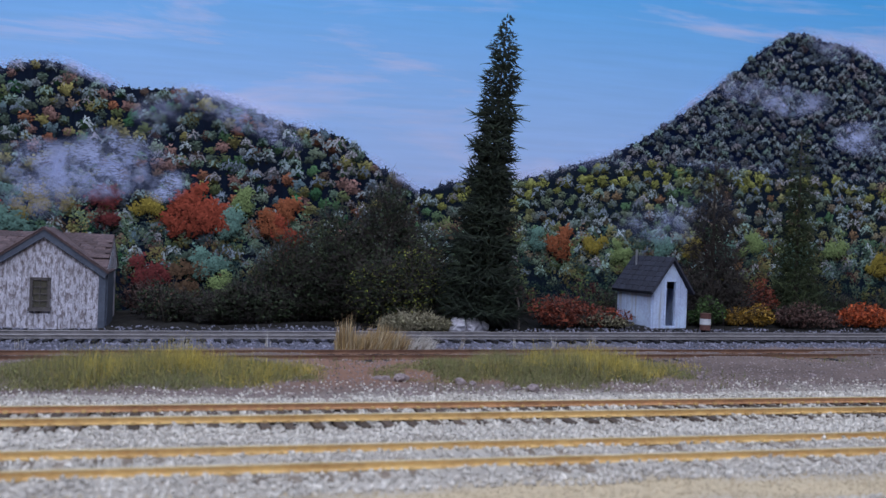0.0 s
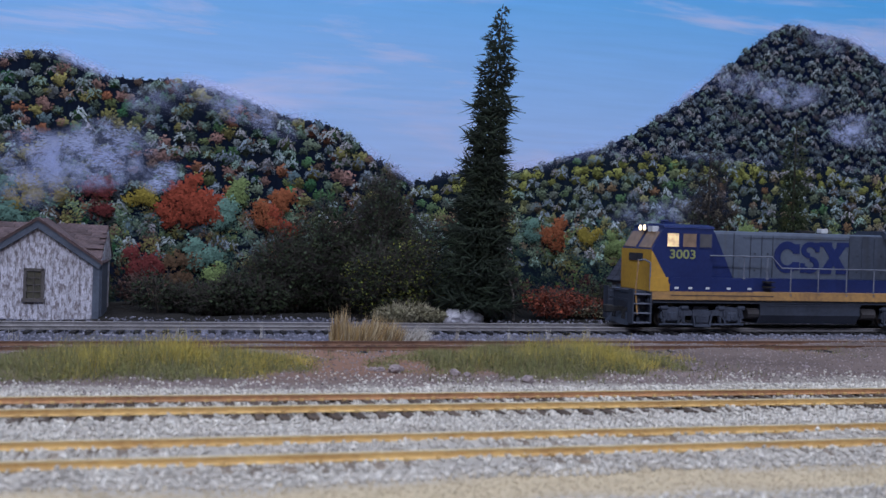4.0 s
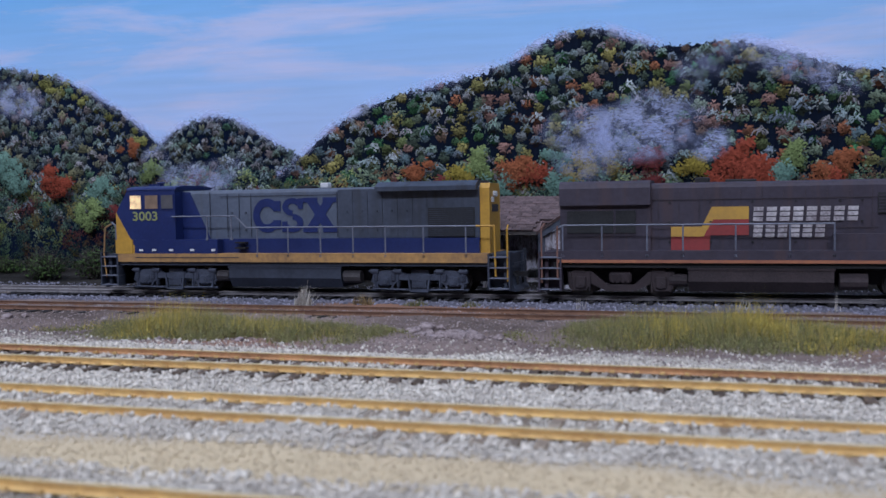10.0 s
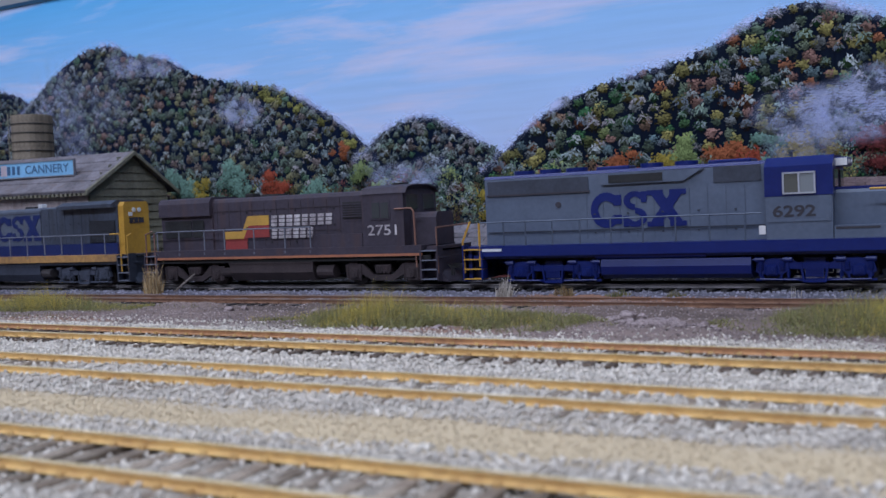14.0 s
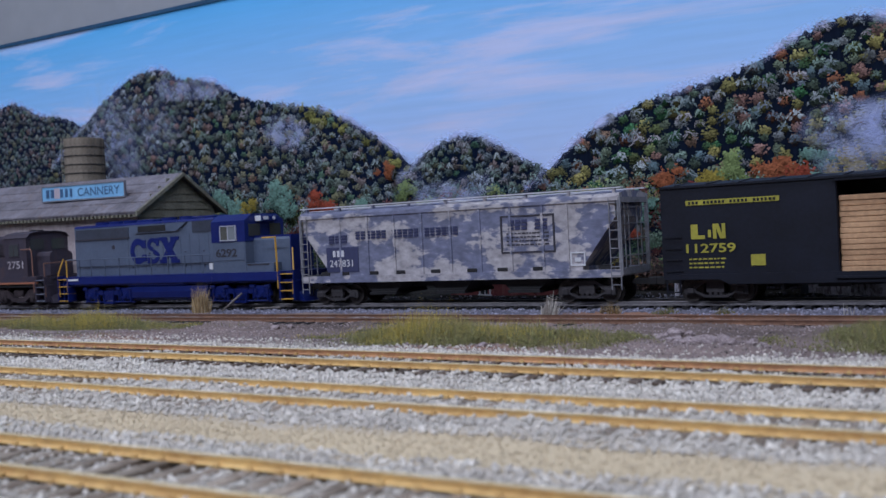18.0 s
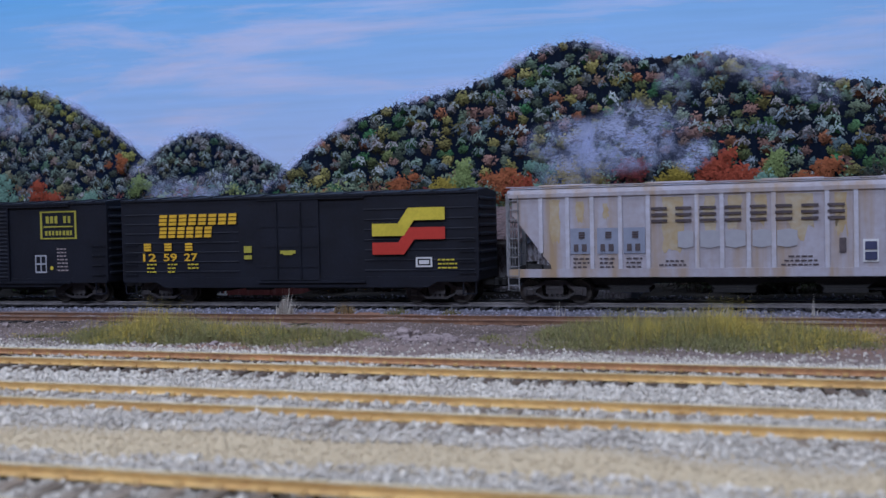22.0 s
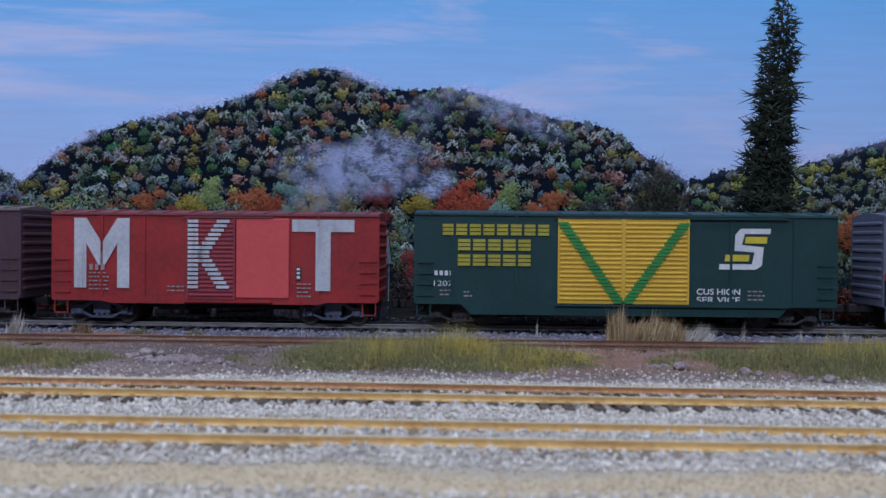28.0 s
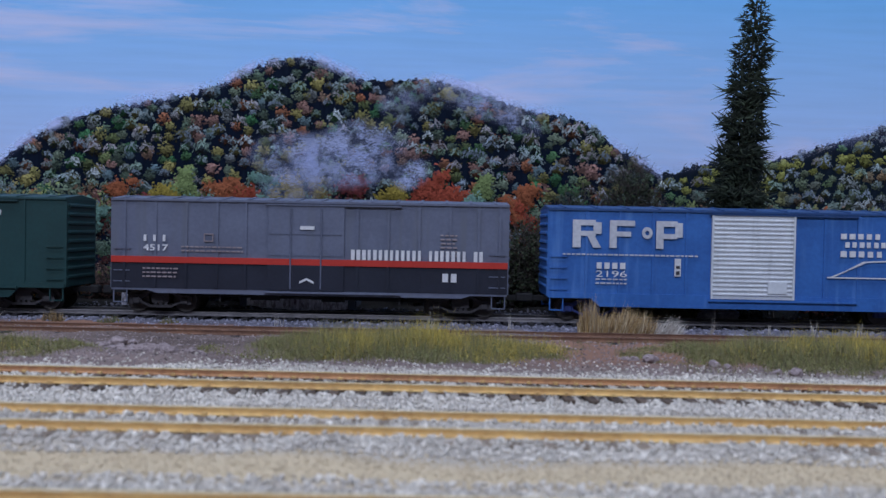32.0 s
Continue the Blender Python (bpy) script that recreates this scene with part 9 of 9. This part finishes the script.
for sx in (-1, 1):
    part("roof", Shape().prism("y", [(11, 37.0), (11, 35.6), (11 + sx * 13.6, 17.6), (11 + sx * 14.0, 18.8)], -2.6, 32), SHINGLE_DARK, shed)
for i in range(7):
    f = i / 7
    for k in range(6):
        y = -2.4 + k * 5.75
        o = part("shingle", Shape().cham(-0.2, 3.0, y + (0.0 if i % 2 else 0.3), y + 5.55, 0.0, 0.5, 0.12), SHINGLE_DARK, shed)
        o.matrix_basis = pose((11 - 14.0 * (1 - f)) * 0.001, 0, (18.9 + 18.2 * f) * 0.001, 0, -52.2, 0)
part("stove_pipe", Shape().cyl("z", (6.5, 24, 36), 0.5, 8, 8), mat("galvanised_pipe", (0.45, 0.46, 0.5), (0.35, 0.36, 0.4), 0.4, 300, 0.05, metal=0.7), shed)

BARREL_RED = mat("rusty_barrel", (0.16, 0.07, 0.06), (0.10, 0.045, 0.04), 0.75, 300, 0.2)
barrel = thing("barrel", "rusty steel barrel with a white band", "barrel", (275, main_y(0.275, 0.0275) * 1000, 2.4))
part("drum", Shape().cyl("z", (0, 0, 4.3), 2.75, 8.6, 20), BARREL_RED, barrel)
part("white_band", Shape().cyl("z", (0, 0, 4.4), 2.85, 3.0, 20), WHT, barrel, "white painted band")
for z in (0.3, 2.7, 6.1, 8.5):
    part("hoop", Shape().cyl("z", (0, 0, z), 2.95, 0.35, 20), BARREL_RED, barrel)

# red cabin
cabin = thing("cabin", "faded barn-red board cabin with a grey roof", "house", (-254, main_y(-0.254, 0.034) * 1000, -4.0, 0, 0, TURN))
part("walls", Shape().box(0.5, 62, 0.5, 34, 0, 15).prism("x", [(0.5, 15), (34, 15), (17, 26)], 0.5, 62), RED_WALL, cabin)
boards(cabin, 0, 62, lambda x: 15.2, 0.5, RED_WALL, 3.4, 31, 0)
roof = part("roof", Shape().prism("x", [(-2, 14.6), (17, 27.4), (36, 14.6), (36, 13.8), (17, 26.4), (-2, 13.8)], -2, 64), SHINGLE, cabin)
shingled(roof, -2, 64, -2.2, 14.8, 17, 27.6, 6, CANNERY_ROOF, 7.0, 8)
sash(cabin, 17.5, 24.5, 1.2, 11.5, -0.1, 2, 3, WHITE_DOOR, PANE, 0.8)

# cannery
can = thing("cannery", "large weathered cannery with pinkish boards and a grey roof", "building", (-500, 505, -7.5))
part("walls", Shape().box(-330, -0.6, 0.6, 72, 0, 61).prism("x", [(0.6, 60.5), (72, 60.5), (38, 84)], -330, -0.6), CANNERY_WALL, can)
part("gable", Shape().prism("x", [(0, 0), (73, 0), (73, 61), (38, 85.0), (0, 61)], -0.6, 0.5), GABLE_GREY, can, "weathered olive gable wall")
for i in range(15):
    z = 2 + i * 5.4
    half = 36.5 if z < 60 else 36.5 * (85 - z) / 25
    part("clapboard", Shape().prism("y", [(0.4, z), (1.2, z), (0.5, z + 5.3), (0.4, z + 5.3)], 37 - half, 37 + half), GABLE_GREY, can)
boards(can, -330, -0.8, lambda x: 60.5, 0.4, CANNERY_WALL, 6.0, 41, 0)
croof = part("roof", Shape().prism("x", [(-6, 59.5), (38, 86.2), (80, 59.5), (80, 58.5), (38, 85.0), (-6, 58.5)], -330, 5), CANNERY_ROOF, can)
for i in range(4):
    f0, f1 = i / 4, (i + 1) / 4
    for k in range(24):
        x = 4 - k * 14
        part("roof_sheet", Shape().prism("x", [(-6 + 44 * f0 - 0.6, 59.9 + 26.7 * f0 + 0.5 + 0.12 * (k % 2)), (-6 + 44 * f1, 59.9 + 26.7 * f1 + 0.2), (-6 + 44 * f1, 59.9 + 26.7 * f1 - 0.3), (-6 + 44 * f0 - 0.6, 59.9 + 26.7 * f0 - 0.4)], x - 13.8, x), CANNERY_ROOF, croof)
part("barge_board", Shape().prism("x", [(-7, 57.0), (38, 84.4), (38, 87.0), (-7, 59.8)], 4.2, 6.0), GABLE_GREY, can)
part("barge_board", Shape().prism("x", [(81, 57.0), (38, 84.4), (38, 87.0), (81, 59.8)], 4.2, 6.0), GABLE_GREY, can)
for i in range(46):
    x = 2 - i * 4
    part("rafter_end", Shape().box(x - 0.9, x + 0.9, -6.5, 0.5, 56.6, 58.4), GABLE_GREY, can)
# lower wing whose roof meets the main one
wing = part("wing_roof", Shape().prism("y", [(-200, 84.5), (-142, 60.5), (-142, 59.2), (-200, 83.0), (-258, 59.2), (-258, 60.5)], -16, 40), CANNERY_ROOF, can, "grey cross-gable roof")
for i in range(14):
    f = (i + 0.5) / 14
    part("cap_tile", Shape().cham(-141.5 - 58 * f - 2.0, -141.5 - 58 * f + 2.0, -17.4, -14.4, 60.4 + 24 * f - 0.8, 60.4 + 24 * f + 1.6, 0.4), CANNERY_ROOF, wing)
part("wing_wall", Shape().prism("y", [(-254, 0), (-146, 0), (-146, 60), (-200, 82), (-254, 60)], -13, 2), CANNERY_WALL, can)
sign = thing("roof_sign", "faded sky-blue signboard with dark lettering on the cannery roof", "sign", (-604.5, 514, 64.4, 0, 0, 1.5))
part("panel", Shape().box(0, 81, -0.6, 0.8, 0, 9.8), SIGN_BLUE, sign)
part("rim", Shape().box(-0.8, 81.8, -1.0, 0.8, -0.9, 0).box(-0.8, 81.8, -1.0, 0.8, 9.8, 10.6).box(-0.8, 0, -1.0, 0.8, 0, 9.8).box(81, 81.8, -1.0, 0.8, 0, 9.8), mat("grey_sign_rim", (0.22, 0.23, 0.27), (0.13, 0.13, 0.16), 0.8, 300, 0.1), sign)
lettering("lettering", "CANNERY", 6.0, SIGN_INK, sign, (36, -0.75, 1.9), 41, bold=0.01)
bars("lettering", (2, 3), 3.5, 32.5, 1.9, 7.9, -0.6, SIGN_INK, sign)
plate("faded_patch", [rect(0, 1, 0, 1)], (12.5, -0.62, 1.2), 5.5, 7.5, mat("faded_pink_patch", (0.5, 0.42, 0.46), (0.42, 0.36, 0.42), 0.7, 200, 0.05), sign)
for x in (8, 40, 74):
    part("post", Shape().box(x - 0.8, x + 0.8, 0.8, 2.2, -8.5, 8), GABLE_GREY, sign)

tank = thing("water_tank", "round weathered wooden water tank with dark hoops", "water tank", (-611, 559, -8))
for i in range(26):
    a = 2 * math.pi * i / 26
    st = part("stave", Shape().cham(-1.75, 1.75, -0.6, 0.6, 78, 120.5, 0.22), TANKWOOD, tank)
    st.matrix_basis = pose(0.0142 * math.cos(a), 0.0142 * math.sin(a), 0, 0, 0, math.degrees(a) + 90)
part("core", Shape().cyl("z", (0, 0, 99), 13.8, 42, 26), TANKWOOD, tank)
part("lid", Shape().cyl("z", (0, 0, 120.6), 14.2, 0.8, 26), TANKWOOD, tank)
for z in (80.5, 87.2, 93.9, 100.6, 107.3, 114.0):
    part("hoop", Shape().cyl("z", (0, 0, z), 15.3, 0.8, 30), UNDER, tank)
lad = Shape()
ladder(lad, -12.0, 3.4, 76, 122.5, -10.2, 14, 0.35)
part("ladder", lad, GABLE_GREY, tank)
for x in (-9, 9):
    for y in (-9, 9):
        part("leg", Shape().box(x - 1.2, x + 1.2, y - 1.2, y + 1.2, 64, 78.2), GABLE_GREY, tank)

crate = thing("crate", "white crate with dark lettering beside the track", "box", (-424, main_y(-0.424, 0.034) * 1000, -7.2, 0, 0, TURN))
part("box", Shape().cham(0, 14, 0, 8, 0, 9.5, 0.3), WHT, crate)
bars("lettering", (6,), 2, 12, 5.2, 6.8, -0.1, INK, crate)


# ---- what moves ----
def motions():
    ts, ss = zip(*RUN)
    for car, c in MOVERS:
        walk(car, [(t, TRACK @ pose(s + c * 0.001, 0, 0)) for t, s in RUN])
    beats = [k / 15 for k in range(481)]
    went = np.interp(beats, ts, ss)
    for ob, x, r in AXLES:
        walk(ob, [(t, pose(x * 0.001, 0, r * 0.001, 0, math.degrees(s / (r * 0.001)), 0)) for t, s in zip(beats, went)])


motions()
